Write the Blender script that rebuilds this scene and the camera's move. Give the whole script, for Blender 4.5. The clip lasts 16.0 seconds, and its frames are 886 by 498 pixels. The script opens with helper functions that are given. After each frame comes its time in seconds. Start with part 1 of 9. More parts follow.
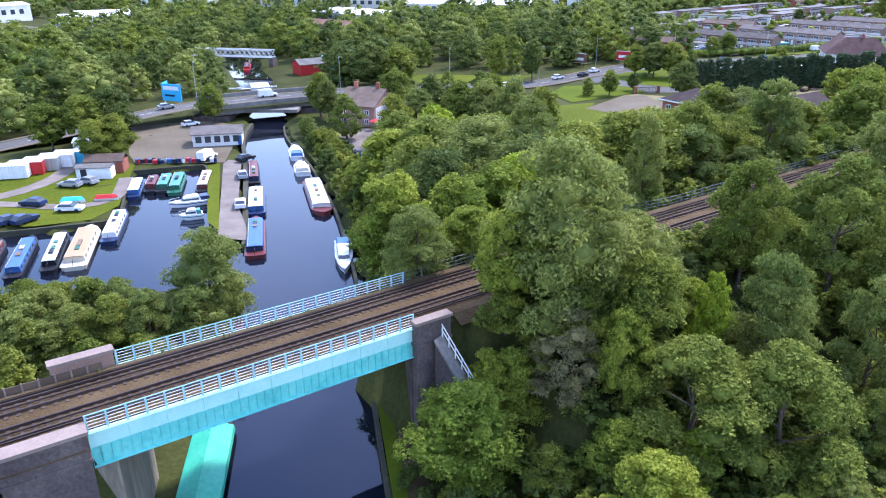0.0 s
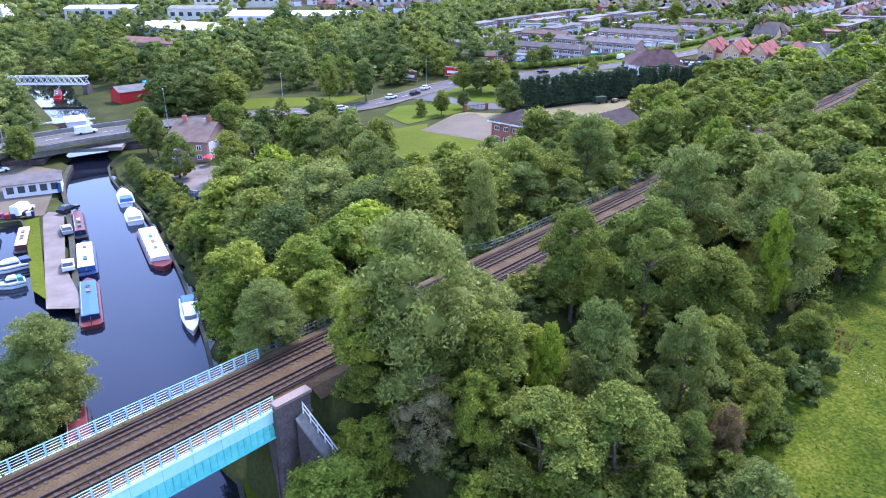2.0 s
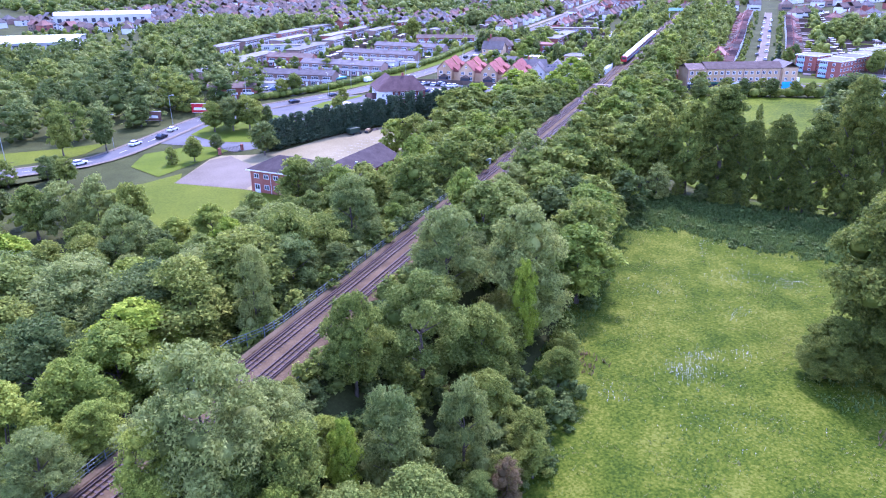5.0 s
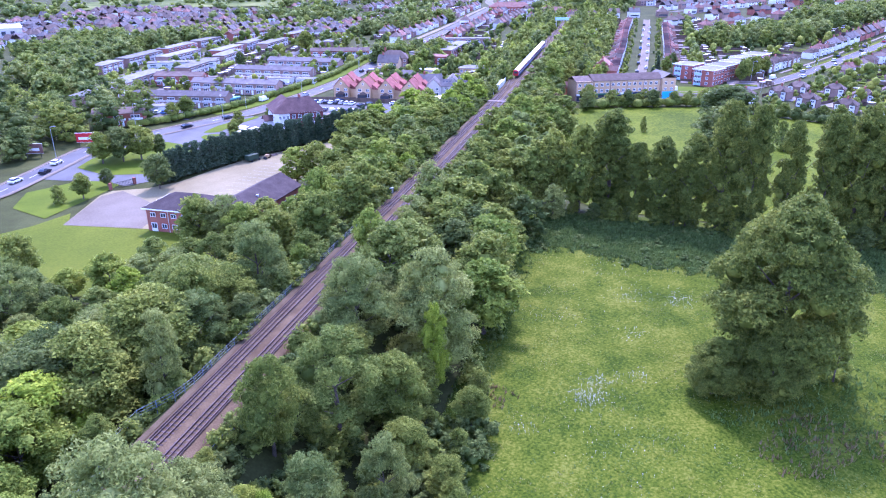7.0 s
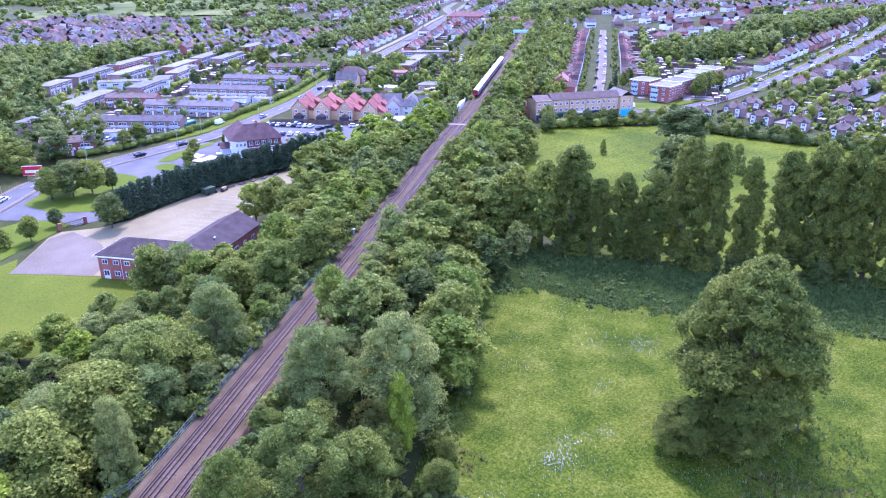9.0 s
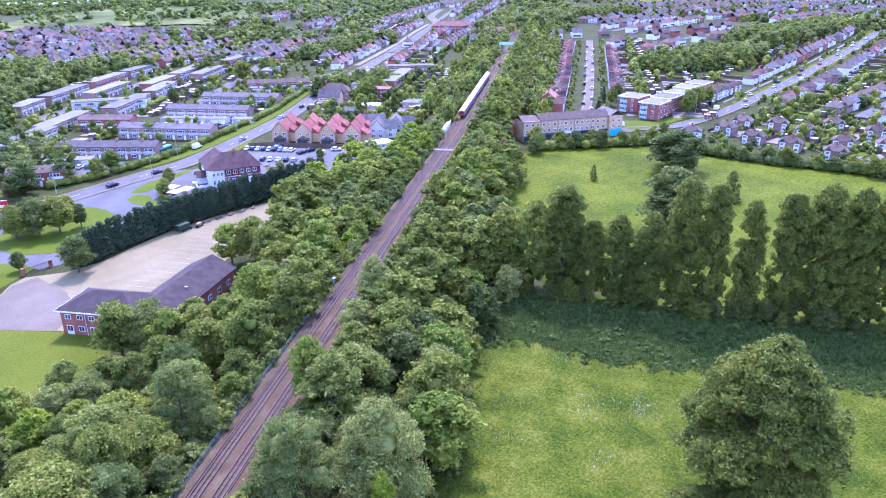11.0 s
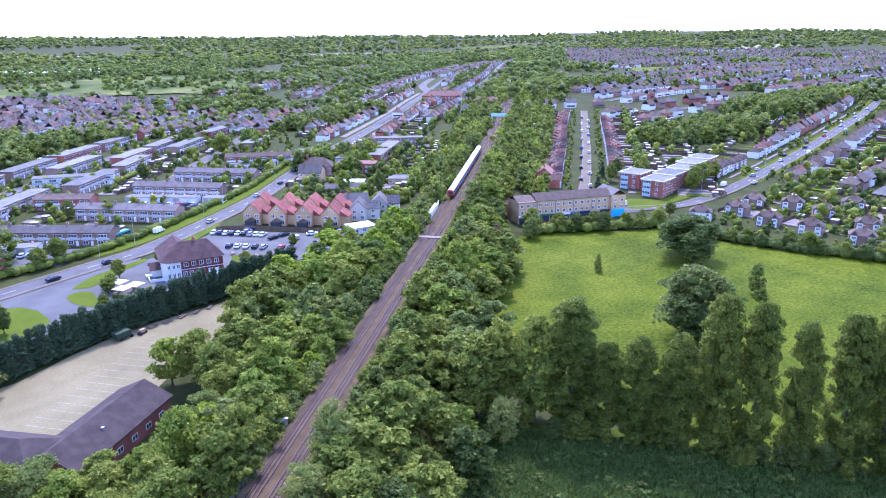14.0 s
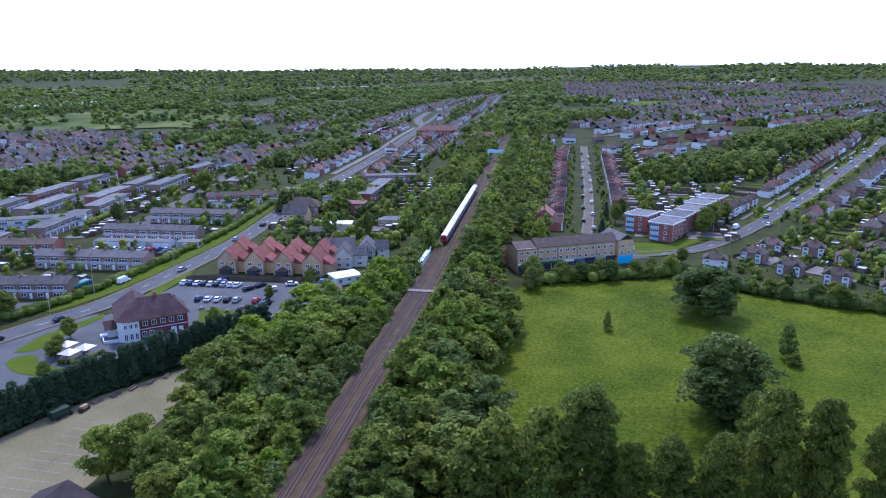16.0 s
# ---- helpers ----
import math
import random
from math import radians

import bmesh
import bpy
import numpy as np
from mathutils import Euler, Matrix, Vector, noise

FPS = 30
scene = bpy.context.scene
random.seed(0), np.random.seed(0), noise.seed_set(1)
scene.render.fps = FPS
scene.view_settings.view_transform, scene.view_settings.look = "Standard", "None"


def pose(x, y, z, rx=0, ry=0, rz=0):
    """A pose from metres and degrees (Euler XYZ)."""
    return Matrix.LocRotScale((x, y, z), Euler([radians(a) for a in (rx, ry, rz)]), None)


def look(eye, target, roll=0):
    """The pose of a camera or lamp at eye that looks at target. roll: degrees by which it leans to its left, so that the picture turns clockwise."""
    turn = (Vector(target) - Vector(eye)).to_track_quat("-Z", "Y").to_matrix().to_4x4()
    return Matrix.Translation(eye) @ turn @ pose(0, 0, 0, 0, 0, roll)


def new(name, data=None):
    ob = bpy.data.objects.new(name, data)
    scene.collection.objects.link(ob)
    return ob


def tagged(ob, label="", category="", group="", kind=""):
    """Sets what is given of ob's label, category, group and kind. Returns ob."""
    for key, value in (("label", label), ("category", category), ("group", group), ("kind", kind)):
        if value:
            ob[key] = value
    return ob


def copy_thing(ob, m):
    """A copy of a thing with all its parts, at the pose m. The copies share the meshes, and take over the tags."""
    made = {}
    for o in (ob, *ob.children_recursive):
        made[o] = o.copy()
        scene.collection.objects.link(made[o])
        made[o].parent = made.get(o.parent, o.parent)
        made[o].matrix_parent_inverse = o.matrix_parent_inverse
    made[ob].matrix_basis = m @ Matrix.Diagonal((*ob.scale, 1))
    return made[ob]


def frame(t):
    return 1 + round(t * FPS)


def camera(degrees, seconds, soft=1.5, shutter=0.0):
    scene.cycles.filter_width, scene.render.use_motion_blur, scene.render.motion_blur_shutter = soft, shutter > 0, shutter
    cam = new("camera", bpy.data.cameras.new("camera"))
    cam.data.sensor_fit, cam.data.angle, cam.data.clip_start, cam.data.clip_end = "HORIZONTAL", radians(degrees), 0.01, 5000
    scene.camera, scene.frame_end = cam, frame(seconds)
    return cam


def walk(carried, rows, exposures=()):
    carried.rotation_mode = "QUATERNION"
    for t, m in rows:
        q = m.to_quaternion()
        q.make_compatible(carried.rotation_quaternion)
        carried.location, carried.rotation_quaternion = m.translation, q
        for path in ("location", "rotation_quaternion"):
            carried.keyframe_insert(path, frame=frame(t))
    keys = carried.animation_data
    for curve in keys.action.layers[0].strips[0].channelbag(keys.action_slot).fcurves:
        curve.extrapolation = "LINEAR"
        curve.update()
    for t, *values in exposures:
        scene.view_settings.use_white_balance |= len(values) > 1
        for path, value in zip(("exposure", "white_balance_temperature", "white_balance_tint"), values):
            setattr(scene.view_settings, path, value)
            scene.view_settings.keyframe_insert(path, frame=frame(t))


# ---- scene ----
cam = camera(64.5, 16.0, soft=1.1)
METRES, EYE, TILT, LEAN, TURN = 100.0, 39.5, -22.5, 0.0, 0.0
ROWS = [
    (0.0, 0.0, 0.0, 0.0, 0.0, 0.0, 0.0),
    (0.5, 0.0008, -0.006, 0.0142, -2.51, -0.02, 1.04),
    (1.0, 0.0009, -0.0127, 0.0298, -5.98, -0.14, 2.46),
    (1.5, 0.0005, -0.0187, 0.0445, -9.12, -0.31, 3.73),
    (2.0, 0.0001, -0.025, 0.0604, -12.35, -0.56, 5.02),
    (2.5, -0.0, -0.0307, 0.0751, -15.26, -0.83, 6.16),
    (3.0, -0.0002, -0.037, 0.0911, -18.61, -1.21, 7.47),
    (3.5, -0.0004, -0.0428, 0.1059, -21.63, -1.6, 8.59),
    (4.0, -0.0007, -0.0489, 0.1218, -25.04, -2.11, 9.84),
    (4.5, -0.0003, -0.0543, 0.1364, -28.29, -2.67, 11.01),
    (7.0, -0.0015, -0.0834, 0.2132, -39.27, -4.99, 14.64),
    (7.5, -0.0013, -0.0876, 0.2277, -40.48, -5.36, 14.99),
    (8.0, 0.0053, -0.0878, 0.2493, -41.24, -5.54, 15.2),
    (8.5, 0.0173, -0.0837, 0.2735, -41.88, -5.65, 15.4),
    (9.0, 0.0329, -0.0771, 0.299, -42.51, -5.78, 15.62),
    (11.5, 0.1504, -0.0038, 0.4022, -43.84, -5.83, 16.1),
    (12.0, 0.1867, 0.0236, 0.4148, -43.91, -5.09, 16.13),
    (12.5, 0.2258, 0.0535, 0.4268, -43.98, -4.11, 16.15),
    (13.0, 0.2684, 0.0859, 0.4397, -44.04, -3.08, 16.18),
    (13.5, 0.3109, 0.1183, 0.4529, -44.11, -2.06, 16.21),
    (14.0, 0.355, 0.1502, 0.4666, -44.16, -1.04, 16.23),
    (14.5, 0.402, 0.1863, 0.4815, -44.21, 0.34, 16.23),
    (15.0, 0.4469, 0.2217, 0.495, -44.29, 1.41, 16.23),
    (15.5, 0.4918, 0.2573, 0.5096, -44.38, 1.43, 16.24),
    (16.0, 0.5374, 0.2894, 0.5245, -44.41, 1.45, 16.23),
]
EXPOSURES = [(0.0, 1.79, 5820, 25), (2.0, 1.94, 5490, 31), (4.0, 2.19, 5080, 47), (7.0, 2.28, 4950, 54), (12.0, 2.27, 5080, 50), (13.0, 2.17, 5110, 47), (14.0, 1.97, 5130, 40), (15.0, 1.37, 5130, 33), (16.0, 0.92, 5120, 29)]
walk(cam, [(t, pose(0, 0, EYE, TILT, LEAN, TURN) @ pose(METRES * x, METRES * y, METRES * z, 90 + pitch, roll, yaw)) for t, x, y, z, yaw, pitch, roll in ROWS], EXPOSURES)

# ---- sky and sun ----
SUN_AZIMUTH, SUN_HEIGHT = 46.0, 54.0  # degrees from +x towards +y, degrees above the horizon
world = bpy.data.worlds.new("world")
scene.world = world
world.use_nodes = True
wn, wl = world.node_tree.nodes, world.node_tree.links
wn.clear()
sky = wn.new("ShaderNodeTexSky")
sky.sky_type = "NISHITA"
sky.sun_disc = False
sky.sun_elevation = radians(SUN_HEIGHT)
sky.sun_rotation = radians(90.0 - SUN_AZIMUTH)
sky.air_density, sky.dust_density, sky.ozone_density = 1.3, 0.4, 3.0
coords = wn.new("ShaderNodeTexCoord")
parts_xyz = wn.new("ShaderNodeSeparateXYZ")
wl.new(coords.outputs["Generated"], parts_xyz.inputs[0])
# bright cloud low in the sky, breaking up to blue overhead
height_ramp = wn.new("ShaderNodeValToRGB")
height_ramp.color_ramp.elements[0].position, height_ramp.color_ramp.elements[0].color = 0.1, (1, 1, 1, 1)
height_ramp.color_ramp.elements[1].position, height_ramp.color_ramp.elements[1].color = 0.3, (0, 0, 0, 1)
wl.new(parts_xyz.outputs["Z"], height_ramp.inputs[0])
cloud_noise = wn.new("ShaderNodeTexNoise")
cloud_noise.inputs["Scale"].default_value, cloud_noise.inputs["Detail"].default_value = 2.2, 6.0
wl.new(coords.outputs["Generated"], cloud_noise.inputs["Vector"])
cloud_ramp = wn.new("ShaderNodeValToRGB")
cloud_ramp.color_ramp.elements[0].position = 0.42
cloud_ramp.color_ramp.elements[1].position = 0.66
wl.new(cloud_noise.outputs["Fac"], cloud_ramp.inputs[0])
cover = wn.new("ShaderNodeMath")
cover.operation, cover.use_clamp = "ADD", True
cover_scaled = wn.new("ShaderNodeMath")
cover_scaled.operation = "MULTIPLY"
cover_scaled.inputs[1].default_value = 0.15
wl.new(cloud_ramp.outputs[0], cover_scaled.inputs[0])
wl.new(cover_scaled.outputs[0], cover.inputs[0])
# the cloud bank lies towards the sun
toward = wn.new("ShaderNodeVectorMath")
toward.operation = "DOT_PRODUCT"
toward.inputs[1].default_value = (math.cos(radians(SUN_AZIMUTH)), math.sin(radians(SUN_AZIMUTH)), 0)
wl.new(coords.outputs["Generated"], toward.inputs[0])
bank_range = wn.new("ShaderNodeMapRange")
bank_range.interpolation_type = "SMOOTHSTEP"
bank_range.inputs[1].default_value, bank_range.inputs[2].default_value = 0.4, 0.82
wl.new(toward.outputs["Value"], bank_range.inputs[0])
bank = wn.new("ShaderNodeMath")
bank.operation = "MULTIPLY"
wl.new(height_ramp.outputs[0], bank.inputs[0])
wl.new(bank_range.outputs[0], bank.inputs[1])
wl.new(bank.outputs[0], cover.inputs[1])
sky_mix = wn.new("ShaderNodeMix")
sky_mix.data_type = "RGBA"
sky_mix.inputs[7].default_value = (9.6, 9.8, 10.4, 1)
wl.new(cover.outputs[0], sky_mix.inputs[0])
wl.new(sky.outputs[0], sky_mix.inputs[6])
background = wn.new("ShaderNodeBackground")
background.inputs["Strength"].default_value = 0.15
wl.new(sky_mix.outputs[2], background.inputs["Color"])
world_out = wn.new("ShaderNodeOutputWorld")
wl.new(background.outputs[0], world_out.inputs[0])

sun_data = bpy.data.lights.new("sun", "SUN")
sun_data.energy, sun_data.angle, sun_data.color = 1.9, radians(9.0), (1.0, 0.95, 0.86)
sun = new("sun", sun_data)
ca, sa, ce, se = math.cos(radians(SUN_AZIMUTH)), math.sin(radians(SUN_AZIMUTH)), math.cos(radians(SUN_HEIGHT)), math.sin(radians(SUN_HEIGHT))
sun.matrix_world = look((300 * ca * ce, 300 * sa * ce, 300 * se), (0, 0, 0))

# ---- materials ----
def mat(name, colours, scale=1.0, fine=12.0, rough=0.85, bump=0.0, metal=0.0, spec=0.3, vary=0.0, island=0.0, local=False, stretch=None, small_part=0.45, spread=0.36):
    """colours: ramp colours dark to light over two scales of noise; vary: per-object brightness spread; island: per-piece spread."""
    m = bpy.data.materials.new(name)
    m.use_nodes = True
    n, l = m.node_tree.nodes, m.node_tree.links
    bsdf = n["Principled BSDF"]
    tc = n.new("ShaderNodeTexCoord") if local else n.new("ShaderNodeNewGeometry")
    vec = tc.outputs["Object"] if local else tc.outputs["Position"]
    if stretch:
        mp = n.new("ShaderNodeMapping")
        mp.inputs["Scale"].default_value = stretch
        l.new(vec, mp.inputs["Vector"])
        vec = mp.outputs[0]
    big, small = n.new("ShaderNodeTexNoise"), n.new("ShaderNodeTexNoise")
    big.inputs["Scale"].default_value, big.inputs["Detail"].default_value = scale, 4.0
    small.inputs["Scale"].default_value, small.inputs["Detail"].default_value = scale * fine, 5.0
    l.new(vec, big.inputs["Vector"]), l.new(vec, small.inputs["Vector"])
    mixer = n.new("ShaderNodeMix")
    mixer.inputs[0].default_value = small_part
    l.new(big.outputs["Fac"], mixer.inputs[2]), l.new(small.outputs["Fac"], mixer.inputs[3])
    ramp = n.new("ShaderNodeValToRGB")
    e = ramp.color_ramp.elements
    while len(e) < len(colours):
        e.new(0.5)
    for i, c in enumerate(colours):
        e[i].position = 0.5 - spread / 2 + spread * i / max(1, len(colours) - 1)
        e[i].color = (*c, 1)
    l.new(mixer.outputs[0], ramp.inputs[0])
    colour = ramp.outputs[0]
    for amount, socket in ((vary, "Random"), (island, "Random Per Island")):
        if amount:
            src = n.new("ShaderNodeObjectInfo") if socket == "Random" else n.new("ShaderNodeNewGeometry")
            rng = n.new("ShaderNodeMapRange")
            rng.inputs[3].default_value, rng.inputs[4].default_value = 1 - amount, 1 + amount
            l.new(src.outputs[socket], rng.inputs[0])
            mul = n.new("ShaderNodeMix")
            mul.data_type, mul.blend_type = "RGBA", "MULTIPLY"
            mul.inputs[0].default_value = 1
            l.new(colour, mul.inputs[6]), l.new(rng.outputs[0], mul.inputs[7])
            colour = mul.outputs[2]
    l.new(colour, bsdf.inputs["Base Color"])
    bsdf.inputs["Roughness"].default_value, bsdf.inputs["Metallic"].default_value = rough, metal
    bsdf.inputs["Specular IOR Level"].default_value = spec
    if bump:
        b = n.new("ShaderNodeBump")
        b.inputs["Strength"].default_value, b.inputs["Distance"].default_value = min(1, bump), 0.05 * max(1, bump)
        l.new(small.outputs["Fac"], b.inputs["Height"]), l.new(b.outputs[0], bsdf.inputs["Normal"])
    return m


def leaf(name, dark, mid, light, spread=0.34, hue=(0.5, 0.458), gloss=0.09):
    """Foliage: colour by clump and by tree, with light passing through the leaves."""
    m = bpy.data.materials.new(name)
    m.use_nodes = True
    n, l = m.node_tree.nodes, m.node_tree.links
    bsdf, out = n["Principled BSDF"], n["Material Output"]
    geo, info = n.new("ShaderNodeNewGeometry"), n.new("ShaderNodeObjectInfo")
    tex = n.new("ShaderNodeTexNoise")
    tex.inputs["Scale"].default_value, tex.inputs["Detail"].default_value = 0.45, 3.0
    l.new(geo.outputs["Position"], tex.inputs["Vector"])
    fine = n.new("ShaderNodeTexNoise")
    fine.inputs["Scale"].default_value, fine.inputs["Detail"].default_value, fine.inputs["Roughness"].default_value = 3.2, 4.0, 0.7
    l.new(geo.outputs["Position"], fine.inputs["Vector"])
    two = n.new("ShaderNodeMix")
    two.inputs[0].default_value = 0.45
    l.new(tex.outputs["Fac"], two.inputs[2]), l.new(fine.outputs["Fac"], two.inputs[3])
    add = n.new("ShaderNodeMix")
    add.inputs[0].default_value = 0.65
    l.new(geo.outputs["Random Per Island"], add.inputs[2]), l.new(two.outputs[0], add.inputs[3])
    bmp = n.new("ShaderNodeBump")
    bmp.inputs["Strength"].default_value, bmp.inputs["Distance"].default_value = 0.6, 0.3
    l.new(fine.outputs["Fac"], bmp.inputs["Height"]), l.new(bmp.outputs[0], bsdf.inputs["Normal"])
    ramp = n.new("ShaderNodeValToRGB")
    e = ramp.color_ramp.elements
    e.new(0.5)
    for i, c in enumerate((dark, mid, light)):
        e[i].position, e[i].color = 0.3 + 0.2 * i, (*c, 1)
    l.new(add.outputs[0], ramp.inputs[0])
    # each tree, and each patch of a wood, has its own tone
    patch = n.new("ShaderNodeTexNoise")
    patch.inputs["Scale"].default_value, patch.inputs["Detail"].default_value = 0.1, 1.0
    l.new(geo.outputs["Position"], patch.inputs["Vector"])
    level = n.new("ShaderNodeMapRange")
    level.inputs[1].default_value, level.inputs[2].default_value = 0.34, 0.66
    l.new(patch.outputs["Fac"], level.inputs[0])
    tone = n.new("ShaderNodeMix")
    tone.inputs[0].default_value = 0.55
    l.new(info.outputs["Random"], tone.inputs[2]), l.new(level.outputs[0], tone.inputs[3])
    rng = n.new("ShaderNodeMapRange")
    rng.inputs[3].default_value, rng.inputs[4].default_value = 1.17 - spread, 1.17 + spread
    l.new(tone.outputs[0], rng.inputs[0])
    hsv = n.new("ShaderNodeHueSaturation")
    shift = n.new("ShaderNodeMapRange")
    shift.inputs[3].default_value, shift.inputs[4].default_value = hue
    l.new(tone.outputs[0], shift.inputs[0]), l.new(shift.outputs[0], hsv.inputs["Hue"])
    hsv.inputs["Saturation"].default_value = 1.0
    l.new(ramp.outputs[0], hsv.inputs["Color"]), l.new(rng.outputs[0], hsv.inputs["Value"])
    l.new(hsv.outputs[0], bsdf.inputs["Base Color"])
    bsdf.inputs["Roughness"].default_value, bsdf.inputs["Specular IOR Level"].default_value = 0.68, gloss
    thin = n.new("ShaderNodeBsdfTranslucent")
    l.new(hsv.outputs[0], thin.inputs["Color"])
    mix = n.new("ShaderNodeMixShader")
    mix.inputs[0].default_value = 0.4
    l.new(bsdf.outputs[0], mix.inputs[1]), l.new(thin.outputs[0], mix.inputs[2]), l.new(mix.outputs[0], out.inputs[0])
    return m


def plain(name, c, rough=0.6, metal=0.0, **k):
    return mat(name, [tuple(v * 0.86 for v in c), c, tuple(min(1, v * 1.1) for v in c)], rough=rough, metal=metal, **k)


GROUND = mat("undergrowth", [(0.03, 0.034, 0.01), (0.047, 0.053, 0.015), (0.072, 0.078, 0.024)], 0.12, 22, bump=1.0, spec=0.04)
GRASS = mat("meadow_grass", [(0.025, 0.045, 0.003), (0.046, 0.069, 0.004), (0.076, 0.094, 0.007), (0.12, 0.13, 0.017)], 0.16, 18, bump=1.0, spec=0.04, small_part=0.55, spread=0.24)
PASTURE = mat("pasture_grass", [(0.026, 0.046, 0.002), (0.054, 0.077, 0.003), (0.09, 0.112, 0.005), (0.13, 0.142, 0.013)], 0.07, 18, bump=1.0, spec=0.04, small_part=0.58, spread=0.34)
LAWN = mat("mown_grass", [(0.06, 0.08, 0.006), (0.086, 0.107, 0.008), (0.115, 0.13, 0.012)], 0.06, 40, bump=0.5, spec=0.04, small_part=0.5, spread=0.28)
VERGE = mat("verge_grass", [(0.062, 0.09, 0.006), (0.098, 0.127, 0.009)], 0.15, 15, bump=0.4, spec=0.04)
ASPHALT = mat("asphalt", [(0.08, 0.078, 0.072), (0.108, 0.105, 0.097), (0.135, 0.131, 0.12)], 0.12, 30, rough=0.9, bump=0.2, spec=0.1)
PALE_TARMAC = mat("worn_tarmac", [(0.106, 0.087, 0.058), (0.14, 0.116, 0.079), (0.178, 0.148, 0.105)], 0.1, 25, rough=0.9, bump=0.2, spec=0.1)
YARD = mat("concrete_yard", [(0.14, 0.118, 0.056), (0.196, 0.166, 0.084), (0.262, 0.222, 0.118)], 0.09, 30, rough=0.95, bump=0.2, spec=0.08)
GRAVEL = mat("gravel", [(0.12, 0.10, 0.085), (0.19, 0.16, 0.135), (0.26, 0.22, 0.19)], 0.3, 30, bump=0.5, spec=0.1)
BALLAST = mat("ballast", [(0.06, 0.039, 0.019), (0.094, 0.063, 0.032), (0.14, 0.1, 0.054)], 0.35, 16, bump=1.0, spec=0.05)
PATHSIDE = mat("cess_gravel", [(0.064, 0.046, 0.024), (0.098, 0.072, 0.04), (0.14, 0.107, 0.064)], 0.3, 16, bump=0.6, spec=0.05)
RAIL = mat("rail_steel", [(0.05, 0.035, 0.03), (0.10, 0.07, 0.06)], 0.5, 8, rough=0.5, metal=0.6)
SLEEPER = mat("sleeper", [(0.055, 0.038, 0.03), (0.095, 0.067, 0.053)], 0.8, 8, vary=0.3)
TURQ = mat("turquoise_paint", [(0.11, 0.5, 0.46), (0.16, 0.62, 0.56), (0.25, 0.68, 0.62)], 0.5, 6, rough=0.55)
TURQ_PALE = mat("pale_turquoise_paint", [(0.34, 0.7, 0.63), (0.44, 0.78, 0.71), (0.52, 0.82, 0.75)], 0.5, 6, rough=0.55)
RAILING = plain("railing_paint", (0.34, 0.6, 0.6), 0.5)
GALV = plain("galvanised_steel", (0.4, 0.43, 0.43), 0.45, 0.5)
BLUEBRICK = mat("engineering_brick", [(0.055, 0.042, 0.042), (0.1, 0.078, 0.074), (0.17, 0.135, 0.12)], 0.5, 9, bump=0.8)
COPING = mat("stone_coping", [(0.2, 0.15, 0.125), (0.3, 0.23, 0.19)], 0.5, 10, bump=0.3)
STONE = mat("worn_stone", [(0.12, 0.11, 0.10), (0.2, 0.185, 0.165), (0.27, 0.25, 0.22)], 0.3, 9, bump=0.6)
BRICK_RED = mat("red_brick", [(0.24, 0.075, 0.05), (0.32, 0.11, 0.075), (0.38, 0.15, 0.11)], 0.3, 30, vary=0.15)
BRICK_BROWN = mat("brown_brick", [(0.2, 0.12, 0.09), (0.27, 0.17, 0.13), (0.33, 0.22, 0.17)], 0.3, 30, vary=0.2)
BRICK_BUFF = mat("buff_brick", [(0.42, 0.27, 0.13), (0.52, 0.34, 0.18), (0.58, 0.41, 0.24)], 0.3, 30, vary=0.1)
RENDER_WHITE = mat("white_render", [(0.62, 0.61, 0.58), (0.76, 0.75, 0.72)], 0.2, 12, vary=0.08)
RENDER_CREAM = mat("cream_render", [(0.5, 0.46, 0.38), (0.64, 0.6, 0.5)], 0.2, 12, vary=0.12)
ROOF_RED = mat("red_roof_tile", [(0.135, 0.071, 0.052), (0.195, 0.105, 0.08), (0.26, 0.148, 0.117)], 0.5, 14, vary=0.3, bump=0.4, spec=0.08)
# brown and grey tiles lightened to stand in for haze over far roofs
ROOF_BROWN = mat("brown_roof_tile", [(0.086, 0.062, 0.047), (0.122, 0.09, 0.07), (0.166, 0.128, 0.103)], 0.5, 14, vary=0.25, bump=0.4, spec=0.08)
ROOF_GREY = mat("grey_roof_tile", [(0.084, 0.074, 0.067), (0.12, 0.107, 0.097), (0.162, 0.146, 0.134)], 0.5, 14, vary=0.25, bump=0.4, spec=0.08)
ROOF_FELT = mat("flat_roof_felt", [(0.104, 0.1, 0.088), (0.156, 0.15, 0.134), (0.218, 0.21, 0.19)], 0.3, 8, vary=0.25, spec=0.08)
WHITE = plain("white_paint", (0.78, 0.78, 0.77), 0.4)
BAY_PAINT = plain("faded_bay_paint", (0.3, 0.28, 0.25), 0.8)
LINE = plain("road_paint", (0.55, 0.55, 0.54), 0.7)
DARK = plain("dark_paint", (0.03, 0.03, 0.035), 0.5)
RUBBER = plain("rubber", (0.02, 0.02, 0.02), 0.8)
BARK = mat("bark", [(0.05, 0.04, 0.03), (0.10, 0.08, 0.06), (0.15, 0.12, 0.1)], 2.0, 8, bump=0.8)
WOOD = mat("weathered_wood", [(0.12, 0.08, 0.055), (0.2, 0.14, 0.1), (0.26, 0.19, 0.14)], 0.8, 10, vary=0.2)
FENCE_BROWN = mat("fence_panel_wood", [(0.1, 0.066, 0.045), (0.155, 0.105, 0.072)], 0.8, 10, vary=0.2)
BLUE = plain("blue_paint", (0.05, 0.13, 0.32), 0.4)
SKYBLUE = plain("sky_blue_sheet", (0.05, 0.45, 0.75), 0.5)
RED = plain("red_paint", (0.5, 0.03, 0.03), 0.4)
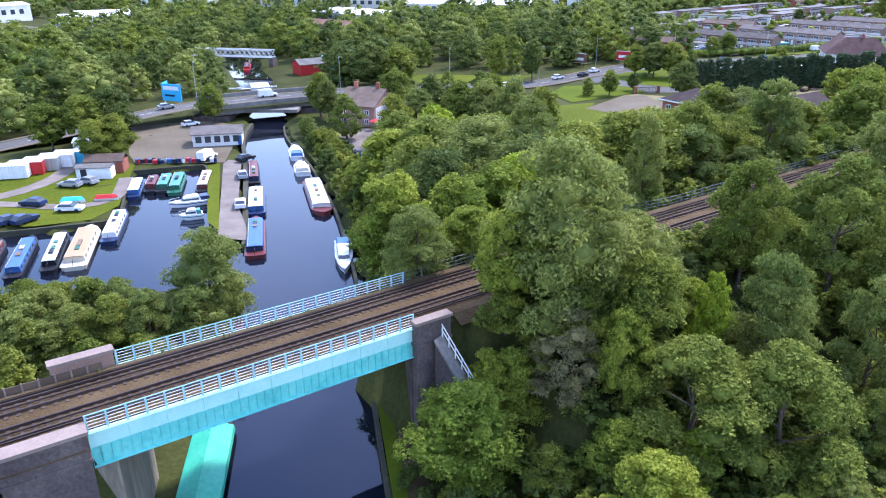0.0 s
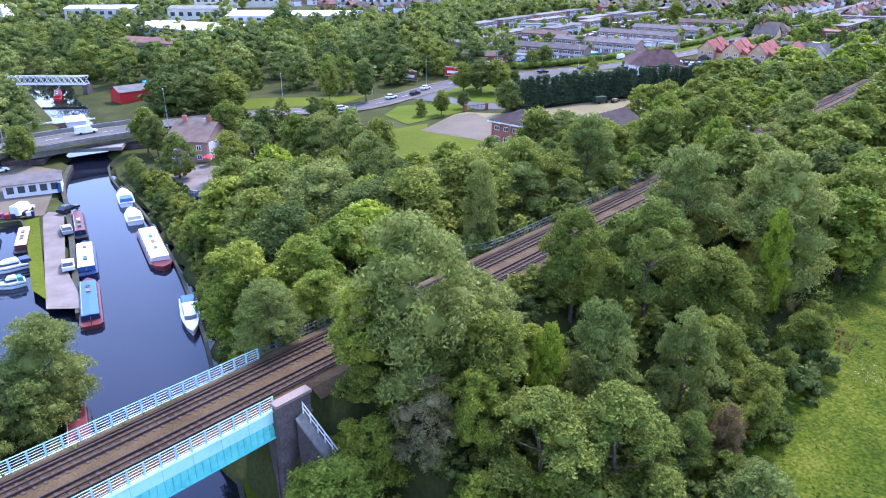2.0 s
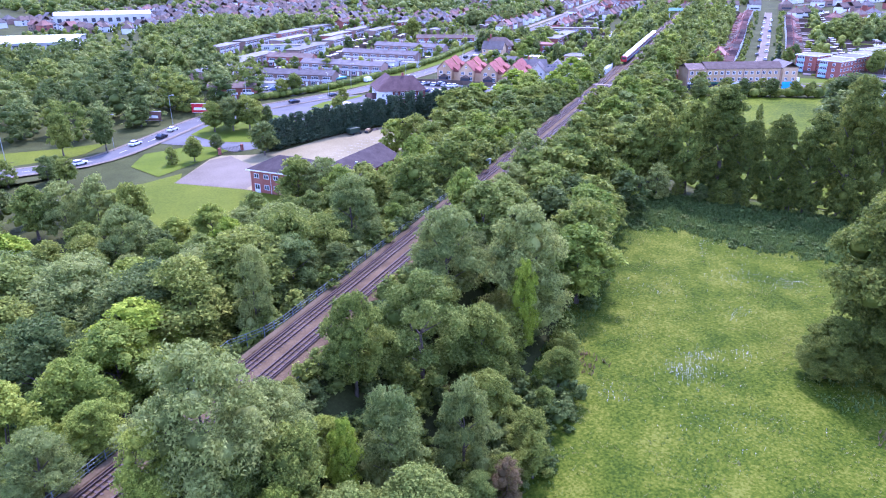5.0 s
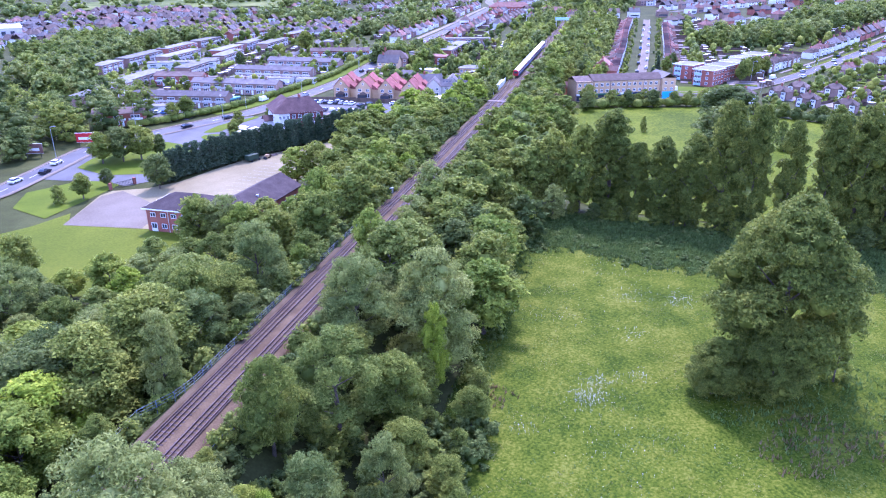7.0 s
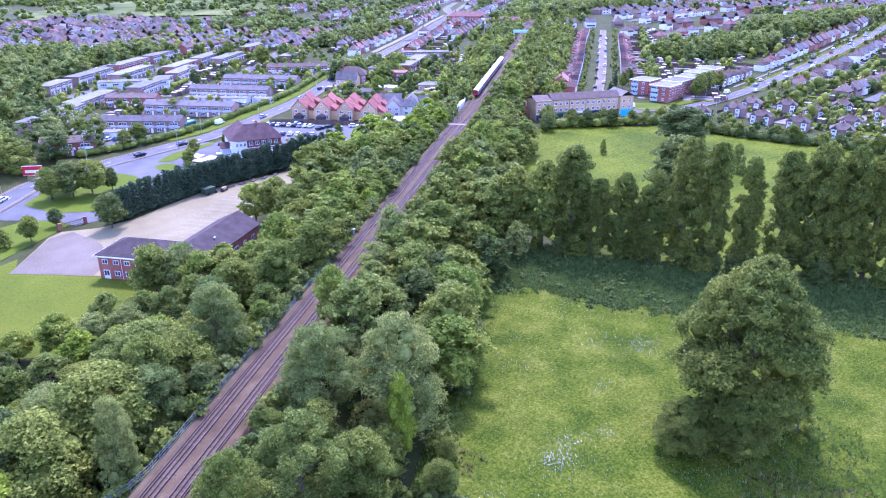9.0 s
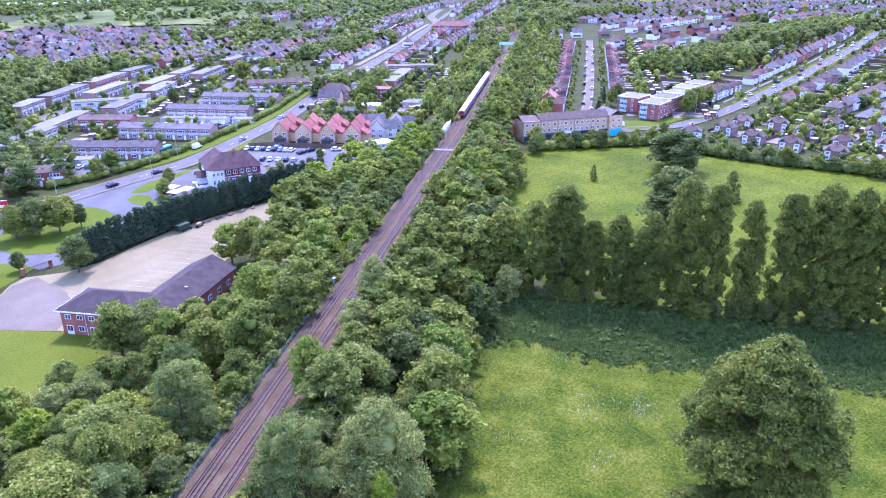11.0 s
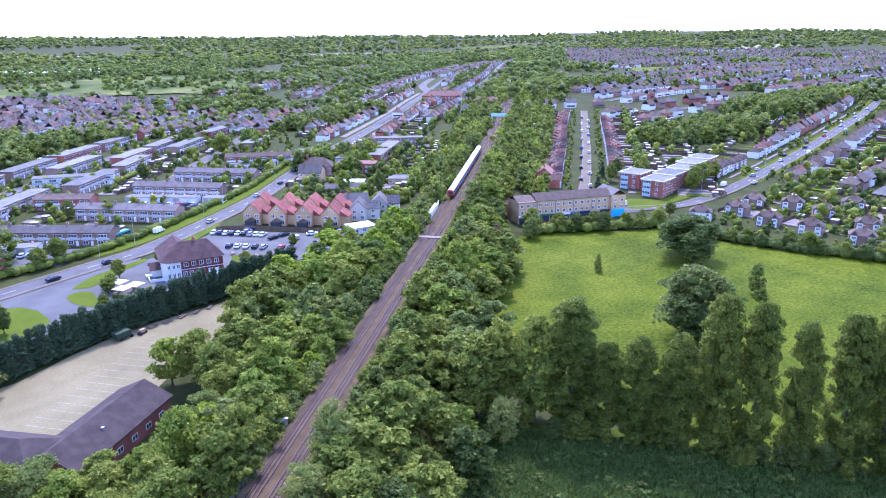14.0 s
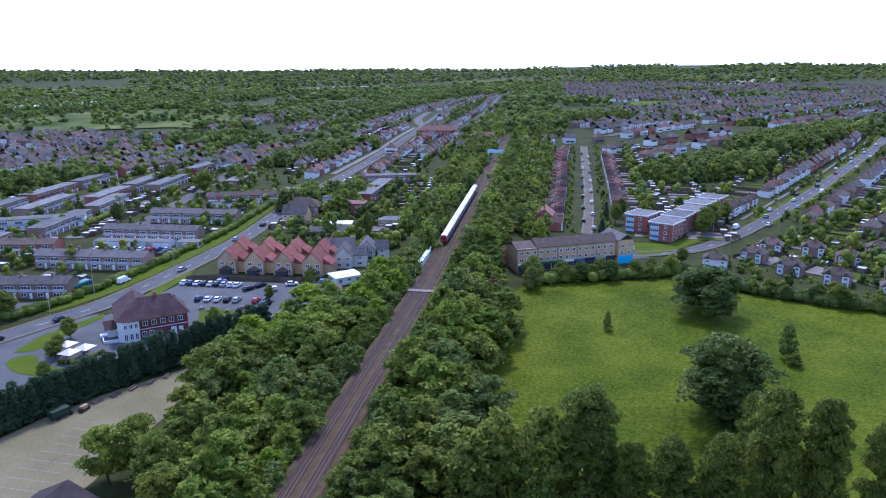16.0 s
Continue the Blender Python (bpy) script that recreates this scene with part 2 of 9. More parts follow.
MAROON = plain("maroon_paint", (0.14, 0.035, 0.035), 0.4)
GREEN = plain("green_paint", (0.03, 0.13, 0.08), 0.4)
TEAL = plain("teal_paint", (0.06, 0.24, 0.22), 0.4)
TARP_GREEN = mat("green_tarpaulin", [(0.03, 0.36, 0.22), (0.05, 0.46, 0.29), (0.08, 0.52, 0.34)], 0.5, 6, rough=0.5)
CREAM = plain("cream_paint", (0.6, 0.54, 0.42), 0.4)
TAN = plain("tan_paint", (0.4, 0.27, 0.14), 0.5)
SILVER = plain("silver_paint", (0.45, 0.46, 0.48), 0.3, 0.5)
BLACK = plain("black_paint", (0.018, 0.018, 0.022), 0.25)
NAVY = plain("navy_paint", (0.02, 0.035, 0.09), 0.25)
HULL = plain("black_hull", (0.015, 0.015, 0.018), 0.5)


def glass_like(name, c, rough=0.08):
    m = plain(name, c, rough)
    m.node_tree.nodes["Principled BSDF"].inputs["Specular IOR Level"].default_value = 0.6
    return m


WINDOW = glass_like("window_glass", (0.05, 0.06, 0.075))
WATER = bpy.data.materials.new("canal_water")
WATER.use_nodes = True
_n, _l = WATER.node_tree.nodes, WATER.node_tree.links
_b = _n["Principled BSDF"]
_b.inputs["Base Color"].default_value = (0.007, 0.009, 0.016, 1)
_b.inputs["Roughness"].default_value, _b.inputs["IOR"].default_value = 0.03, 1.42
# blue tint puts extra sky colour into the reflections
_b.inputs["Specular Tint"].default_value = (0.58, 0.72, 1.0, 1)
_t, _bp = _n.new("ShaderNodeTexNoise"), _n.new("ShaderNodeBump")
_t.inputs["Scale"].default_value, _t.inputs["Detail"].default_value = 0.8, 3.0
_bp.inputs["Strength"].default_value, _bp.inputs["Distance"].default_value = 0.06, 0.05
_g = _n.new("ShaderNodeNewGeometry")
_l.new(_g.outputs["Position"], _t.inputs["Vector"])
_l.new(_t.outputs["Fac"], _bp.inputs["Height"]), _l.new(_bp.outputs[0], _b.inputs["Normal"])

LEAF_MID = leaf("leaves_mid_green", (0.073, 0.111, 0.018), (0.139, 0.195, 0.030), (0.228, 0.286, 0.048))
LEAF_BRIGHT = leaf("leaves_bright_green", (0.085, 0.140, 0.018), (0.155, 0.232, 0.030), (0.250, 0.330, 0.048))
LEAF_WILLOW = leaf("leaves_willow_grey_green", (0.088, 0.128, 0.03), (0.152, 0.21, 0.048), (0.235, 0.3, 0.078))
LEAF_DARK = leaf("leaves_dark_green", (0.047, 0.08, 0.019), (0.086, 0.132, 0.03), (0.144, 0.198, 0.048))
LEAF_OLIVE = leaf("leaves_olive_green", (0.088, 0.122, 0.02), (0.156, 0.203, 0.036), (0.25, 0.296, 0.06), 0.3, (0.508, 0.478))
LEAF_YELLOW = leaf("leaves_yellow_green", (0.115, 0.175, 0.014), (0.2, 0.275, 0.022), (0.31, 0.37, 0.035), 0.2, (0.505, 0.49))
LEAF_RUST = leaf("leaves_rust_brown", (0.1, 0.075, 0.03), (0.16, 0.12, 0.05), (0.22, 0.17, 0.075), 0.2, (0.5, 0.49))
LEAF_TWIG = leaf("leaves_grey_brown_thorn", (0.11, 0.105, 0.045), (0.19, 0.18, 0.08), (0.28, 0.26, 0.125), 0.15, (0.5, 0.49))
LEAF_LIME = leaf("leaves_lime_green", (0.06, 0.09, 0.016), (0.108, 0.15, 0.024), (0.19, 0.228, 0.036), 0.2, (0.5, 0.475))
LEAF_CONIFER = leaf("dark_conifer_needles", (0.036, 0.068, 0.034), (0.064, 0.108, 0.052), (0.11, 0.165, 0.08), 0.3)
FENCE_GREY = plain("dull_grey_green_steel", (0.16, 0.19, 0.18), 0.6)
PALE_BLUE = plain("pale_blue_panel", (0.35, 0.55, 0.66), 0.5)
PANEL = plain("off_white_panel", (0.5, 0.49, 0.47), 0.5)
STUBBLE = mat("pale_stubble_field", [(0.14, 0.13, 0.05), (0.19, 0.175, 0.07), (0.24, 0.22, 0.1)], 0.05, 20)
ROOF_PUB = mat("dark_plum_brown_tile", [(0.06, 0.036, 0.033), (0.088, 0.053, 0.048), (0.12, 0.076, 0.068)], 0.5, 14, bump=0.4, spec=0.08)
ROOF_DARK = mat("dark_slate_brown_tile", [(0.04, 0.03, 0.027), (0.06, 0.046, 0.041), (0.085, 0.066, 0.06)], 0.5, 14, bump=0.4, spec=0.08)
BANK = mat("mossy_bank_stone", [(0.03, 0.032, 0.016), (0.055, 0.053, 0.032), (0.085, 0.078, 0.055)], 0.35, 10, bump=0.8)
ROOF_NEW = mat("new_red_roof_tile", [(0.16, 0.055, 0.042), (0.23, 0.085, 0.066), (0.3, 0.125, 0.1)], 0.5, 14, vary=0.15, bump=0.4, spec=0.08)
STREAKED = mat("streaked_stone", [(0.11, 0.09, 0.07), (0.2, 0.165, 0.125), (0.3, 0.26, 0.2)], 0.5, 6, bump=0.6, stretch=(2.5, 2.5, 0.25))


# ---- mesh helpers ----
class Shape:
    """Collects vertices and faces of one mesh."""
    def __init__(self):
        self.v, self.f = [], []

    def add(self, verts, faces, m=None):
        k = len(self.v)
        self.v += [tuple(m @ Vector(p)) for p in verts] if m else [tuple(p) for p in verts]
        self.f += [tuple(i + k for i in f) for f in faces]
        return self

    def box(self, x0, x1, y0, y1, z0, z1, m=None):
        return self.add([(x0, y0, z0), (x1, y0, z0), (x1, y1, z0), (x0, y1, z0), (x0, y0, z1), (x1, y0, z1), (x1, y1, z1), (x0, y1, z1)],
                        [(3, 2, 1, 0), (4, 5, 6, 7), (0, 1, 5, 4), (1, 2, 6, 5), (2, 3, 7, 6), (3, 0, 4, 7)], m)

    def prism(self, outline, z0, z1, m=None):
        n = len(outline)
        return self.add([(x, y, z0) for x, y in outline] + [(x, y, z1) for x, y in outline],
                        [tuple(range(n))[::-1], tuple(range(n, 2 * n))] + [(i, (i + 1) % n, n + (i + 1) % n, n + i) for i in range(n)], m)

    def loft(self, sections, m=None, caps=True):
        """Joins rings of equally many points."""
        n, k = len(sections[0]), len(sections)
        faces = [(r * n + i, r * n + (i + 1) % n, (r + 1) * n + (i + 1) % n, (r + 1) * n + i) for r in range(k - 1) for i in range(n)]
        if caps:
            faces += [tuple(range(n))[::-1], tuple(range((k - 1) * n, k * n))]
        return self.add([p for s in sections for p in s], faces, m)

    def tube(self, a, b, r, r2=None, n=6):
        a, b = Vector(a), Vector(b)
        q = (b - a).to_track_quat("Z", "Y").to_matrix()
        ring = [Vector((math.cos(2 * math.pi * i / n), math.sin(2 * math.pi * i / n), 0)) for i in range(n)]
        return self.loft([[a + q @ (p * r) for p in ring], [b + q @ (p * (r if r2 is None else r2)) for p in ring]])

    def disc(self, c, r, thick, axis="y", n=12):
        d = Vector((0, thick / 2, 0)) if axis == "y" else Vector((thick / 2, 0, 0))
        return self.tube(Vector(c) - d, Vector(c) + d, r, n=n)

    def mesh(self, name, material, smooth=False):
        me = bpy.data.meshes.new(name)
        me.from_pydata(self.v, [], self.f)
        me.materials.append(material)
        if smooth:
            me.shade_smooth()
        me.update()
        return me


def part(name, shape, material, parent, label="", smooth=False, at=None):
    """Links a shape (or a ready mesh) as one mesh object under a thing or a part."""
    me = shape if isinstance(shape, bpy.types.Mesh) else shape.mesh(name, material, smooth)
    ob = new(name, me)
    ob.parent = parent
    if at is not None:
        ob.matrix_basis = at
    return tagged(ob, label)


def thing(name, m, label, category, group="", kind=""):
    """An Empty at a thing's base, that parents its parts."""
    ob = new(name)
    ob.empty_display_size = 0.2
    ob.matrix_basis = m
    return tagged(ob, label, category, group, kind)


def solid(name, shape, material, label, category, kind="", group="", smooth=False, m=None):
    ob = new(name, shape if isinstance(shape, bpy.types.Mesh) else shape.mesh(name, material, smooth))
    if m:
        ob.matrix_basis = m
    return tagged(ob, label, category, group, kind)


# ---- lie of the land ----
TRACK_X, TRACK_Y, TRACK_ANGLE = -12.0, 47.0, 34.2
TUX, TUY = math.cos(radians(TRACK_ANGLE)), math.sin(radians(TRACK_ANGLE))


def ramp01(v, a, b):
    k = np.clip((v - a) / (b - a), 0, 1)
    return k * k * (3 - 2 * k)


def along(x, y):
    return (x - TRACK_X) * TUX + (y - TRACK_Y) * TUY


def aside(x, y):
    return -(x - TRACK_X) * TUY + (y - TRACK_Y) * TUX


def at_track(s, n):
    return TRACK_X + s * TUX - n * TUY, TRACK_Y + s * TUY + n * TUX


def rail_level(s):
    return 12.3 + 0.006 * np.maximum(0, s) + 0.02 * np.maximum(0, np.minimum(s, 620.0) - 260)


CANAL_Y = [-200.0, 47.0, 87.0, 110.0, 137.5, 162.0, 176.0, 205.0, 273.0, 340.0]
CANAL_X = [37.0, -11.8, -19.4, -25.2, -33.2, -41.9, -44.2, -51.0, -75.0, -98.0]
CANAL_HALF = [6.5, 6.6, 7.1, 7.2, 6.3, 4.7, 3.8, 4.2, 6.0, 6.0]


def canal_offset(x, y):
    """Metres to the right of the canal's middle."""
    return (x - np.interp(y, CANAL_Y, CANAL_X)) * 0.97


def basin(x, y):
    """1 in the marina's basin."""
    u, v = (x + 52.0) * 0.945 + (y - 105.0) * 0.327, -(x + 52.0) * 0.327 + (y - 105.0) * 0.945
    big = (1 - ramp01(v, -1.0, 0.5)) * ramp01(v, -30, -27) * ramp01(u, -70, -60) * (1 - ramp01(u, 14.5, 16.0))
    arm = ramp01(u, 0.0, 1.0) * (1 - ramp01(u, 14.0, 15.0)) * ramp01(v, -3, -2) * (1 - ramp01(v, 29.0, 30.0))
    mouth = ramp01(u, 10, 12) * (1 - ramp01(u, 26, 28)) * (1 - ramp01(v, -6.5, -5.5)) * ramp01(v, -30, -27)
    return np.maximum(np.maximum(big, arm), mouth)


def base_level(x, y):
    c, s, n = canal_offset(x, y), along(x, y), aside(x, y)
    z = 1.0 + 3.2 * ramp01(c, 10, 60)
    z = z + 1.5 * ramp01(s, 120, 260) + 16 * ramp01(s, 300, 700) * ramp01(n, 260, -60)
    r = np.hypot(x - 50, y - 50)
    return z + 8 * ramp01(r, 500, 1100) + (48 + 14 * ramp01(x - y, 0, 2500)) * ramp01(r, 2000, 4700) * (1 + 0.1 * np.sin(x * 0.0021 + 1) * np.cos(y * 0.0017))


def ground_level(x, y):
    z = base_level(x, y)
    s, n = along(x, y), np.abs(aside(x, y))
    bank = rail_level(s) - 0.55 - np.maximum(0, n - 4.8) / 1.6
    bank = np.where((s > -12.5) & (s < 10.5), -50, bank)
    side = aside(x, y)
    walled = (side < -4.4) & (s < 14.5 + 0.31 * np.maximum(0, -side - 4.2))
    bank = np.where(walled, -50, bank)
    bank = bank - 100 * (s > 1500)
    z = np.maximum(z, bank)
    c = np.abs(canal_offset(x, y)) - np.interp(y, CANAL_Y, CANAL_HALF)
    wet = np.maximum(1 - ramp01(c, -0.2, 1.0), basin(x, y))
    wet = wet * (y < 340)
    return z * (1 - wet) - 1.5 * wet


def drop(x, y):
    return float(ground_level(np.float64(x), np.float64(y)))


def base(x, y):
    return float(base_level(np.float64(x), np.float64(y)))


def steps(*runs):
    out = []
    for a, b, d in runs:
        out += list(np.arange(a, b, d))
    return np.array(out)


# ground: one sheet on a grid along the railway
gs = steps((-4800, -1200, 300), (-1200, -300, 60), (-300, -120, 12), (-120, 460, 3.0), (460, 1300, 20), (1300, 4900, 150))
gn = steps((-4800, -1300, 200), (-1300, -300, 40), (-300, -40, 8), (-40, 40, 1.6), (40, 190, 3.0), (190, 700, 14), (700, 1500, 50), (1500, 4900, 200))
S2, N2 = np.meshgrid(gs, gn, indexing="ij")
GX, GY = TRACK_X + S2 * TUX - N2 * TUY, TRACK_Y + S2 * TUY + N2 * TUX
GZ = ground_level(GX, GY)
rough = np.array([noise.noise((a * 0.11, b * 0.11, 0)) for a, b in zip(GX.ravel(), GY.ravel())]).reshape(GX.shape)
GZ = GZ + 0.12 * rough * (GZ > 0.3)
ni, nj = GX.shape
idx = np.arange(ni * nj).reshape(ni, nj)
quads = np.stack([idx[:-1, :-1], idx[1:, :-1], idx[1:, 1:], idx[:-1, 1:]], -1).reshape(-1, 4)
gme = bpy.data.meshes.new("ground")
gme.from_pydata(np.stack([GX, GY, GZ], -1).reshape(-1, 3).tolist(), [], quads.tolist())
gme.materials.append(GROUND)
gme.shade_smooth()
ground = tagged(new("ground", gme), "rough green ground with undergrowth, banks and far hills", "ground", kind="structure")


def drape(name, outline, material, label, category, lift=0.07, cell=5.0, kind="structure", thick=0.0):
    """A sheet that follows the land inside an outline."""
    xs, ys = [p[0] for p in outline], [p[1] for p in outline]
    bm = bmesh.new()
    face = bm.faces.new([bm.verts.new((x, y, 0)) for x, y in outline])
    for axis, lo, hi in (((1, 0, 0), min(xs), max(xs)), ((0, 1, 0), min(ys), max(ys))):
        for k in np.arange(lo + cell, hi, cell):
            bmesh.ops.bisect_plane(bm, geom=bm.verts[:] + bm.edges[:] + bm.faces[:], plane_co=(k * axis[0], k * axis[1], 0), plane_no=axis)
    bmesh.ops.triangulate(bm, faces=bm.faces[:])
    for v in bm.verts:
        v.co.z = base(v.co.x, v.co.y) + lift
    bm.normal_update()
    if sum(f.normal.z for f in bm.faces) < 0:
        bmesh.ops.reverse_faces(bm, faces=bm.faces[:])
    me = bpy.data.meshes.new(name)
    bm.to_mesh(me)
    bm.free()
    me.materials.append(material)
    return tagged(new(name, me), label, category, kind=kind)


def smooth_line(points, step=6.0):
    """A rounded line through a few points."""
    p = [Vector(q) for q in points]
    out = []
    for i in range(len(p) - 1):
        a, b, c, d = p[max(0, i - 1)], p[i], p[i + 1], p[min(len(p) - 1, i + 2)]
        k = max(1, int((c - b).length / step))
        for j in range(k):
            t = j / k
            out.append(0.5 * ((2 * b) + (c - a) * t + (2 * a - 5 * b + 4 * c - d) * t * t + (3 * b - a - 3 * c + d) * t ** 3))
    out.append(p[-1])
    return out


def ribbon(points, offset0, offset1, lift, level=None, step=6.0, closed=False):
    """A strip along a line, between two offsets to its left, on the land."""
    line = smooth_line(points, step)
    sh = Shape()
    rows = []
    for i, q in enumerate(line):
        d = (line[min(i + 1, len(line) - 1)] - line[max(i - 1, 0)]).normalized()
        nrm = Vector((-d.y, d.x))
        row = []
        for o in (offset0, (offset0 + offset1) / 2, offset1):
            e = q + nrm * o
            row.append((e.x, e.y, (level(e.x, e.y) if level else base(e.x, e.y)) + lift))
        rows.append(row)
    v = [p for r in rows for p in r]
    f = []
    for i in range(len(rows) - 1):
        for j in range(2):
            f.append((i * 3 + j + 1, i * 3 + j, i * 3 + 3 + j, i * 3 + 4 + j))
    return sh.add(v, f)


# ---- water and canal banks ----
water = Shape()
water.add([(-140, 30, 0), (40, -120, 0), (40, 60, 0), (-10, 170, 0), (-60, 330, 0), (-110, 330, 0), (-140, 150, 0)], [(0, 1, 2, 3, 4, 5, 6)])
solid("water", water, WATER, "still dark canal water with sky reflections tinted blue", "water", "structure")


def canal_edge(side, y0, y1, out=0.35, step=9.0):
    """Points along the canal's left (-1) or right (1) edge."""
    return [(float(np.interp(y, CANAL_Y, CANAL_X) + side * (np.interp(y, CANAL_Y, CANAL_HALF) + out)), y) for y in np.arange(y0, y1, step)]


def bank_wall(name, pts, label, top=1.0, width=0.9):
    sh = Shape()
    line = smooth_line(pts, 4.0)
    secs = []
    for i, q in enumerate(line):
        d = (line[min(i + 1, len(line) - 1)] - line[max(i - 1, 0)]).normalized()
        nrm = Vector((-d.y, d.x)) * width / 2
        a, b = q - nrm, q + nrm
        secs.append([(a.x, a.y, -1.6), (b.x, b.y, -1.6), (b.x, b.y, top), (a.x, a.y, top)])
    sh.loft(secs)
    return solid(name, sh, BANK, label, "canal bank", "structure")


bank_wall("canal_bank_1", canal_edge(1, -60, 178, 0.25), "worn stone canal bank beside the towpath", 0.75, 0.45)
bank_wall("canal_bank_2", canal_edge(-1, 95, 178), "worn stone canal bank beside the mooring road")
bank_wall("canal_bank_3", canal_edge(-1, -60, 70), "worn stone canal bank under the trees")


def basin_point(u, v):
    return -52.0 + 0.945 * u - 0.327 * v, 105.0 + 0.327 * u + 0.945 * v


bank_wall("basin_bank", [basin_point(*q) for q in ((-60, 0.4), (-30, 0.4), (-1, 0.4), (0.2, 3), (0.3, 15), (0.3, 29), (1, 29.8), (14, 29.8), (14.6, 28), (14.6, 10), (15.5, -4), (18, -8), (20.5, -6))], "low stone edge of the marina basin", 0.95, 0.4)


# ---- railway ----
TRACKS = (2.1, -0.95)
bed = Shape()
ss = sorted(list(np.arange(-130, 900, 6.0)) + [-14.7, -14.6, 13.3, 13.4])
prof = ((-4.3, -0.8), (-3.2, -0.16), (3.4, -0.16), (4.6, -0.3), (5.0, -0.8))
for s in ss:
    for n, dz in prof:
        on_bridge = -14.65 < s < 13.35
        bed.v.append((*at_track(s, min(4.0, max(-2.95, n)) if on_bridge else n), float(rail_level(s)) + (-0.16 if on_bridge else dz)))
np_ = len(prof)
bed.f = [(i * np_ + j, (i + 1) * np_ + j, (i + 1) * np_ + j + 1, i * np_ + j + 1) for i in range(len(ss) - 1) for j in range(np_ - 1)]
track_bed = solid("track_bed", bed, BALLAST, "brown stone ballast bed of the twin railway", "railway", "structure")
cess = Shape()
for s in ss:
    for n in (3.6, 4.05 if -14.65 < s < 13.35 else 4.4):
        cess.v.append((*at_track(s, n), float(rail_level(s)) - 0.10))
cess.f = [(2 * i, 2 * i + 2, 2 * i + 3, 2 * i + 1) for i in range(len(ss) - 1)]
solid("trackside_path", cess, PATHSIDE, "pale gravel path along the railway", "path", "structure")


def rail_run(n, half, h, lift, s0=-130, s1=900):
    sh = Shape()
    secs = []
    for s in np.arange(s0, s1, 12.0):
        z = float(rail_level(s)) + lift
        secs.append([(*at_track(s, n - half), z - h), (*at_track(s, n + half), z - h), (*at_track(s, n + half * 0.7), z), (*at_track(s, n - half * 0.7), z)])
    return sh.loft(secs)


track_rails = thing("railway_track", Matrix(), "rusty steel running and conductor rails on sleepers", "railway track", kind="structure")
for t in TRACKS:
    for o in (-0.66, 0.66):
        part("rail", rail_run(t + o, 0.075, 0.18, 0.08), RAIL, track_rails)
    part("conductor_rail", rail_run(t, 0.05, 0.12, 0.08), RAIL, track_rails)
    part("conductor_rail", rail_run(t + (1.0 if t > 0 else -1.0), 0.05, 0.14, 0.10), RAIL, track_rails)

# bridge over the canal
bridge = thing("railway_bridge", Matrix(), "turquoise painted steel girder bridge with railings over the canal", "bridge")


def deck_box(s0, s1, n0, n1, z0, z1, sh=None, k0=0.0, k1=0.0):
    """A block in railway coordinates; k skews its ends."""
    sh = sh or Shape()
    return sh.add([(*at_track(s, n), z) for z in (z0, z1) for s, n in ((s0, n0), (s1, n0), (s1 + k1, n1), (s0 + k0, n1))],
                  [(3, 2, 1, 0), (4, 5, 6, 7), (0, 1, 5, 4), (1, 2, 6, 5), (2, 3, 7, 6), (3, 0, 4, 7)])


part("deck", deck_box(-16, 13.5, -3.0, 4.1, 11.0, 11.62), BLUEBRICK, bridge, "dark bridge deck")
NEAR, FAR = -3.15, 4.2
for n, s0, s1, side in ((NEAR, -14.6, 9.5, -1), (FAR, -11.4, 13.0, 1)):
    g = part("girder", deck_box(s0, s1, n - 0.06, n + 0.06, 9.55, 10.9), TURQ, bridge, "bright turquoise riveted girder web")
    part("top_plate", deck_box(s0, s1, n - 0.08, n + 0.08, 10.9, 12.0), TURQ_PALE, g, "pale faded turquoise plate")
    part("top_flange", deck_box(s0, s1, n - 0.26, n + 0.2, 12.0, 12.06), TURQ_PALE, g)
    part("bottom_flange", deck_box(s0, s1, n - 0.28, n + 0.28, 9.47, 9.55), TURQ, g)
    stiff = deck_box(0, 0.035, n + side * 0.06, n + side * 0.2, 9.55, 10.9).mesh("stiffener", TURQ)
    k = int((s1 - s0) / 0.6)
    for i in range(k + 1):
        s = s0 + (s1 - s0 - 0.04) * i / k
        part("stiffener", stiff, TURQ, g, at=Matrix.Translation((s * TUX, s * TUY, 0)))
    plate = deck_box(0, 0.05, n + side * 0.08, n + side * 0.16, 10.9, 12.0).mesh("cover_strip", TURQ_PALE)
    post = deck_box(0, 0.13, n - 0.05, n + 0.05, 12.06, 13.3).mesh("railing_post", RAILING)
    k = 20
    railing = part("railing", deck_box(s0, s1, n - 0.03, n + 0.03, 13.24, 13.3), RAILING, bridge, "pale turquoise tubular railing")
    for z in (12.3, 12.54, 12.78, 13.02):
        part("railing_bar", deck_box(s0, s1, n - 0.018, n + 0.018, z, z + 0.036), WHITE, railing, "thin white railing bar")
    for i in range(k + 1):
        s = s0 + (s1 - s0 - 0.09) * i / k
        part("railing_post", post, RAILING, railing, at=Matrix.Translation((s * TUX, s * TUY, 0)))
        if i % 2 == 0:
            part("cover_strip", plate, TURQ_PALE, g, at=Matrix.Translation((s * TUX, s * TUY, 0)))

# brick abutments with coped pilasters and splayed wing walls
def abutment(name, s0, s1, n0, n1, label):
    ab = thing(name, Matrix(), label, "abutment", kind="structure")
    part("wall", deck_box(s0, s1, n0 + 0.3, n1 - 0.3, -1.6, 11.0, None, 2.9, 2.9), BLUEBRICK, ab)
    return ab


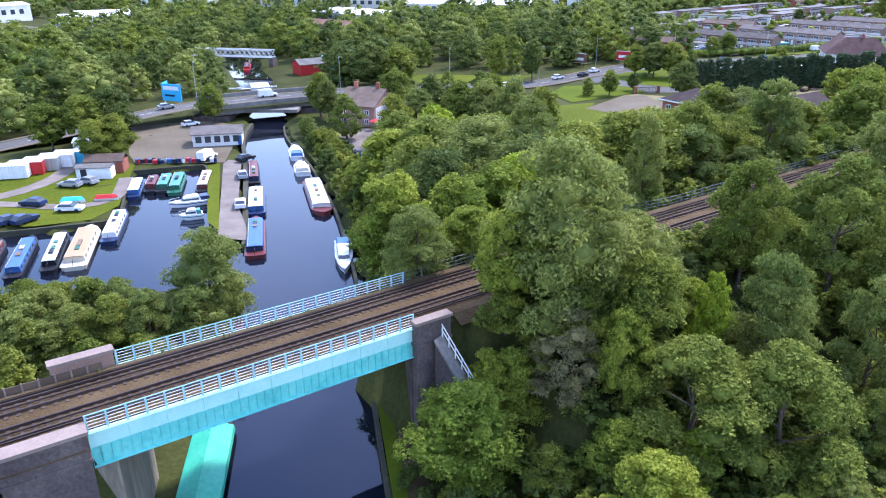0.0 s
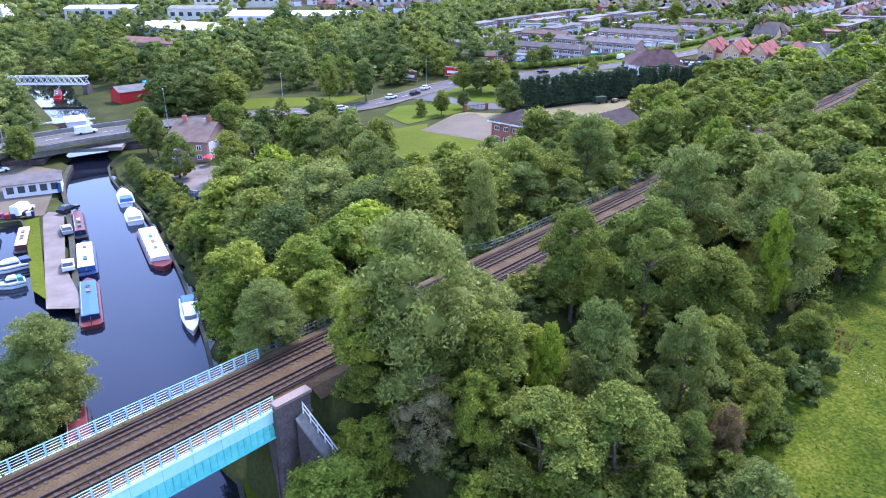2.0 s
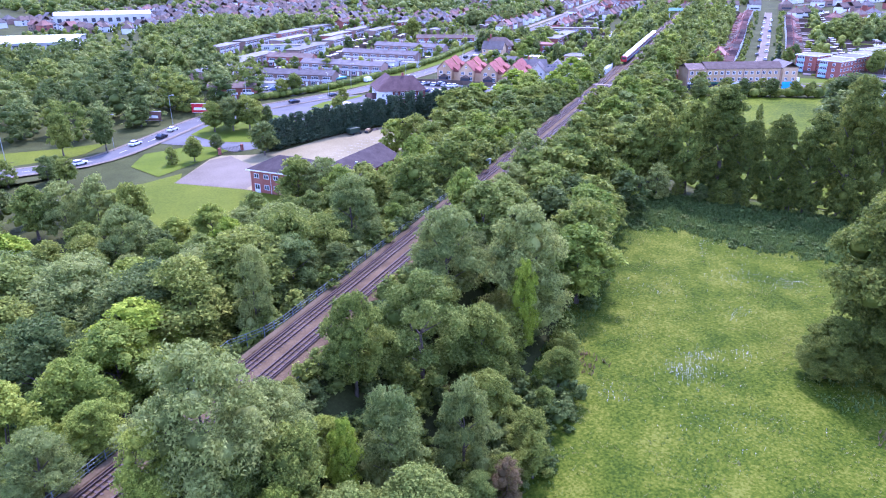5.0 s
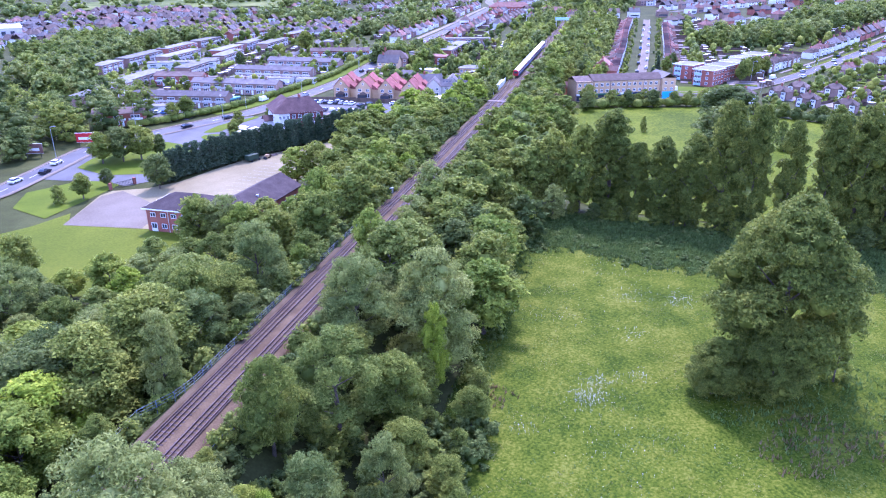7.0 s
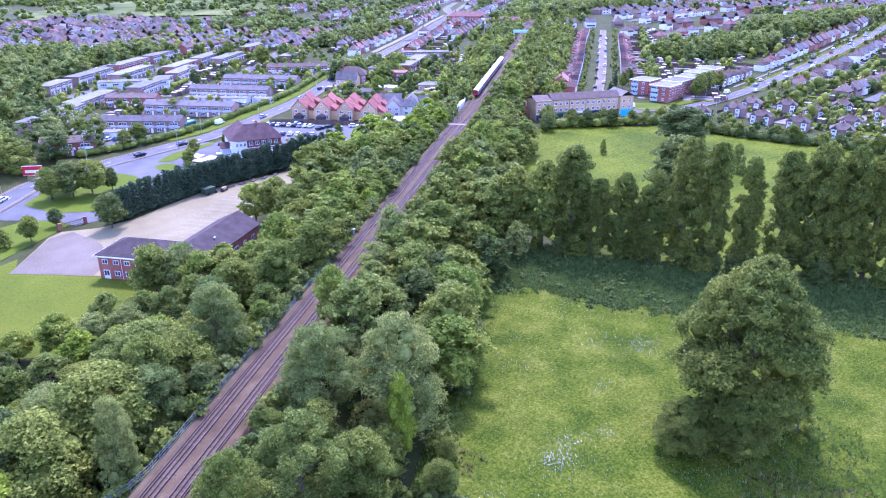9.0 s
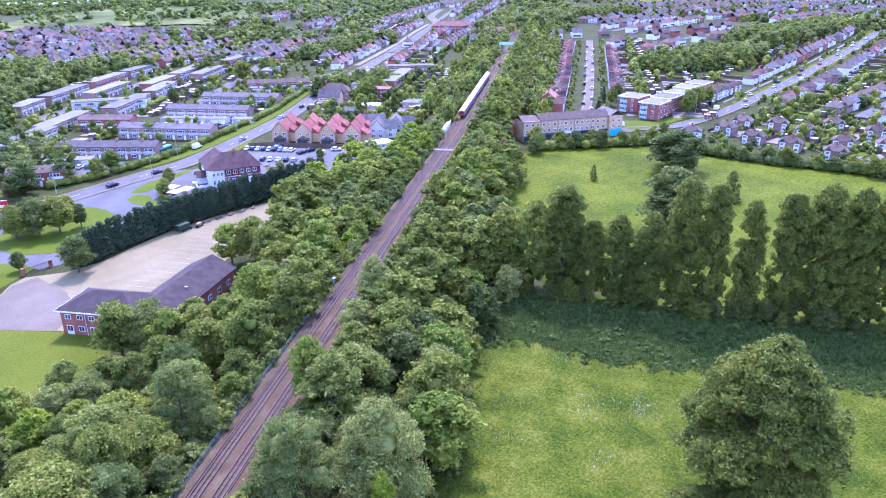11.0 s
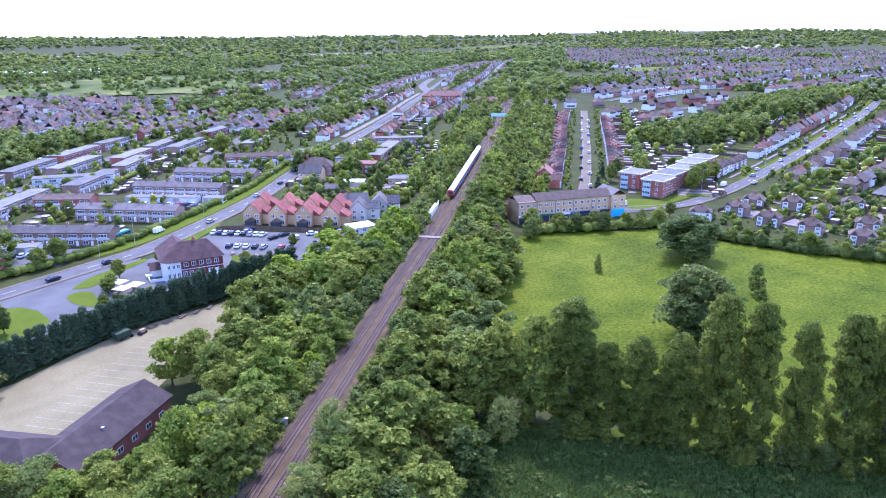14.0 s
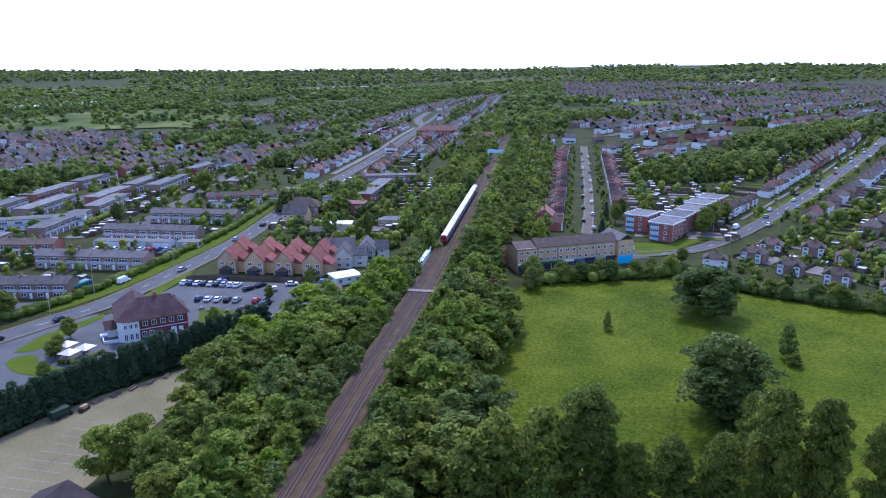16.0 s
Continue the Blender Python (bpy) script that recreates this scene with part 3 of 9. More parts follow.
west = abutment("abutment_1", -22.5, -16.2, -3.1, 4.4, "dark brick bridge abutment with stone coping")
east = abutment("abutment_2", 9.9, 16.5, -3.1, 4.4, "dark brick bridge abutment with stone coping")
part("bearing_wall", deck_box(-16.4, -13.2, -3.3, 4.5, -1.6, 9.4, None, 3.2, 3.2), STREAKED, west, "streaked tan stone bearing wall")
part("bearing_wall", deck_box(9.2, 10.0, -3.2, 4.5, -1.6, 9.4, None, 3.2, 3.2), BLUEBRICK, east)
for ab, s0, s1, n0, n1 in ((west, -19.6, -14.7, -4.2, -3.2), (east, 9.3, 12.6, -3.95, -3.25), (west, -15.6, -11.5, 4.15, 4.85)):
    top = 13.25 if n0 > 0 else 12.6
    pil = part("pilaster", deck_box(s0, s1, n0, n1, -1.0, top), BRICK_BROWN if n0 > 0 else BLUEBRICK, ab, "dark brick parapet pilaster")
    part("coping", deck_box(s0 - 0.12, s1 + 0.12, n0 - 0.12, n1 + 0.12, top, top + 0.25), COPING, pil, "pinkish stone coping")
    part("string_course", deck_box(s0 - 0.08, s1 + 0.08, n0 - 0.1, n1 + 0.05, 10.6, 10.85), BLUEBRICK, pil)


def wing(ab, s0, n0, s1, n1, z0, z1, low):
    sh = Shape()
    a, b = Vector(at_track(s0, n0)), Vector(at_track(s1, n1))
    d = (b - a).normalized()
    nn = Vector((-d.y, d.x)) * 0.45
    for p, z in ((a, z0), (b, z1)):
        sh.v += [(*(p - nn), low), (*(p + nn), low), (*(p + nn), z), (*(p - nn), z)]
    sh.f = [(0, 1, 2, 3), (7, 6, 5, 4), (0, 4, 5, 1), (1, 5, 6, 2), (2, 6, 7, 3), (3, 7, 4, 0)]
    w = part("wing_wall", sh, BLUEBRICK, ab, "sloping dark brick wing wall")
    cp = Shape()
    for p, z in ((a, z0), (b, z1)):
        cp.v += [(*(p - nn * 1.3), z), (*(p + nn * 1.3), z), (*(p + nn * 1.3), z + 0.22), (*(p - nn * 1.3), z + 0.22)]
    cp.f = list(sh.f)
    part("coping", cp, STONE, w)
    return a, b, nn


a, b, nn = wing(east, 11.2, -4.2, 12.6, -8.0, 10.9, 5.9, -1.0)
hand = thing("stair_handrail", Matrix(), "white painted steel handrail down the wing wall", "handrail")
for dz in (0.65, 1.15):
    part("rail", Shape().tube((*(a + nn), 11.0 + dz), (*(b + nn), 6.0 + dz), 0.05), WHITE, hand)
for k in np.linspace(0.02, 0.98, 7):
    p = a.lerp(b, k) + nn
    part("post", Shape().tube((*p, 10.8 - 5.0 * k), (*p, 12.15 - 5.0 * k), 0.05), WHITE, hand)

# parapet wall and sheet fence beyond the bridge's far end
wall = thing("retaining_wall", Matrix(), "tall dark brick retaining wall with stone coping", "retaining wall", kind="structure")
part("wall", deck_box(-130, -19.8, -4.4, -3.7, -1.0, 11.9), BLUEBRICK, wall)
part("coping", deck_box(-130, -19.8, -4.55, -3.6, 11.9, 12.1), COPING, wall)
for i in range(9):
    part("buttress", deck_box(-26 - i * 6.0, -25 - i * 6.0, -4.8, -4.4, -1.0, 11.2), BLUEBRICK, wall)


def fence_line(name, pts, height, spacing, material, label, category, rails=3, r=0.04, level=rail_level):
    """A post and rail fence through points (s, n), standing by the railway."""
    f = thing(name, Matrix(), label, category)
    tops = []
    for (s0, n0), (s1, n1) in zip(pts, pts[1:]):
        k = max(1, round(math.hypot(s1 - s0, n1 - n0) / spacing))
        for i in range(k):
            tops.append((s0 + (s1 - s0) * i / k, n0 + (n1 - n0) * i / k))
    tops.append(pts[-1])
    pole = Shape().box(-r, r, -r, r, -0.9, height).mesh("fence_post", material)
    for s, n in tops:
        x, y = at_track(s, n)
        part("fence_post", pole, material, f, at=Matrix.Translation((x, y, float(level(s)) - 0.3)))
    for j in range(rails):
        h = height * (1 - j / rails) - 0.05
        for (s0, n0), (s1, n1) in zip(pts, pts[1:]):
            part("fence_rail", Shape().tube((*at_track(s0, n0), float(level(s0)) - 0.3 + h), (*at_track(s1, n1), float(level(s1)) - 0.3 + h), r * 0.7, n=5), material, f)
    return f


fence_line("trackside_fence", [(13.2, 4.25), (17, 4.5), (33, 4.5), (36.0, 6.6), (42, 7.0), (46.5, 5.0), (50, 4.5), (118, 4.5)], 1.2, 2.0, FENCE_GREY, "grey-green galvanised trackside post and rail fence", "fence")
fence_line("trackside_fence", [(38, -5.2), (62, -5.2)], 1.1, 2.4, FENCE_GREY, "galvanised cable rail beside the track", "fence", rails=2)
sheet = thing("sheet_fence", Matrix(), "brown corrugated sheet fence with pale posts", "fence")
for i in range(34):
    s = -47 + i * 1.02
    part("panel", deck_box(s, s + 0.98, 3.98, 4.04, 11.7, 12.75), FENCE_BROWN, sheet)
    part("post", deck_box(s - 0.05, s + 0.06, 3.9, 3.98, 11.7, 12.85), COPING, sheet)

# white boarded fence by the line further on, and a signal
board = thing("white_hoarding", Matrix(), "white boarded hoarding beside the track", "hoarding")
for i in range(12):
    s = 262 + i * 2.4
    zz = float(rail_level(s))
    part("board", deck_box(s, s + 2.36, 5.1, 5.2, zz - 0.4, zz + 1.5), WHITE, board)
loc = thing("trackside_cabinet", Matrix.Translation((*at_track(131, 4.9), float(rail_level(131)) - 0.3)), "dark grey steel trackside equipment cabinet", "cabinet")
part("body", Shape().box(-0.7, 0.7, -0.3, 0.3, 0, 1.3), DARK, loc)
part("lid", Shape().box(-0.78, 0.78, -0.36, 0.36, 1.3, 1.38), GALV, loc)
part("door", Shape().box(-0.6, 0.6, -0.33, -0.3, 0.12, 1.2), GALV, loc)
gantry = thing("trackside_crossing", Matrix(), "pale boarded walkway crossing the tracks", "walkway")
for i in range(5):
    part("plank", deck_box(246.0 + i * 0.42, 246.38 + i * 0.42, -5, 5.4, float(rail_level(247)) + 0.07, float(rail_level(247)) + 0.15), COPING, gantry)


def train_car(lead):
    car = thing("train_carriage", Matrix(), "white-roofed red and white underground train carriage on the track", "train carriage", "train carriages")
    L = 16.2
    sec = lambda x: [(x, -1.22, 0.9), (x, -1.25, 2.0), (x, -1.12, 2.85), (x, -0.7, 3.2), (x, 0, 3.3), (x, 0.7, 3.2), (x, 1.12, 2.85), (x, 1.25, 2.0), (x, 1.22, 0.9)]
    part("body", Shape().loft([sec(0), sec(L)]), SILVER, car, "pale grey carriage sides")
    roof = lambda x: [(x, -1.14, 2.85), (x, -0.72, 3.24), (x, 0, 3.35), (x, 0.72, 3.24), (x, 1.14, 2.85)]
    part("roof", Shape().loft([roof(0.02), roof(L - 0.02)]), WHITE, car, "white curved roof")
    for y in (-1.27, 1.27):
        part("skirt", Shape().box(0.1, L - 0.1, y - 0.02, y + 0.02, 0.8, 1.35), BLUE, car, "blue lower band")
        for x in np.arange(1.0, L - 2, 2.6):
            part("window", Shape().box(x, x + 1.7, y * 0.985 - 0.04, y * 0.985 + 0.04, 1.75, 2.5), WINDOW, car)
        for x in (2.75, 7.95, 13.1):
            part("door", Shape().box(x, x + 0.8, y - 0.015, y + 0.015, 0.95, 2.65), RED, car, "red sliding door")
    for x in (2.5, L - 2.5):
        bg = part("bogie", Shape().box(x - 1.5, x + 1.5, -0.9, 0.9, 0.35, 0.8), DARK, car)
        for wx in (-0.95, 0.95):
            for y in (-0.6, 0.6):
                part("wheel", Shape().disc((x + wx, y, 0.45), 0.38, 0.12), RAIL, bg)
    if lead:
        part("cab_front", Shape().loft([[(-0.5, p[1] * 0.9, p[2]) for p in sec(0)], [(0, p[1], p[2]) for p in sec(0)]]), RED, car, "red cab end")
        part("windscreen", Shape().box(-0.56, -0.5, -0.85, 0.85, 1.8, 2.7), WINDOW, car)
    return car


TRAIN_S = 300.0
slope = math.degrees(math.atan2(float(rail_level(TRAIN_S + 60) - rail_level(TRAIN_S)), 60))


def train_pose(i):
    s = TRAIN_S + i * 16.6
    return Matrix.Translation((*at_track(s, TRACKS[0]), float(rail_level(s)) + 0.02)) @ pose(0, 0, 0, 0, -slope, TRACK_ANGLE)


lead = train_car(True)
lead.matrix_basis = train_pose(0)
mid_car = train_car(False)
mid_car.matrix_basis = train_pose(1)
for i in range(2, 6):
    copy_thing(mid_car, train_pose(i))


# pale blue footbridge far along the line
fbr = thing("footbridge", Matrix(), "pale blue steel footbridge over the railway", "footbridge")
fz = float(rail_level(503)) + 4.6
part("deck", deck_box(502, 504.4, -6, 6, fz, fz + 0.25), GALV, fbr)
for s_ in (502.0, 504.3):
    part("parapet", deck_box(s_, s_ + 0.1, -6, 6, fz + 0.25, fz + 1.9), PALE_BLUE, fbr, "pale blue panelled parapet")
for n_ in (-5.8, 5.0):
    part("pier", deck_box(502.4, 504.0, n_, n_ + 0.8, fz - 6.5, fz), GALV, fbr)

# white screened cabin and dark cover on the bank beside the line
cabin = thing("trackside_cabin", Matrix(), "low white trackside cabin with a dark blue cover", "cabin")
part("body", deck_box(271, 286, 4.6, 5.9, float(rail_level(278)) - 0.6, float(rail_level(278)) + 1.5), WHITE, cabin)
part("roof", deck_box(270.8, 286.2, 4.5, 6.0, float(rail_level(278)) + 1.5, float(rail_level(278)) + 1.65), GALV, cabin)
part("cover", deck_box(266, 272, 6.1, 9.0, float(rail_level(270)) - 2.0, float(rail_level(270)) - 0.2), NAVY, cabin, "dark blue sloping cover")


# ---- trees ----
def rand_dirs(rng, k):
    v = rng.normal(size=(k, 3))
    return v / np.linalg.norm(v, axis=1)[:, None]


def ball(rings=4, segs=7):
    v, f = [(0, 0, -1)], []
    for i in range(1, rings):
        a = math.pi * i / rings - math.pi / 2
        for j in range(segs):
            b = 2 * math.pi * (j + 0.5 * i) / segs
            v.append((math.cos(a) * math.cos(b), math.cos(a) * math.sin(b), math.sin(a)))
    v.append((0, 0, 1))
    for j in range(segs):
        f.append((0, 1 + (j + 1) % segs, 1 + j))
        for i in range(rings - 2):
            p, q = 1 + i * segs, 1 + (i + 1) * segs
            f.append((p + j, p + (j + 1) % segs, q + j))
            f.append((p + (j + 1) % segs, q + (j + 1) % segs, q + j))
        p = 1 + (rings - 2) * segs
        f.append((p + j, p + (j + 1) % segs, len(v) - 1))
    return np.array(v), np.array(f)


BALL_V, BALL_F = ball()
SMALL_BALL = ball(3, 5)
PROFILES = {
    "round": ([0, 0.08, 0.3, 0.55, 0.8, 1], [0.3, 0.7, 1, 0.98, 0.7, 0.15]),
    "dome": ([0, 0.1, 0.3, 0.6, 0.85, 1], [0.75, 1, 1, 0.9, 0.6, 0.15]),
    "tall": ([0, 0.1, 0.35, 0.65, 0.88, 1], [0.5, 0.85, 1, 0.85, 0.5, 0.1]),
    "column": ([0, 0.1, 0.4, 0.75, 0.93, 1], [0.7, 0.95, 1, 0.92, 0.6, 0.2]),
    "cone": ([0, 0.1, 0.4, 0.7, 0.9, 1], [0.9, 1, 0.75, 0.45, 0.2, 0.05]),
}


def crown_arrays(seed, height, low, radius, lobes, leaves, size, profile="round", lobe=0.36, droop=0.0, ragged=0.36, core=0.68, ball_mesh=None, subs=0):
    """Leaf clumps on lobes that fill a crown, each lobe broken into smaller sprays; gives vertices and triangles."""
    rng = np.random.default_rng(seed)
    pt, pr = PROFILES[profile]
    t = (np.arange(lobes) + rng.random(lobes)) / lobes
    ang = np.arange(lobes) * 2.399 + rng.normal(0, 0.4, lobes)
    rad = np.interp(t, pt, pr) * radius
    lr = lobe * radius * rng.uniform(0.7, 1.25, lobes) * (0.6 + 0.4 * np.interp(t, pt, pr))
    out = np.maximum(0, rad - lr * 0.8) * np.sqrt(rng.uniform(0.35, 1.0, lobes))
    cz = low + (height - low) * t
    cz = np.clip(cz, low + lr * 0.7, height - lr * 0.55)
    centre = np.stack([np.cos(ang) * out, np.sin(ang) * out, cz], 1)
    spray, sr = centre, lr
    if subs:
        owner = np.repeat(np.arange(lobes), subs)
        sd = rand_dirs(rng, lobes * subs)
        sd[:, 2] = np.where(sd[:, 2] < -0.25, -sd[:, 2] * 0.7, sd[:, 2])
        spray = centre[owner] + sd * (lr[owner] * rng.uniform(0.6, 0.86, lobes * subs))[:, None]
        spray[:, 2] -= droop * lr[owner] * rng.uniform(0, 0.5, lobes * subs)
        sr = lr[owner] * rng.uniform(0.24, 0.46, lobes * subs)
        buried = np.zeros(len(sr), bool)
        for i in range(lobes):
            buried |= (np.linalg.norm(spray - centre[i], axis=1) < lr[i] * 0.6) & (owner != i)
        spray, sr = spray[~buried], sr[~buried]
    share = rng.choice(len(sr), leaves * 2, p=sr ** 2 / np.sum(sr ** 2))
    d = rand_dirs(rng, leaves * 2)
    d[:, 2] = np.where(d[:, 2] < -0.3, -d[:, 2] * 0.6, d[:, 2])
    bumps = 1 + ragged * rng.normal(0, 0.55, leaves * 2)
    p = spray[share] + d * (sr[share] * bumps)[:, None] * np.array([1, 1, 0.92])
    hidden = np.zeros(leaves * 2, bool)
    for i in range(lobes):
        inner = np.linalg.norm((p - centre[i]), axis=1) < lr[i] * (0.6 if subs else 0.8)
        hidden |= inner if subs else inner & (share != i)
    keep = np.where(~hidden)[0][:leaves]
    p, d = p[keep], d[keep]
    k = len(p)
    nrm = d + rng.normal(0, 0.75, (k, 3))
    nrm[:, 2] += 0.35
    nrm /= np.linalg.norm(nrm, axis=1)[:, None]
    tan = np.cross(nrm, rand_dirs(rng, k))
    tan[:, 2] -= droop
    tan /= np.linalg.norm(tan, axis=1)[:, None]
    bit = np.cross(nrm, tan)
    w = size * rng.uniform(0.5, 1.4, k)[:, None]
    ln = w * (1.15 + droop)
    v = np.stack([p - tan * ln * 0.6 - bit * w * 0.75, p - tan * ln * 0.6 + bit * w * 0.75, p + tan * ln], 1).reshape(-1, 3)
    f = np.arange(k * 3).reshape(-1, 3)
    vs, fs, off = [v], [f], len(v)
    if core:
        for i in range(lobes):
            bv, bf = ball_mesh or (BALL_V, BALL_F)
            jig = 1 + rng.normal(0, 0.1, (len(bv), 1))
            vs.append(centre[i] + bv * jig * lr[i] * core)
            fs.append(bf + off)
            off += len(bv)
    return np.concatenate(vs), np.concatenate(fs)


def fast_mesh(name, v, f, material):
    me = bpy.data.meshes.new(name)
    me.vertices.add(len(v))
    me.vertices.foreach_set("co", np.asarray(v, np.float32).ravel())
    me.loops.add(len(f) * 3)
    me.loops.foreach_set("vertex_index", np.asarray(f, np.int32).ravel())
    me.polygons.add(len(f))
    me.polygons.foreach_set("loop_start", np.arange(len(f), dtype=np.int32) * 3)
    me.materials.append(material)
    me.update(calc_edges=True)
    me.shade_smooth()
    return me


def trunk_mesh(seed, height, r, limbs=6):
    rng = random.Random(seed)
    sh = Shape()
    rings = []
    for i in range(5):
        t = i / 4
        rr = r * (1.25 - t) if i else r * 1.6
        cx, cy = rng.uniform(-1, 1) * r * t, rng.uniform(-1, 1) * r * t
        rings.append([(cx + rr * math.cos(a), cy + rr * math.sin(a), height * 0.8 * t - 0.4) for a in np.arange(6) * math.pi / 3])
    sh.loft(rings)
    for i in range(limbs):
        z = height * rng.uniform(0.3, 0.65)
        a = i * 2.4 + rng.random()
        ln = height * rng.uniform(0.16, 0.28)
        sh.tube((0, 0, z), (ln * math.cos(a), ln * math.sin(a), z + ln * 0.9), r * 0.4, r * 0.1, n=5)
    return sh.mesh("trunk", BARK)


KINDS = {}


def tree_kind(key, leafmat, variants, label, category="tree", height=16.0, **k):
    """Ready meshes for one kind of tree, in three finenesses."""
    sets = []
    for v in range(variants):
        row = []
        for grade, (nl, sz) in enumerate(((1.4, 0.9), (0.46, 1.45), (0.13, 2.6))):
            q = dict(k)
            leaves, size = q.pop("leaves", 11000), q.pop("size", 0.2)
            lobes = q.pop("lobes", 26)
            if grade == 2:
                lobes = max(6, lobes // 2)
                q["lobe"] = q.get("lobe", 0.36) * 1.2
            q.setdefault("subs", (16, 14, 0)[grade])
            if grade < 2:
                q["core"] = q.get("core", 0.68) * 0.7
                q["lobe"] = q.get("lobe", 0.36) * 1.14
            cv, cf = crown_arrays(hash_of(key) + v * 7, height, q.pop("low", 2.5), q.pop("radius", 6.0), lobes, int(leaves * nl), size * sz, **q)
            row.append(fast_mesh("crown", cv, cf, leafmat))
        sets.append((row, trunk_mesh(v + 3, height * 0.85, height * 0.017)))
    KINDS[key] = (sets, label, category, height)


def hash_of(text):
    return sum((i + 1) * ord(c) for i, c in enumerate(text))


tree_kind("mid", LEAF_MID, 3, "leafy mid-green broadleaf tree with an uneven crown")
tree_kind("bright", LEAF_BRIGHT, 3, "fresh bright green broadleaf tree", lobes=30, lobe=0.32)
tree_kind("willow", LEAF_WILLOW, 3, "pale grey-green willow with drooping foliage", profile="dome", droop=0.5, size=0.135, leaves=17000, lobes=30, lobe=0.3, low=1.5)
tree_kind("dark", LEAF_DARK, 2, "dense dark green tree", lobes=28)
tree_kind("olive", LEAF_OLIVE, 3, "olive-green tree with loose airy foliage", lobes=34, lobe=0.27, ragged=0.45, profile="tall", low=1.0, leaves=17000, size=0.15)
tree_kind("yellow", LEAF_YELLOW, 1, "yellow-green tree turning colour", lobes=20, low=1.0)
tree_kind("tall", LEAF_MID, 2, "tall narrow mid-green tree", profile="tall", radius=4.6, lobes=34, low=1.5)
tree_kind("poplar", LEAF_LIME, 3, "tall dark columnar tree in the field boundary row", profile="column", radius=3.7, low=0.6, lobes=46, lobe=0.4, height=20.0, ragged=0.5, leaves=20000, size=0.18, core=0.66)
tree_kind("bush", LEAF_MID, 2, "rounded leafy green bush", "bush", profile="dome", low=0.2, leaves=6000, size=0.24, lobes=18)
tree_kind("rust", LEAF_RUST, 1, "brown thorny bush with sparse leaves", "bush", profile="dome", low=0.2, leaves=6000, size=0.18, lobes=18, core=0.75)
tree_kind("thorn", LEAF_TWIG, 1, "grey-brown thorn bush with thin twiggy foliage", "bush", profile="dome", droop=0.3, low=0.4, leaves=8000, size=0.14, lobes=24, lobe=0.28, ragged=0.5, core=0.6)
tree_kind("round", LEAF_WILLOW, 1, "dense rounded pale green tree leafy to the ground", profile="dome", low=0.1, leaves=19000, size=0.14, lobes=34, lobe=0.32, droop=0.25)
tree_kind("conifer", LEAF_CONIFER, 3, "dense dark evergreen conifer", "conifer", profile="cone", radius=3.2, low=0.2, lobes=40, lobe=0.42)
tree_rng = random.Random(11)


def tree(key, x, y, height, spread=1.0, grade=None, z=None, sink=0.0, label=""):
    """Plants one tree: trunk and crown meshes under an Empty."""
    sets, lab, cat, nominal = KINDS[key]
    row, trunk = sets[tree_rng.randrange(len(sets))]
    if grade is None:
        grade = 0 if -10 < along(x, y) < 82 and -34 < aside(x, y) < 36 else 1
    k = height / nominal
    z = drop(x, y) if z is None else z
    m = Matrix.Translation((x, y, z - sink)) @ Matrix.Rotation(tree_rng.uniform(0, 6.28), 4, "Z") @ Matrix.Diagonal((k * spread, k * spread, k, 1))
    name = {"bush": "bush", "conifer": "conifer_tree", "willow": "willow_tree"}.get("bush" if cat == "bush" else key, "tree")
    e = thing(name, m, label or lab, cat)
    part("trunk", trunk, BARK, e)
    part("crown", row[grade], None, e)
    return e


def scatter(inside, x0, x1, y0, y1, gap, seed, tries=6000):
    rng = random.Random(seed)
    out, cells = [], {}
    for _ in range(tries):
        x, y = rng.uniform(x0, x1), rng.uniform(y0, y1)
        if not inside(x, y):
            continue
        cx, cy = int(x // gap), int(y // gap)
        if any(math.hypot(x - a, y - b) < gap for i in (-1, 0, 1) for j in (-1, 0, 1) for a, b in cells.get((cx + i, cy + j), ())):
            continue
        cells.setdefault((cx, cy), []).append((x, y))
        out.append((x, y))
    return out


BAND_V = [crown_arrays(700 + i, 12.0, 0.8, 4.6, 20, 2300, 0.33, pr_, lobe=lo_ * 0.86, ragged=0.4, core=0.5, ball_mesh=SMALL_BALL, subs=9) for i, (pr_, lo_) in enumerate((("round", 0.42), ("dome", 0.36), ("tall", 0.36), ("round", 0.32), ("tall", 0.42)))]
BAND_MATS = {"mid": LEAF_MID, "bright": LEAF_BRIGHT, "willow": LEAF_WILLOW, "dark": LEAF_DARK, "olive": LEAF_OLIVE, "tall": LEAF_MID, "yellow": LEAF_YELLOW, "rust": LEAF_RUST}
band = {}


def stuff_trees(name, points, variants, material, label, seed):
    """Many further trees as one mesh."""
    rng = np.random.default_rng(seed)
    vs, fs, off = [], [], 0
    for x, y, h, sp in points:
        v, f = variants[rng.integers(len(variants))]
        a = rng.uniform(0, 6.283)
        c, s = math.cos(a), math.sin(a)
        k = h / 12.0
        z = drop(x, y) - 0.5
        vs.append(np.stack([(v[:, 0] * c - v[:, 1] * s) * k * sp + x, (v[:, 0] * s + v[:, 1] * c) * k * sp + y, v[:, 2] * k + z], 1))
        fs.append(f + off)
        off += len(v)
    if not vs:
        return None
    return tagged(new(name, fast_mesh(name, np.concatenate(vs), np.concatenate(fs), material)), label, "trees", kind="stuff")


FRESHER = {"dark": "mid", "olive": "bright", "tall": "yellow"}


def band_tree(key, x, y, h, sp):
    """Trees near the bridge are things; those further along the line join a strip."""
    if along(x, y) < 112:
        tree(key, x, y, h, sp)
    else:
        key = FRESHER.get(key, key) if aside(x, y) > 0 or wood_rng.random() < 0.4 else key
        band.setdefault(BAND_MATS[key].name, []).append((x, y, h, sp))


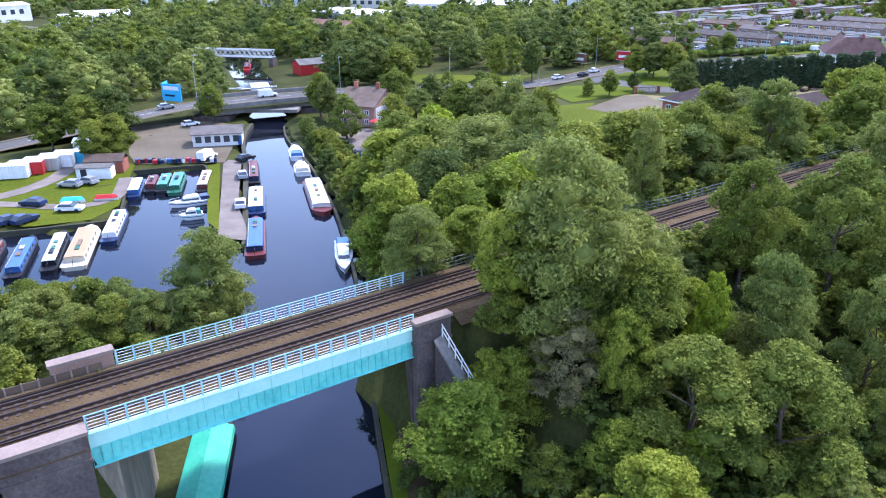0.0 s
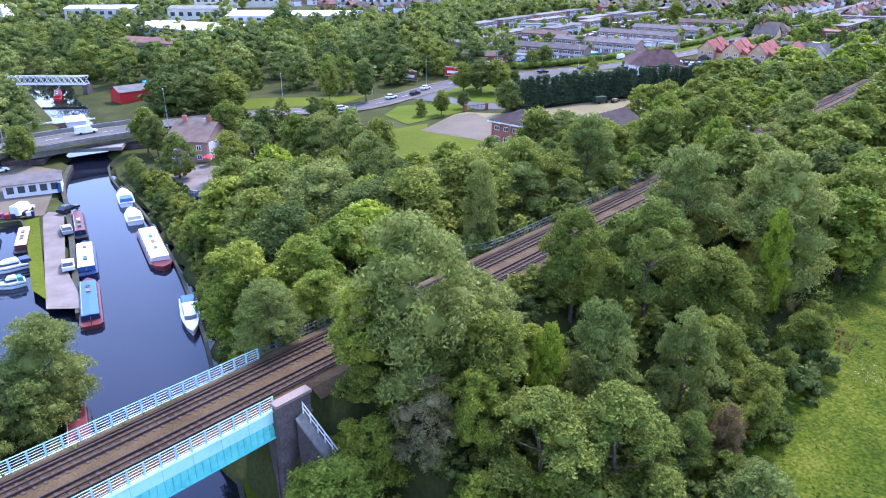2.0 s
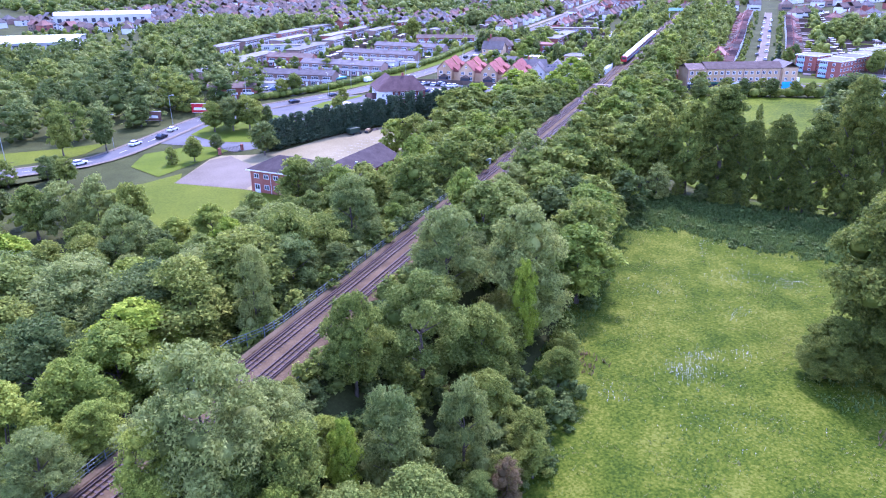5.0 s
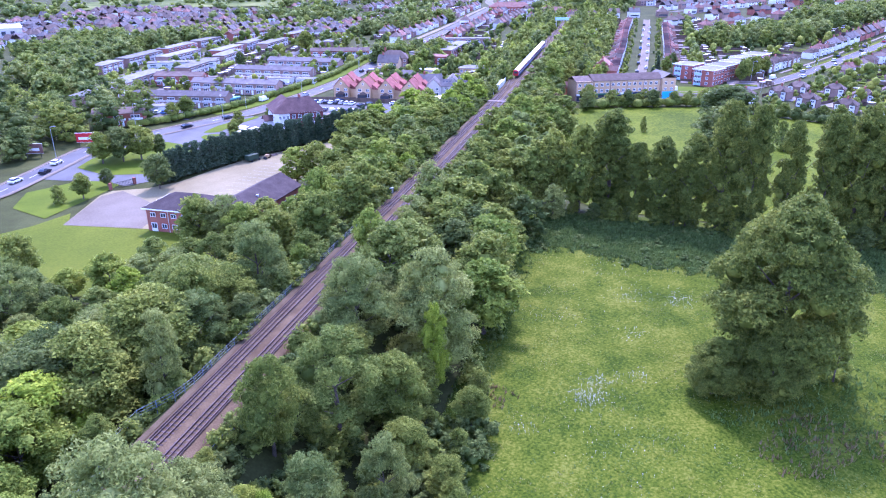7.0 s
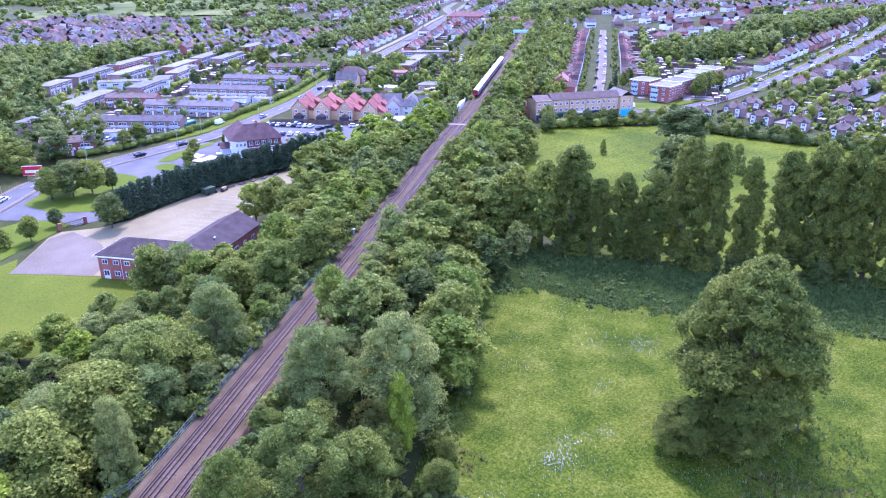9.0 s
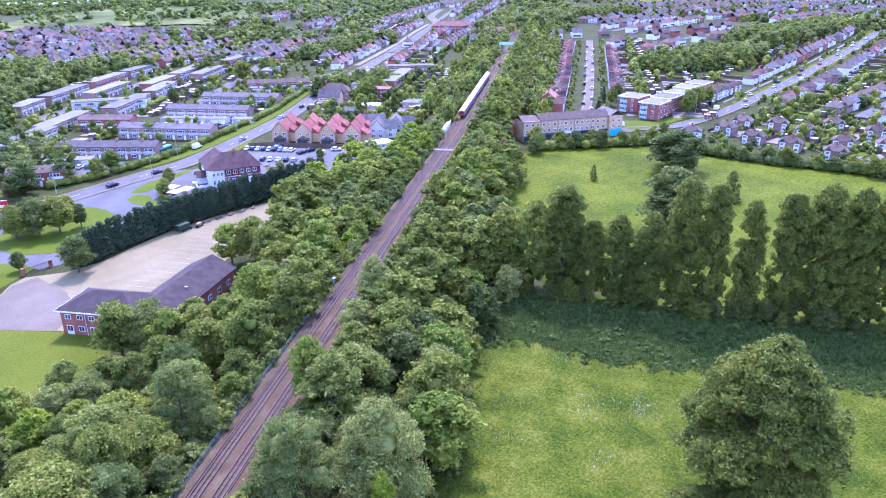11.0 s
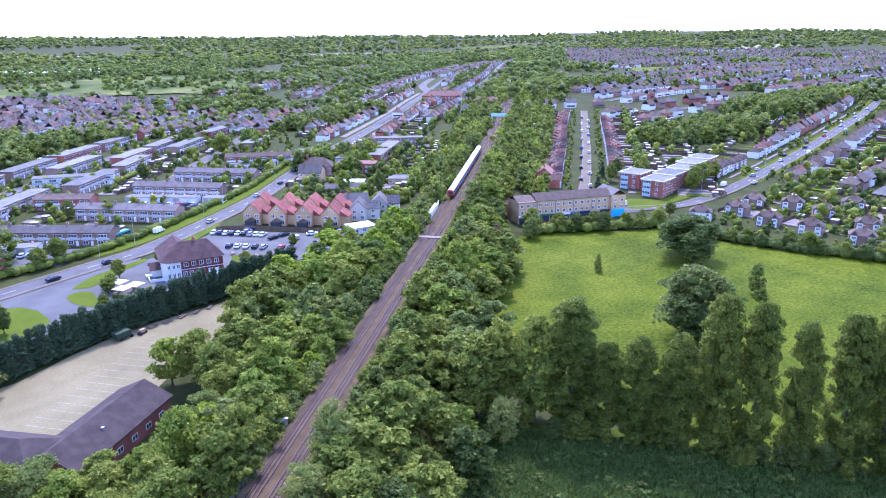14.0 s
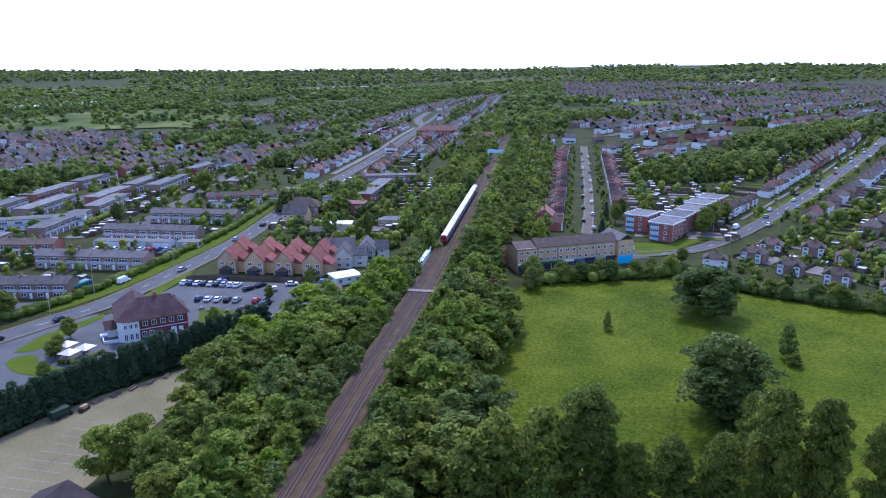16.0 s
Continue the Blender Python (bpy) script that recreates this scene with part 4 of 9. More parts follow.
def mix_pick(rng, table):
    return rng.choices([k for k, _ in table], [w for _, w in table])[0]


# notable trees
placed = []


def plant(key, x, y, h, spread=1.0, **k):
    placed.append((x, y, h * 0.3 * spread))
    return tree(key, x, y, h, spread, **k)


def plant_t(key, s, n, h, spread=1.0, **k):
    return plant(key, *at_track(s, n), h, spread, **k)


plant_t("willow", 21.3, -7.4, 16.2, 1.2, label="very tall pale green willow beside the bridge")
plant_t("thorn", 17.6, -12.1, 8.0, 1.15)
plant_t("bright", 15.8, -8.5, 9.0, 1.0)
plant_t("mid", 25.0, -13.0, 11.0, 1.0)
plant_t("bright", 9.3, -10.5, 9.0, 1.5, label="rounded bright green tree below the railway bridge")
plant_t("bush", 13.6, -15.3, 5.0, 1.2)
plant_t("bright", 14.2, -7.0, 9.0, 0.8)
plant_t("bush", 16.4, -6.4, 4.5, 1.1)
plant_t("mid", 20.6, -10.2, 8.0, 1.0)
plant_t("bright", 18.2, -18.0, 6.5, 1.3)
plant_t("yellow", 22.0, -21.8, 6.0, 1.1)
plant_t("bright", 21.6, -14.6, 9.0, 0.85)
plant_t("dark", 20.0, -5.6, 8.5, 0.9)
plant_t("bright", 17.4, -5.4, 9.5, 1.0)
plant_t("willow", 33.6, -34.5, 5.5, 1.6)
plant_t("willow", 27.5, -29.8, 4.5, 1.3)
plant_t("olive", 23.6, -19.8, 11.5, 1.4)
plant_t("olive", 28.5, -24.0, 11.3, 1.4)
plant_t("willow", 34.3, -18.7, 14.4, 0.9)
plant_t("willow", 41.0, -24.0, 12.6, 0.75)
plant_t("yellow", 30.0, -16.0, 11.3, 0.5)
plant_t("rust", 39.0, -29.5, 6.0, 0.85)
plant_t("bush", 43.5, -31.0, 6.0, 1.0)
plant_t("olive", 51.4, -14.4, 15.8, 1.1)
plant_t("mid", 43.6, -9.6, 12.5, 0.85)
plant_t("willow", 68.9, -10.6, 15.4, 1.1)
plant_t("willow", 73.2, -20.4, 19.4, 1.1)
plant_t("yellow", 66.8, -22.6, 14.6, 0.45, label="narrow yellow-green tree before the willows")
plant_t("mid", 57.0, -20.0, 12.0, 1.1)
plant_t("bright", 89, -5.4, 11.8, 0.8)
plant_t("yellow", 91.5, -6.6, 9.0, 0.6)
plant_t("willow", 121, -7.2, 12.6, 1.0)
plant_t("olive", 127, -20.4, 9.5, 1.0)
plant_t("bright", 19.3, 15.5, 13.0, 1.1)
plant_t("bright", 26.4, 15.0, 11.5, 1.3)
plant_t("round", 45.0, 34.5, 16.0, 1.6, grade=0, label="broad domed pale green willow")
plant_t("willow", 49.5, 8.4, 12.8, 0.7)
plant_t("mid", 66.4, 14.7, 15.0, 1.0)
plant_t("willow", 67.7, 50.5, 13.0, 1.0)
plant_t("willow", 79.1, 10.8, 15.0, 1.0)
plant_t("willow", 94.5, 20.0, 13.0, 1.0)
plant_t("bright", 121, 18, 16, 0.9)
tree_kind("lime", LEAF_LIME, 1, "huge lime tree", profile="round", low=0.0, radius=6.0, lobes=60, lobe=0.27, leaves=60000, size=0.13, ragged=0.4, core=0.6)
plant("lime", 95.5, 35.0, 28.5, 1.02, grade=0, label="huge dark spreading lime tree alone in the meadow")
plant("lime", 91.0, 33.2, 13.5, 0.95, grade=0, label="leafy lower growth round the lime tree's trunk")
plant("lime", 86.5, 39.5, 9, 1.3, grade=0, label="low leafy growth at the foot of the lime tree")
for key, x, y, h, sp in (("willow", -39, 59.7, 6, 1.3), ("willow", -36.9, 62.2, 6.5, 1.3), ("mid", -33.6, 63, 7, 1.3), ("willow", -30.2, 63.5, 7.5, 1.25), ("mid", -41.8, 66.8, 6.5, 1.3), ("willow", -38.7, 68.5, 6.5, 1.3), ("bush", -26.4, 67, 5.5, 1.1), ("mid", -45.5, 69, 6, 1.4), ("willow", -34.7, 67.5, 7, 1.2), ("mid", -66.2, 139.6, 9.5, 1.2), ("mid", -69, 136, 9, 1.2)):
    plant(key, x, y, h, sp, grade=0)
for x, y, h in ((54.5, 142, 12), (59, 138.5, 12), (61, 134, 11), (66, 132, 10.5), (73, 133.5, 10), (81, 137.5, 10), (89, 143, 10), (96, 149, 10.5), (99, 157, 11.5), (99, 165, 12), (94, 168, 11)):
    plant(["mid", "bright", "willow"][int(x) % 3], x, y, h, 1.25)
plant("bush", 103, 29, 8, 0.9)
for key, x, y, h, sp in (("bush", 29, 42.5, 4.5, 1.3), ("olive", 33, 44.5, 6, 1.2), ("bush", 38, 46.5, 4.5, 1.3), ("mid", 43, 49, 6, 1.2), ("bush", 36, 41.5, 3.2, 1.3), ("bush", 26, 38, 4.5, 1.3), ("olive", 22, 35, 5.5, 1.2), ("bush", 49, 53, 4.5, 1.2), ("mid", 55, 57, 6, 1.2), ("bush", 61, 61.5, 4, 1.3)):
    plant(key, x, y, h, sp)
for key, x, y, h, sp in (("willow", 14.9, 149.2, 12.5, 1.0), ("mid", 21.0, 146.5, 10.5, 1.0), ("willow", 9.2, 152.4, 12, 1.1), ("mid", 4, 156, 11, 1.2), ("mid", -10.5, 152.8, 10, 1.2), ("willow", -6, 158, 10.5, 1.2), ("dark", -3, 166, 11, 1.1),
                          ("dark", -32, 221, 13, 1.35), ("dark", -22.4, 216, 13.5, 1.45), ("mid", -13, 214, 12.5, 1.35)):
    plant(key, x, y, h, sp)
plant("round", -26.3, 71.3, 11.0, 1.3, grade=0, label="rounded pale green tree at the basin edge")


def clear_of(x, y, r):
    return all(math.hypot(x - a, y - b) > r + c for a, b, c in placed)


# row of columnar trees across the meadow, and the hedge growth below them
row_rng = random.Random(5)
ROW_TREES = ((129.5, 112, 17, 9.5), (132.9, 109.6, 19.5, 8.9), (135.9, 103, 21.5, 9.7), (139.7, 97.3, 25.6, 9.7), (140.6, 90.1, 19, 6.0), (142.6, 85, 20.8, 6.6), (146.2, 79.1, 21.8, 6.8), (149.9, 73.5, 29.6, 9.2),
             (152.3, 67.6, 29.2, 7.4), (155.7, 61.2, 26, 6.6), (160.7, 55.3, 28, 7.6), (164.5, 49.9, 30, 8.8), (167.8, 44.7, 29.4, 7.8), (171.7, 40.2, 29, 7.2), (175, 34, 28, 7.5), (178.6, 28, 29, 7.5), (182, 22, 28, 7.5), (185.5, 16, 27, 7.5), (189, 10, 27, 7.5))
for i, (x, y, h, w) in enumerate(ROW_TREES):
    if i < 3:
        plant("tall", x, y, h, 1.25 * w / (9.2 * h / 16), grade=1, label="broad bushy tree at the end of the boundary row")
    else:
        plant("poplar", x, y, h, (1.0 if 7 <= i < 10 else 1.12) * w / (7.2 * h / 20), grade=0)
        if i in (3, 5, 11, 14):
            plant("poplar", x + 1.6, y - 2.8, h * row_rng.uniform(0.55, 0.7), 0.9, grade=1)
for i in range(60):
    k = row_rng.random()
    plant(row_rng.choice(["bush", "bush", "dark"]), 134 + 42 * k + row_rng.uniform(-5, 1), 105 - 80 * k + row_rng.uniform(-2, 2), row_rng.uniform(2.8, 6.0), 1.15, grade=1)
plant("willow", 126, 103, 9, 1.2, grade=1)

LEFT_MIX = (("mid", 5), ("bright", 4), ("willow", 4), ("dark", 1.5), ("olive", 2.5), ("tall", 2), ("yellow", 0.5))
RIGHT_MIX = (("mid", 5), ("dark", 2.5), ("olive", 3), ("willow", 2), ("bright", 1.5), ("tall", 1.5), ("yellow", 0.3), ("rust", 0.05))
wood_rng = random.Random(21)


LAWN_EDGE = [(20, 140), (36, 128), (44, 135), (58, 146), (62, 150), (49.6, 164), (60, 200), (36, 214), (5, 174), (14, 160)]


def in_outline(x, y, outline):
    hit = False
    for (x0, y0), (x1, y1) in zip(outline, outline[1:] + outline[:1]):
        if (y0 > y) != (y1 > y) and x < (x1 - x0) * (y - y0) / (y1 - y0) + x0:
            hit = not hit
    return hit


WING_EDGE = [(56, 142), (64, 136), (80, 139), (94, 148), (98, 163), (90, 172), (76, 167), (62, 158)]
WING_FRONT = [(46, 128), (54, 112), (84, 116), (104, 140), (104, 160), (94, 150), (80, 140), (64, 137)]


def left_wood(x, y):
    if in_outline(x, y, WING_EDGE):
        return False
    s, n, c = along(x, y), aside(x, y), canal_offset(x, y)
    if n < 6.2 or c < (11.5 if y < 78 else 16.0) or in_outline(x, y, LAWN_EDGE):
        return False
    if s < 100:
        return n < 62 and y < 168 and not (x < 12 and y > 138)
    return n < (36 if s < 215 else 36 - (s - 215) * 0.5) and s < 264


for x, y in scatter(left_wood, -20, 230, 50, 235, 5.6, 31, 16000):
    if clear_of(x, y, 1.0):
        s, n = along(x, y), aside(x, y)
        if in_outline(x, y, WING_FRONT):
            far_out = (x - 66) * 0.52 - (y - 143.6) * 0.85 > 13
            band_tree(mix_pick(wood_rng, LEFT_MIX), x, y, wood_rng.uniform(11.5, 14) if far_out else wood_rng.uniform(8.5, 11.0), wood_rng.uniform(1.1, 1.4))
            continue
        near, low = n < 10.5, 58 < s < 128 and n > 24 and x < 50
        band_tree(mix_pick(wood_rng, LEFT_MIX), x, y, wood_rng.uniform(5.5, 8.5) if near else wood_rng.uniform(5.5, 9) if low else wood_rng.uniform(9.5, 15.5), wood_rng.uniform(1.2, 1.6))


def right_wood(x, y):
    s, n = along(x, y), aside(x, y)
    return 13 < s < 345 and -25.0 + 2.0 * math.sin(s * 0.13) + (8 if s > 262 else 0) - (4 if s < 40 else 0) < n < (-5.2 if s < 95 else -6.4) and canal_offset(x, y) > 9


for x, y in scatter(right_wood, -10, 320, 20, 240, 5.4, 32, 15000):
    if clear_of(x, y, 1.0):
        s, n = along(x, y), aside(x, y)
        near = n > -8.5
        if s < 84 and not (32 < s < 64 and n > -12):
            band_tree(mix_pick(wood_rng, RIGHT_MIX), x, y, wood_rng.uniform(5, 7.5) if near else wood_rng.uniform(7.5, 11.5), wood_rng.uniform(1.2, 1.5))
            continue
        if 32 < s < 64 and n > -12:
            band_tree(mix_pick(wood_rng, RIGHT_MIX), x, y, wood_rng.uniform(3.0, 4.5) if n > -9 else wood_rng.uniform(5, 7.5), wood_rng.uniform(1.1, 1.4))
            continue
        band_tree(mix_pick(wood_rng, RIGHT_MIX), x, y, wood_rng.uniform(5.5, 8.5) if near else wood_rng.uniform(9.0, 15.0), wood_rng.uniform(1.15, 1.6))


# low growth that closes the ground under the trees by the bridge
def under_wood(x, y):
    s, n = along(x, y), aside(x, y)
    return 6 < s < 60 and -32.0 < n < -6.5 and canal_offset(x, y) > 8.5


under_rng = random.Random(64)
UNDER_V = [crown_arrays(780 + i, 12.0, 0.0, 7.5, 10, 900, 0.55, "dome", lobe=0.38, ragged=0.5, core=0.6, ball_mesh=SMALL_BALL, subs=5) for i in range(3)]
under_pts = [(x, y, under_rng.uniform(2.4, 4.4), under_rng.uniform(0.9, 1.3)) for x, y in scatter(under_wood, -10, 70, 10, 90, 2.6, 65, 6000)]
for i, m_ in enumerate((LEAF_DARK, LEAF_MID, LEAF_DARK)):
    stuff_trees("undergrowth", under_pts[i::3], UNDER_V, m_, "low dark undergrowth beneath the trees by the bridge", 790 + i)


def canal_bank(x, y):
    return 62 < y < 158 and 9.2 < canal_offset(x, y) < 15.5 and aside(x, y) > 7


bank_pts = [(x, y, under_rng.uniform(2.2, 4.6), under_rng.uniform(0.8, 1.1)) for x, y in scatter(canal_bank, -45, 15, 60, 160, 2.4, 66, 5000)]
for i, m_ in enumerate((LEAF_MID, LEAF_OLIVE, LEAF_DARK)):
    stuff_trees("bank_bushes", bank_pts[i::3], UNDER_V, m_, "rough bushes and brambles along the canal bank", 800 + i)


for i, (mname, pts) in enumerate(sorted(band.items())):
    stuff_trees("lineside_trees", pts, BAND_V, bpy.data.materials[mname], "strip of trees with %s" % mname.replace("_", " "), 500 + i)


# ---- roads, yards and fields ----
MAIN_ROAD = [(-190, 95), (-120, 133), (-88, 158), (-62, 184), (-40, 197), (-20, 203), (5, 207), (25, 213), (45, 231), (66, 250), (92, 257), (118, 263), (140, 270), (203, 308), (252, 346), (300, 380), (345, 408), (447, 475), (520, 530), (587, 578), (660, 660), (760, 740)]


def road_level(x, y):
    """The main road climbs over the canal."""
    return base(x, y) + 3.2 * float(ramp01(math.hypot(x + 50, (y - 193) * 1.0), 75, 18))


def main_level(x, y):
    return road_level(x, y)


def road(name, pts, half, label, level=None, lift=0.12, lines=True, kerb=True, walk_w=1.8, material=ASPHALT):
    solid(name, ribbon(pts, -half, half, lift, level), material, label, "road", "structure")
    if walk_w:
        for a, b, nm in ((-half - walk_w, -half, "pavement"), (half, half + walk_w, "pavement")):
            solid(nm, ribbon(pts, a, b, lift + 0.11, level), PALE_TARMAC, "pale worn pavement beside the road", "pavement", "structure")
        for o in (-half, half):
            sh = ribbon(pts, o - 0.08, o + 0.08, lift + 0.125, level)
            solid("kerb", sh, COPING, "pale kerb stones along the road", "kerb", "structure")
    if lines:
        line = smooth_line(pts, 6.0)
        for off, gap in ((0.0, 2),):
            sh = Shape()
            for i in range(0, len(line) - 1, gap):
                a, b = line[i], line[i].lerp(line[i + 1], 0.6)
                d = (b - a).normalized()
                nrm = Vector((-d.y, d.x)) * 0.09
                sh.add([(*(p + o), (level(p.x, p.y) if level else base(p.x, p.y)) + lift + 0.03) for p, o in ((a, -nrm), (b, -nrm), (b, nrm), (a, nrm))], [(0, 1, 2, 3)])
            solid("road_marking", sh, LINE, "white dashed centre line", "road marking", "structure")


road("road_1", MAIN_ROAD, 3.6, "grey asphalt main road with white markings", main_level, 0.15, walk_w=1.2)
RIGHT_ROAD = [(278, 196), (296, 178), (318, 162), (345, 157.5), (385, 157), (486, 160.5), (572, 165.5), (654, 171), (800, 192), (1000, 240)]
road("road_2", RIGHT_ROAD, 2.6, "grey asphalt suburban road with white markings", None, 0.2, walk_w=1.0)
STREET = [(300, 176), (314, 206), (346, 225), (401, 260), (455, 296), (516, 336)]
road("road_3", STREET[1:], 2.0, "pale grey residential street between terraces", None, 0.3, lines=False, material=PALE_TARMAC, walk_w=0.6)
road("road_4", [(296, 170), (306, 188), (314, 206)], 3.6, "short grey side road by the shops", None, 0.16, lines=False, walk_w=0)
ESTATE_ROADS = [[(120, 300), (150, 330), (180, 360), (215, 395), (260, 440), (310, 490)], [(120, 395), (170, 440), (230, 490), (300, 540)], [(210, 365), (236, 350)], [(150, 340), (172, 318)]]
for pts in ESTATE_ROADS:
    road("road_5", pts, 2.8, "narrow grey estate road", None, 0.14, lines=False, walk_w=1.2)
for pts, a, b in ((RIGHT_ROAD[4:9], 8.6, 10.0), (MAIN_ROAD[15:20], -12, -7.5), (MAIN_ROAD[16:20], 7.5, 12)):
    solid("front_drives", ribbon(pts, a, b, 0.19), GRAVEL, "row of paved front drives before the houses", "drive", "structure")
for a, b in ((3.7, 6.0), (-6.0, -3.7)):
    solid("grass_verge", ribbon(RIGHT_ROAD[4:9], a, b, 0.2), PASTURE, "worn green roadside verge before the houses", "grass", "structure")
# dual carriageway island, side turnings and the pub forecourt
drape("road_6", [(40, 226), (62, 250), (84, 256), (110, 261), (128, 259), (122, 248), (112, 238), (112, 226), (104, 214), (92, 211), (80, 206), (70, 200), (58, 200), (56, 208), (46, 218)], ASPHALT, "grey asphalt junction and service road", "road", 0.1)
drape("grass_island", [(53.5, 228.5), (57.3, 214.7), (66.7, 208), (74.8, 214), (82.8, 217.8), (88.5, 225), (88.5, 235), (86, 241), (80.6, 243.8), (69.7, 242.4), (60.5, 236.4)], VERGE, "green grass island with trees at the junction", "grass", 0.16)
drape("pub_forecourt", [(104, 218), (116, 214), (140, 211), (160, 218), (170, 220), (190, 236), (163, 271), (149, 264), (143, 258), (128, 256), (117, 247), (106, 240), (106, 228)], ASPHALT, "dark asphalt pub car park and forecourt", "car park", 0.1)
drape("grass_verge", [(97.5, 239.5), (99.5, 241.4), (102, 241.4), (104.2, 239.2), (104, 236), (103, 233), (103.2, 230.5), (105.2, 228), (106.4, 225), (104.7, 222.6), (102, 224), (99.5, 226.6), (97.8, 230), (97, 235)], VERGE, "bright green curved lawn at the pub forecourt", "grass", 0.17)
drape("grass_verge", [(101, 245.2), (104, 248), (109.5, 252), (118, 255), (129, 257.5), (127.7, 254.4), (118, 250), (110.4, 245.2), (106, 242.6), (103, 243.2)], VERGE, "bright green lawn between road and pub", "grass", 0.17)
drape("pub_garden", [(145, 231), (150, 239), (155, 235.5), (161, 227), (155, 221.5), (147, 224)], LAWN, "bright green pub garden lawn with picnic tables", "grass", 0.17)
drape("grass_verge", [(140, 262), (163, 280), (172, 283), (165, 275), (152, 266), (142, 258)], VERGE, "green verge beside the road", "grass", 0.17)
drape("grass_verge", [(104, 221), (108, 223.4), (113.4, 224.3), (118, 221.5), (124, 217), (140, 213), (150, 212), (140, 208.5), (118, 209), (104, 210), (97, 212), (101, 216)], VERGE, "green grass strip behind the evergreen screen", "grass", 0.17)
solid("grass_verge", ribbon([(118, 271), (144, 279), (204, 316), (252, 354), (296, 386)], -0.3, 6.5, 0.16), VERGE, "green verge along the road hedge", "grass", "structure")

drape("yard", [(36, 178), (49.5, 163), (60, 150), (68, 157), (92, 170), (108, 181), (128, 193), (146, 203.5), (134, 203), (117, 203.5), (99, 204), (84, 199), (71, 194), (62, 194), (54, 198), (50, 196)], YARD, "pale sandy concrete parade yard with faded bay lines", "yard", 0.10)
drape("drive", [(36, 178), (49.5, 163.5), (56, 170), (58, 182), (56, 196), (50, 195)], PALE_TARMAC, "grey tarmac drive beside the yard", "yard", 0.14)
bay = Shape()
for i in range(14):
    for j in range(2):
        x, y = 72 + i * 2.5 + j * 2.6 - 4, 172 + i * 1.6 - j * 4.2
        d, e = Vector((0.53, -0.85)), Vector((0.85, 0.53))
        c = Vector((x, y))
        bay.add([(*(c + d * a + e * b), base(x, y) + 0.13) for a, b in ((-2.2, -0.05), (2.2, -0.05), (2.2, 0.05), (-2.2, 0.05))], [(0, 1, 2, 3)])
solid("bay_marking", bay, BAY_PAINT, "faded white bay lines on the yard", "road marking", "structure")
drape("lawn", [(20, 140), (36, 128), (44, 137), (56, 148), (60, 150), (49.6, 162.6), (37, 177), (40, 186), (30, 182), (12, 180), (5, 172), (14, 160)], LAWN, "mown bright green lawn beside the brick hall", "lawn", 0.09)
drape("lawn", [(-10, 214), (10, 214), (22, 222), (30, 232), (16, 232), (-8, 236), (-14, 226)], LAWN, "mown green lawn behind the road", "lawn", 0.09)
drape("lawn", [(34, 186), (50, 197), (58, 203), (52, 214), (36, 212), (30, 200)], VERGE, "green grass by the entrance gate", "lawn", 0.09)
drape("gravel_area", [(-22, 138), (-8, 141), (-4, 148), (-10, 160), (-24, 172), (-30, 160)], GRAVEL, "grey gravel car area behind the canalside pub", "car park", 0.07)

# marina ground
drape("marina_yard", [(-44.5, 139), (-48, 138.6), (-62, 137.6), (-66.5, 145), (-72, 158), (-77, 172), (-66, 177), (-58, 178), (-50, 172), (-47.5, 160)], PALE_TARMAC, "grey tarmac marina yard", "yard", 0.07, 4.0)
drape("mooring_road", [(-28.2, 96), (-33.5, 97), (-44.5, 138), (-44.3, 141), (-41.2, 139.5), (-34.5, 112)], GRAVEL, "dusty brown mooring track along the canal", "track", 0.08, 4.0)
drape("grass_strip", [(-34.2, 100), (-37.2, 104), (-47.2, 136.5), (-45.2, 138.2)], LAWN, "bright green mown strip beside the basin", "grass", 0.12, 4.0)
drape("grass_bank", [(-140, 96), (-63.5, 102), (-56, 105), (-54.5, 112), (-60, 130), (-62, 137), (-68, 142), (-90, 142), (-140, 125)], LAWN, "green grass around the moorings", "grass", 0.06, 4.0)
solid("track", ribbon([(-110, 100), (-84, 112), (-77, 117), (-73.5, 126), (-74.5, 137), (-78, 150)], -1.7, 1.7, 0.11, step=3.0), GRAVEL, "grey gravel access track", "track", "structure")
solid("track", ribbon([(-79, 113), (-70, 112), (-62, 111), (-57, 116), (-60, 128)], -1.3, 1.3, 0.13, step=3.0), GRAVEL, "worn earth path to the moorings", "track", "structure")
solid("towpath_verge", ribbon(canal_edge(1, 0, 70, 1.1), -0.6, 0.6, 0.14), VERGE, "green grass edge of the towpath", "grass", "structure")
solid("towpath", ribbon(canal_edge(1, 0, 70, 2.7), -0.95, 0.95, 0.1), PATHSIDE, "narrow shaded canal towpath", "path", "structure")
solid("towpath", ribbon(canal_edge(1, 63, 178, 2.2), -0.6, 0.6, 0.12), GROUND, "narrow overgrown canal towpath", "path", "structure")
drape("side_field", [(-175, 110), (-120, 130), (-95, 150), (-150, 160), (-190, 140)], ASPHALT, "grey road surface beyond the hedge", "road", 0.09)

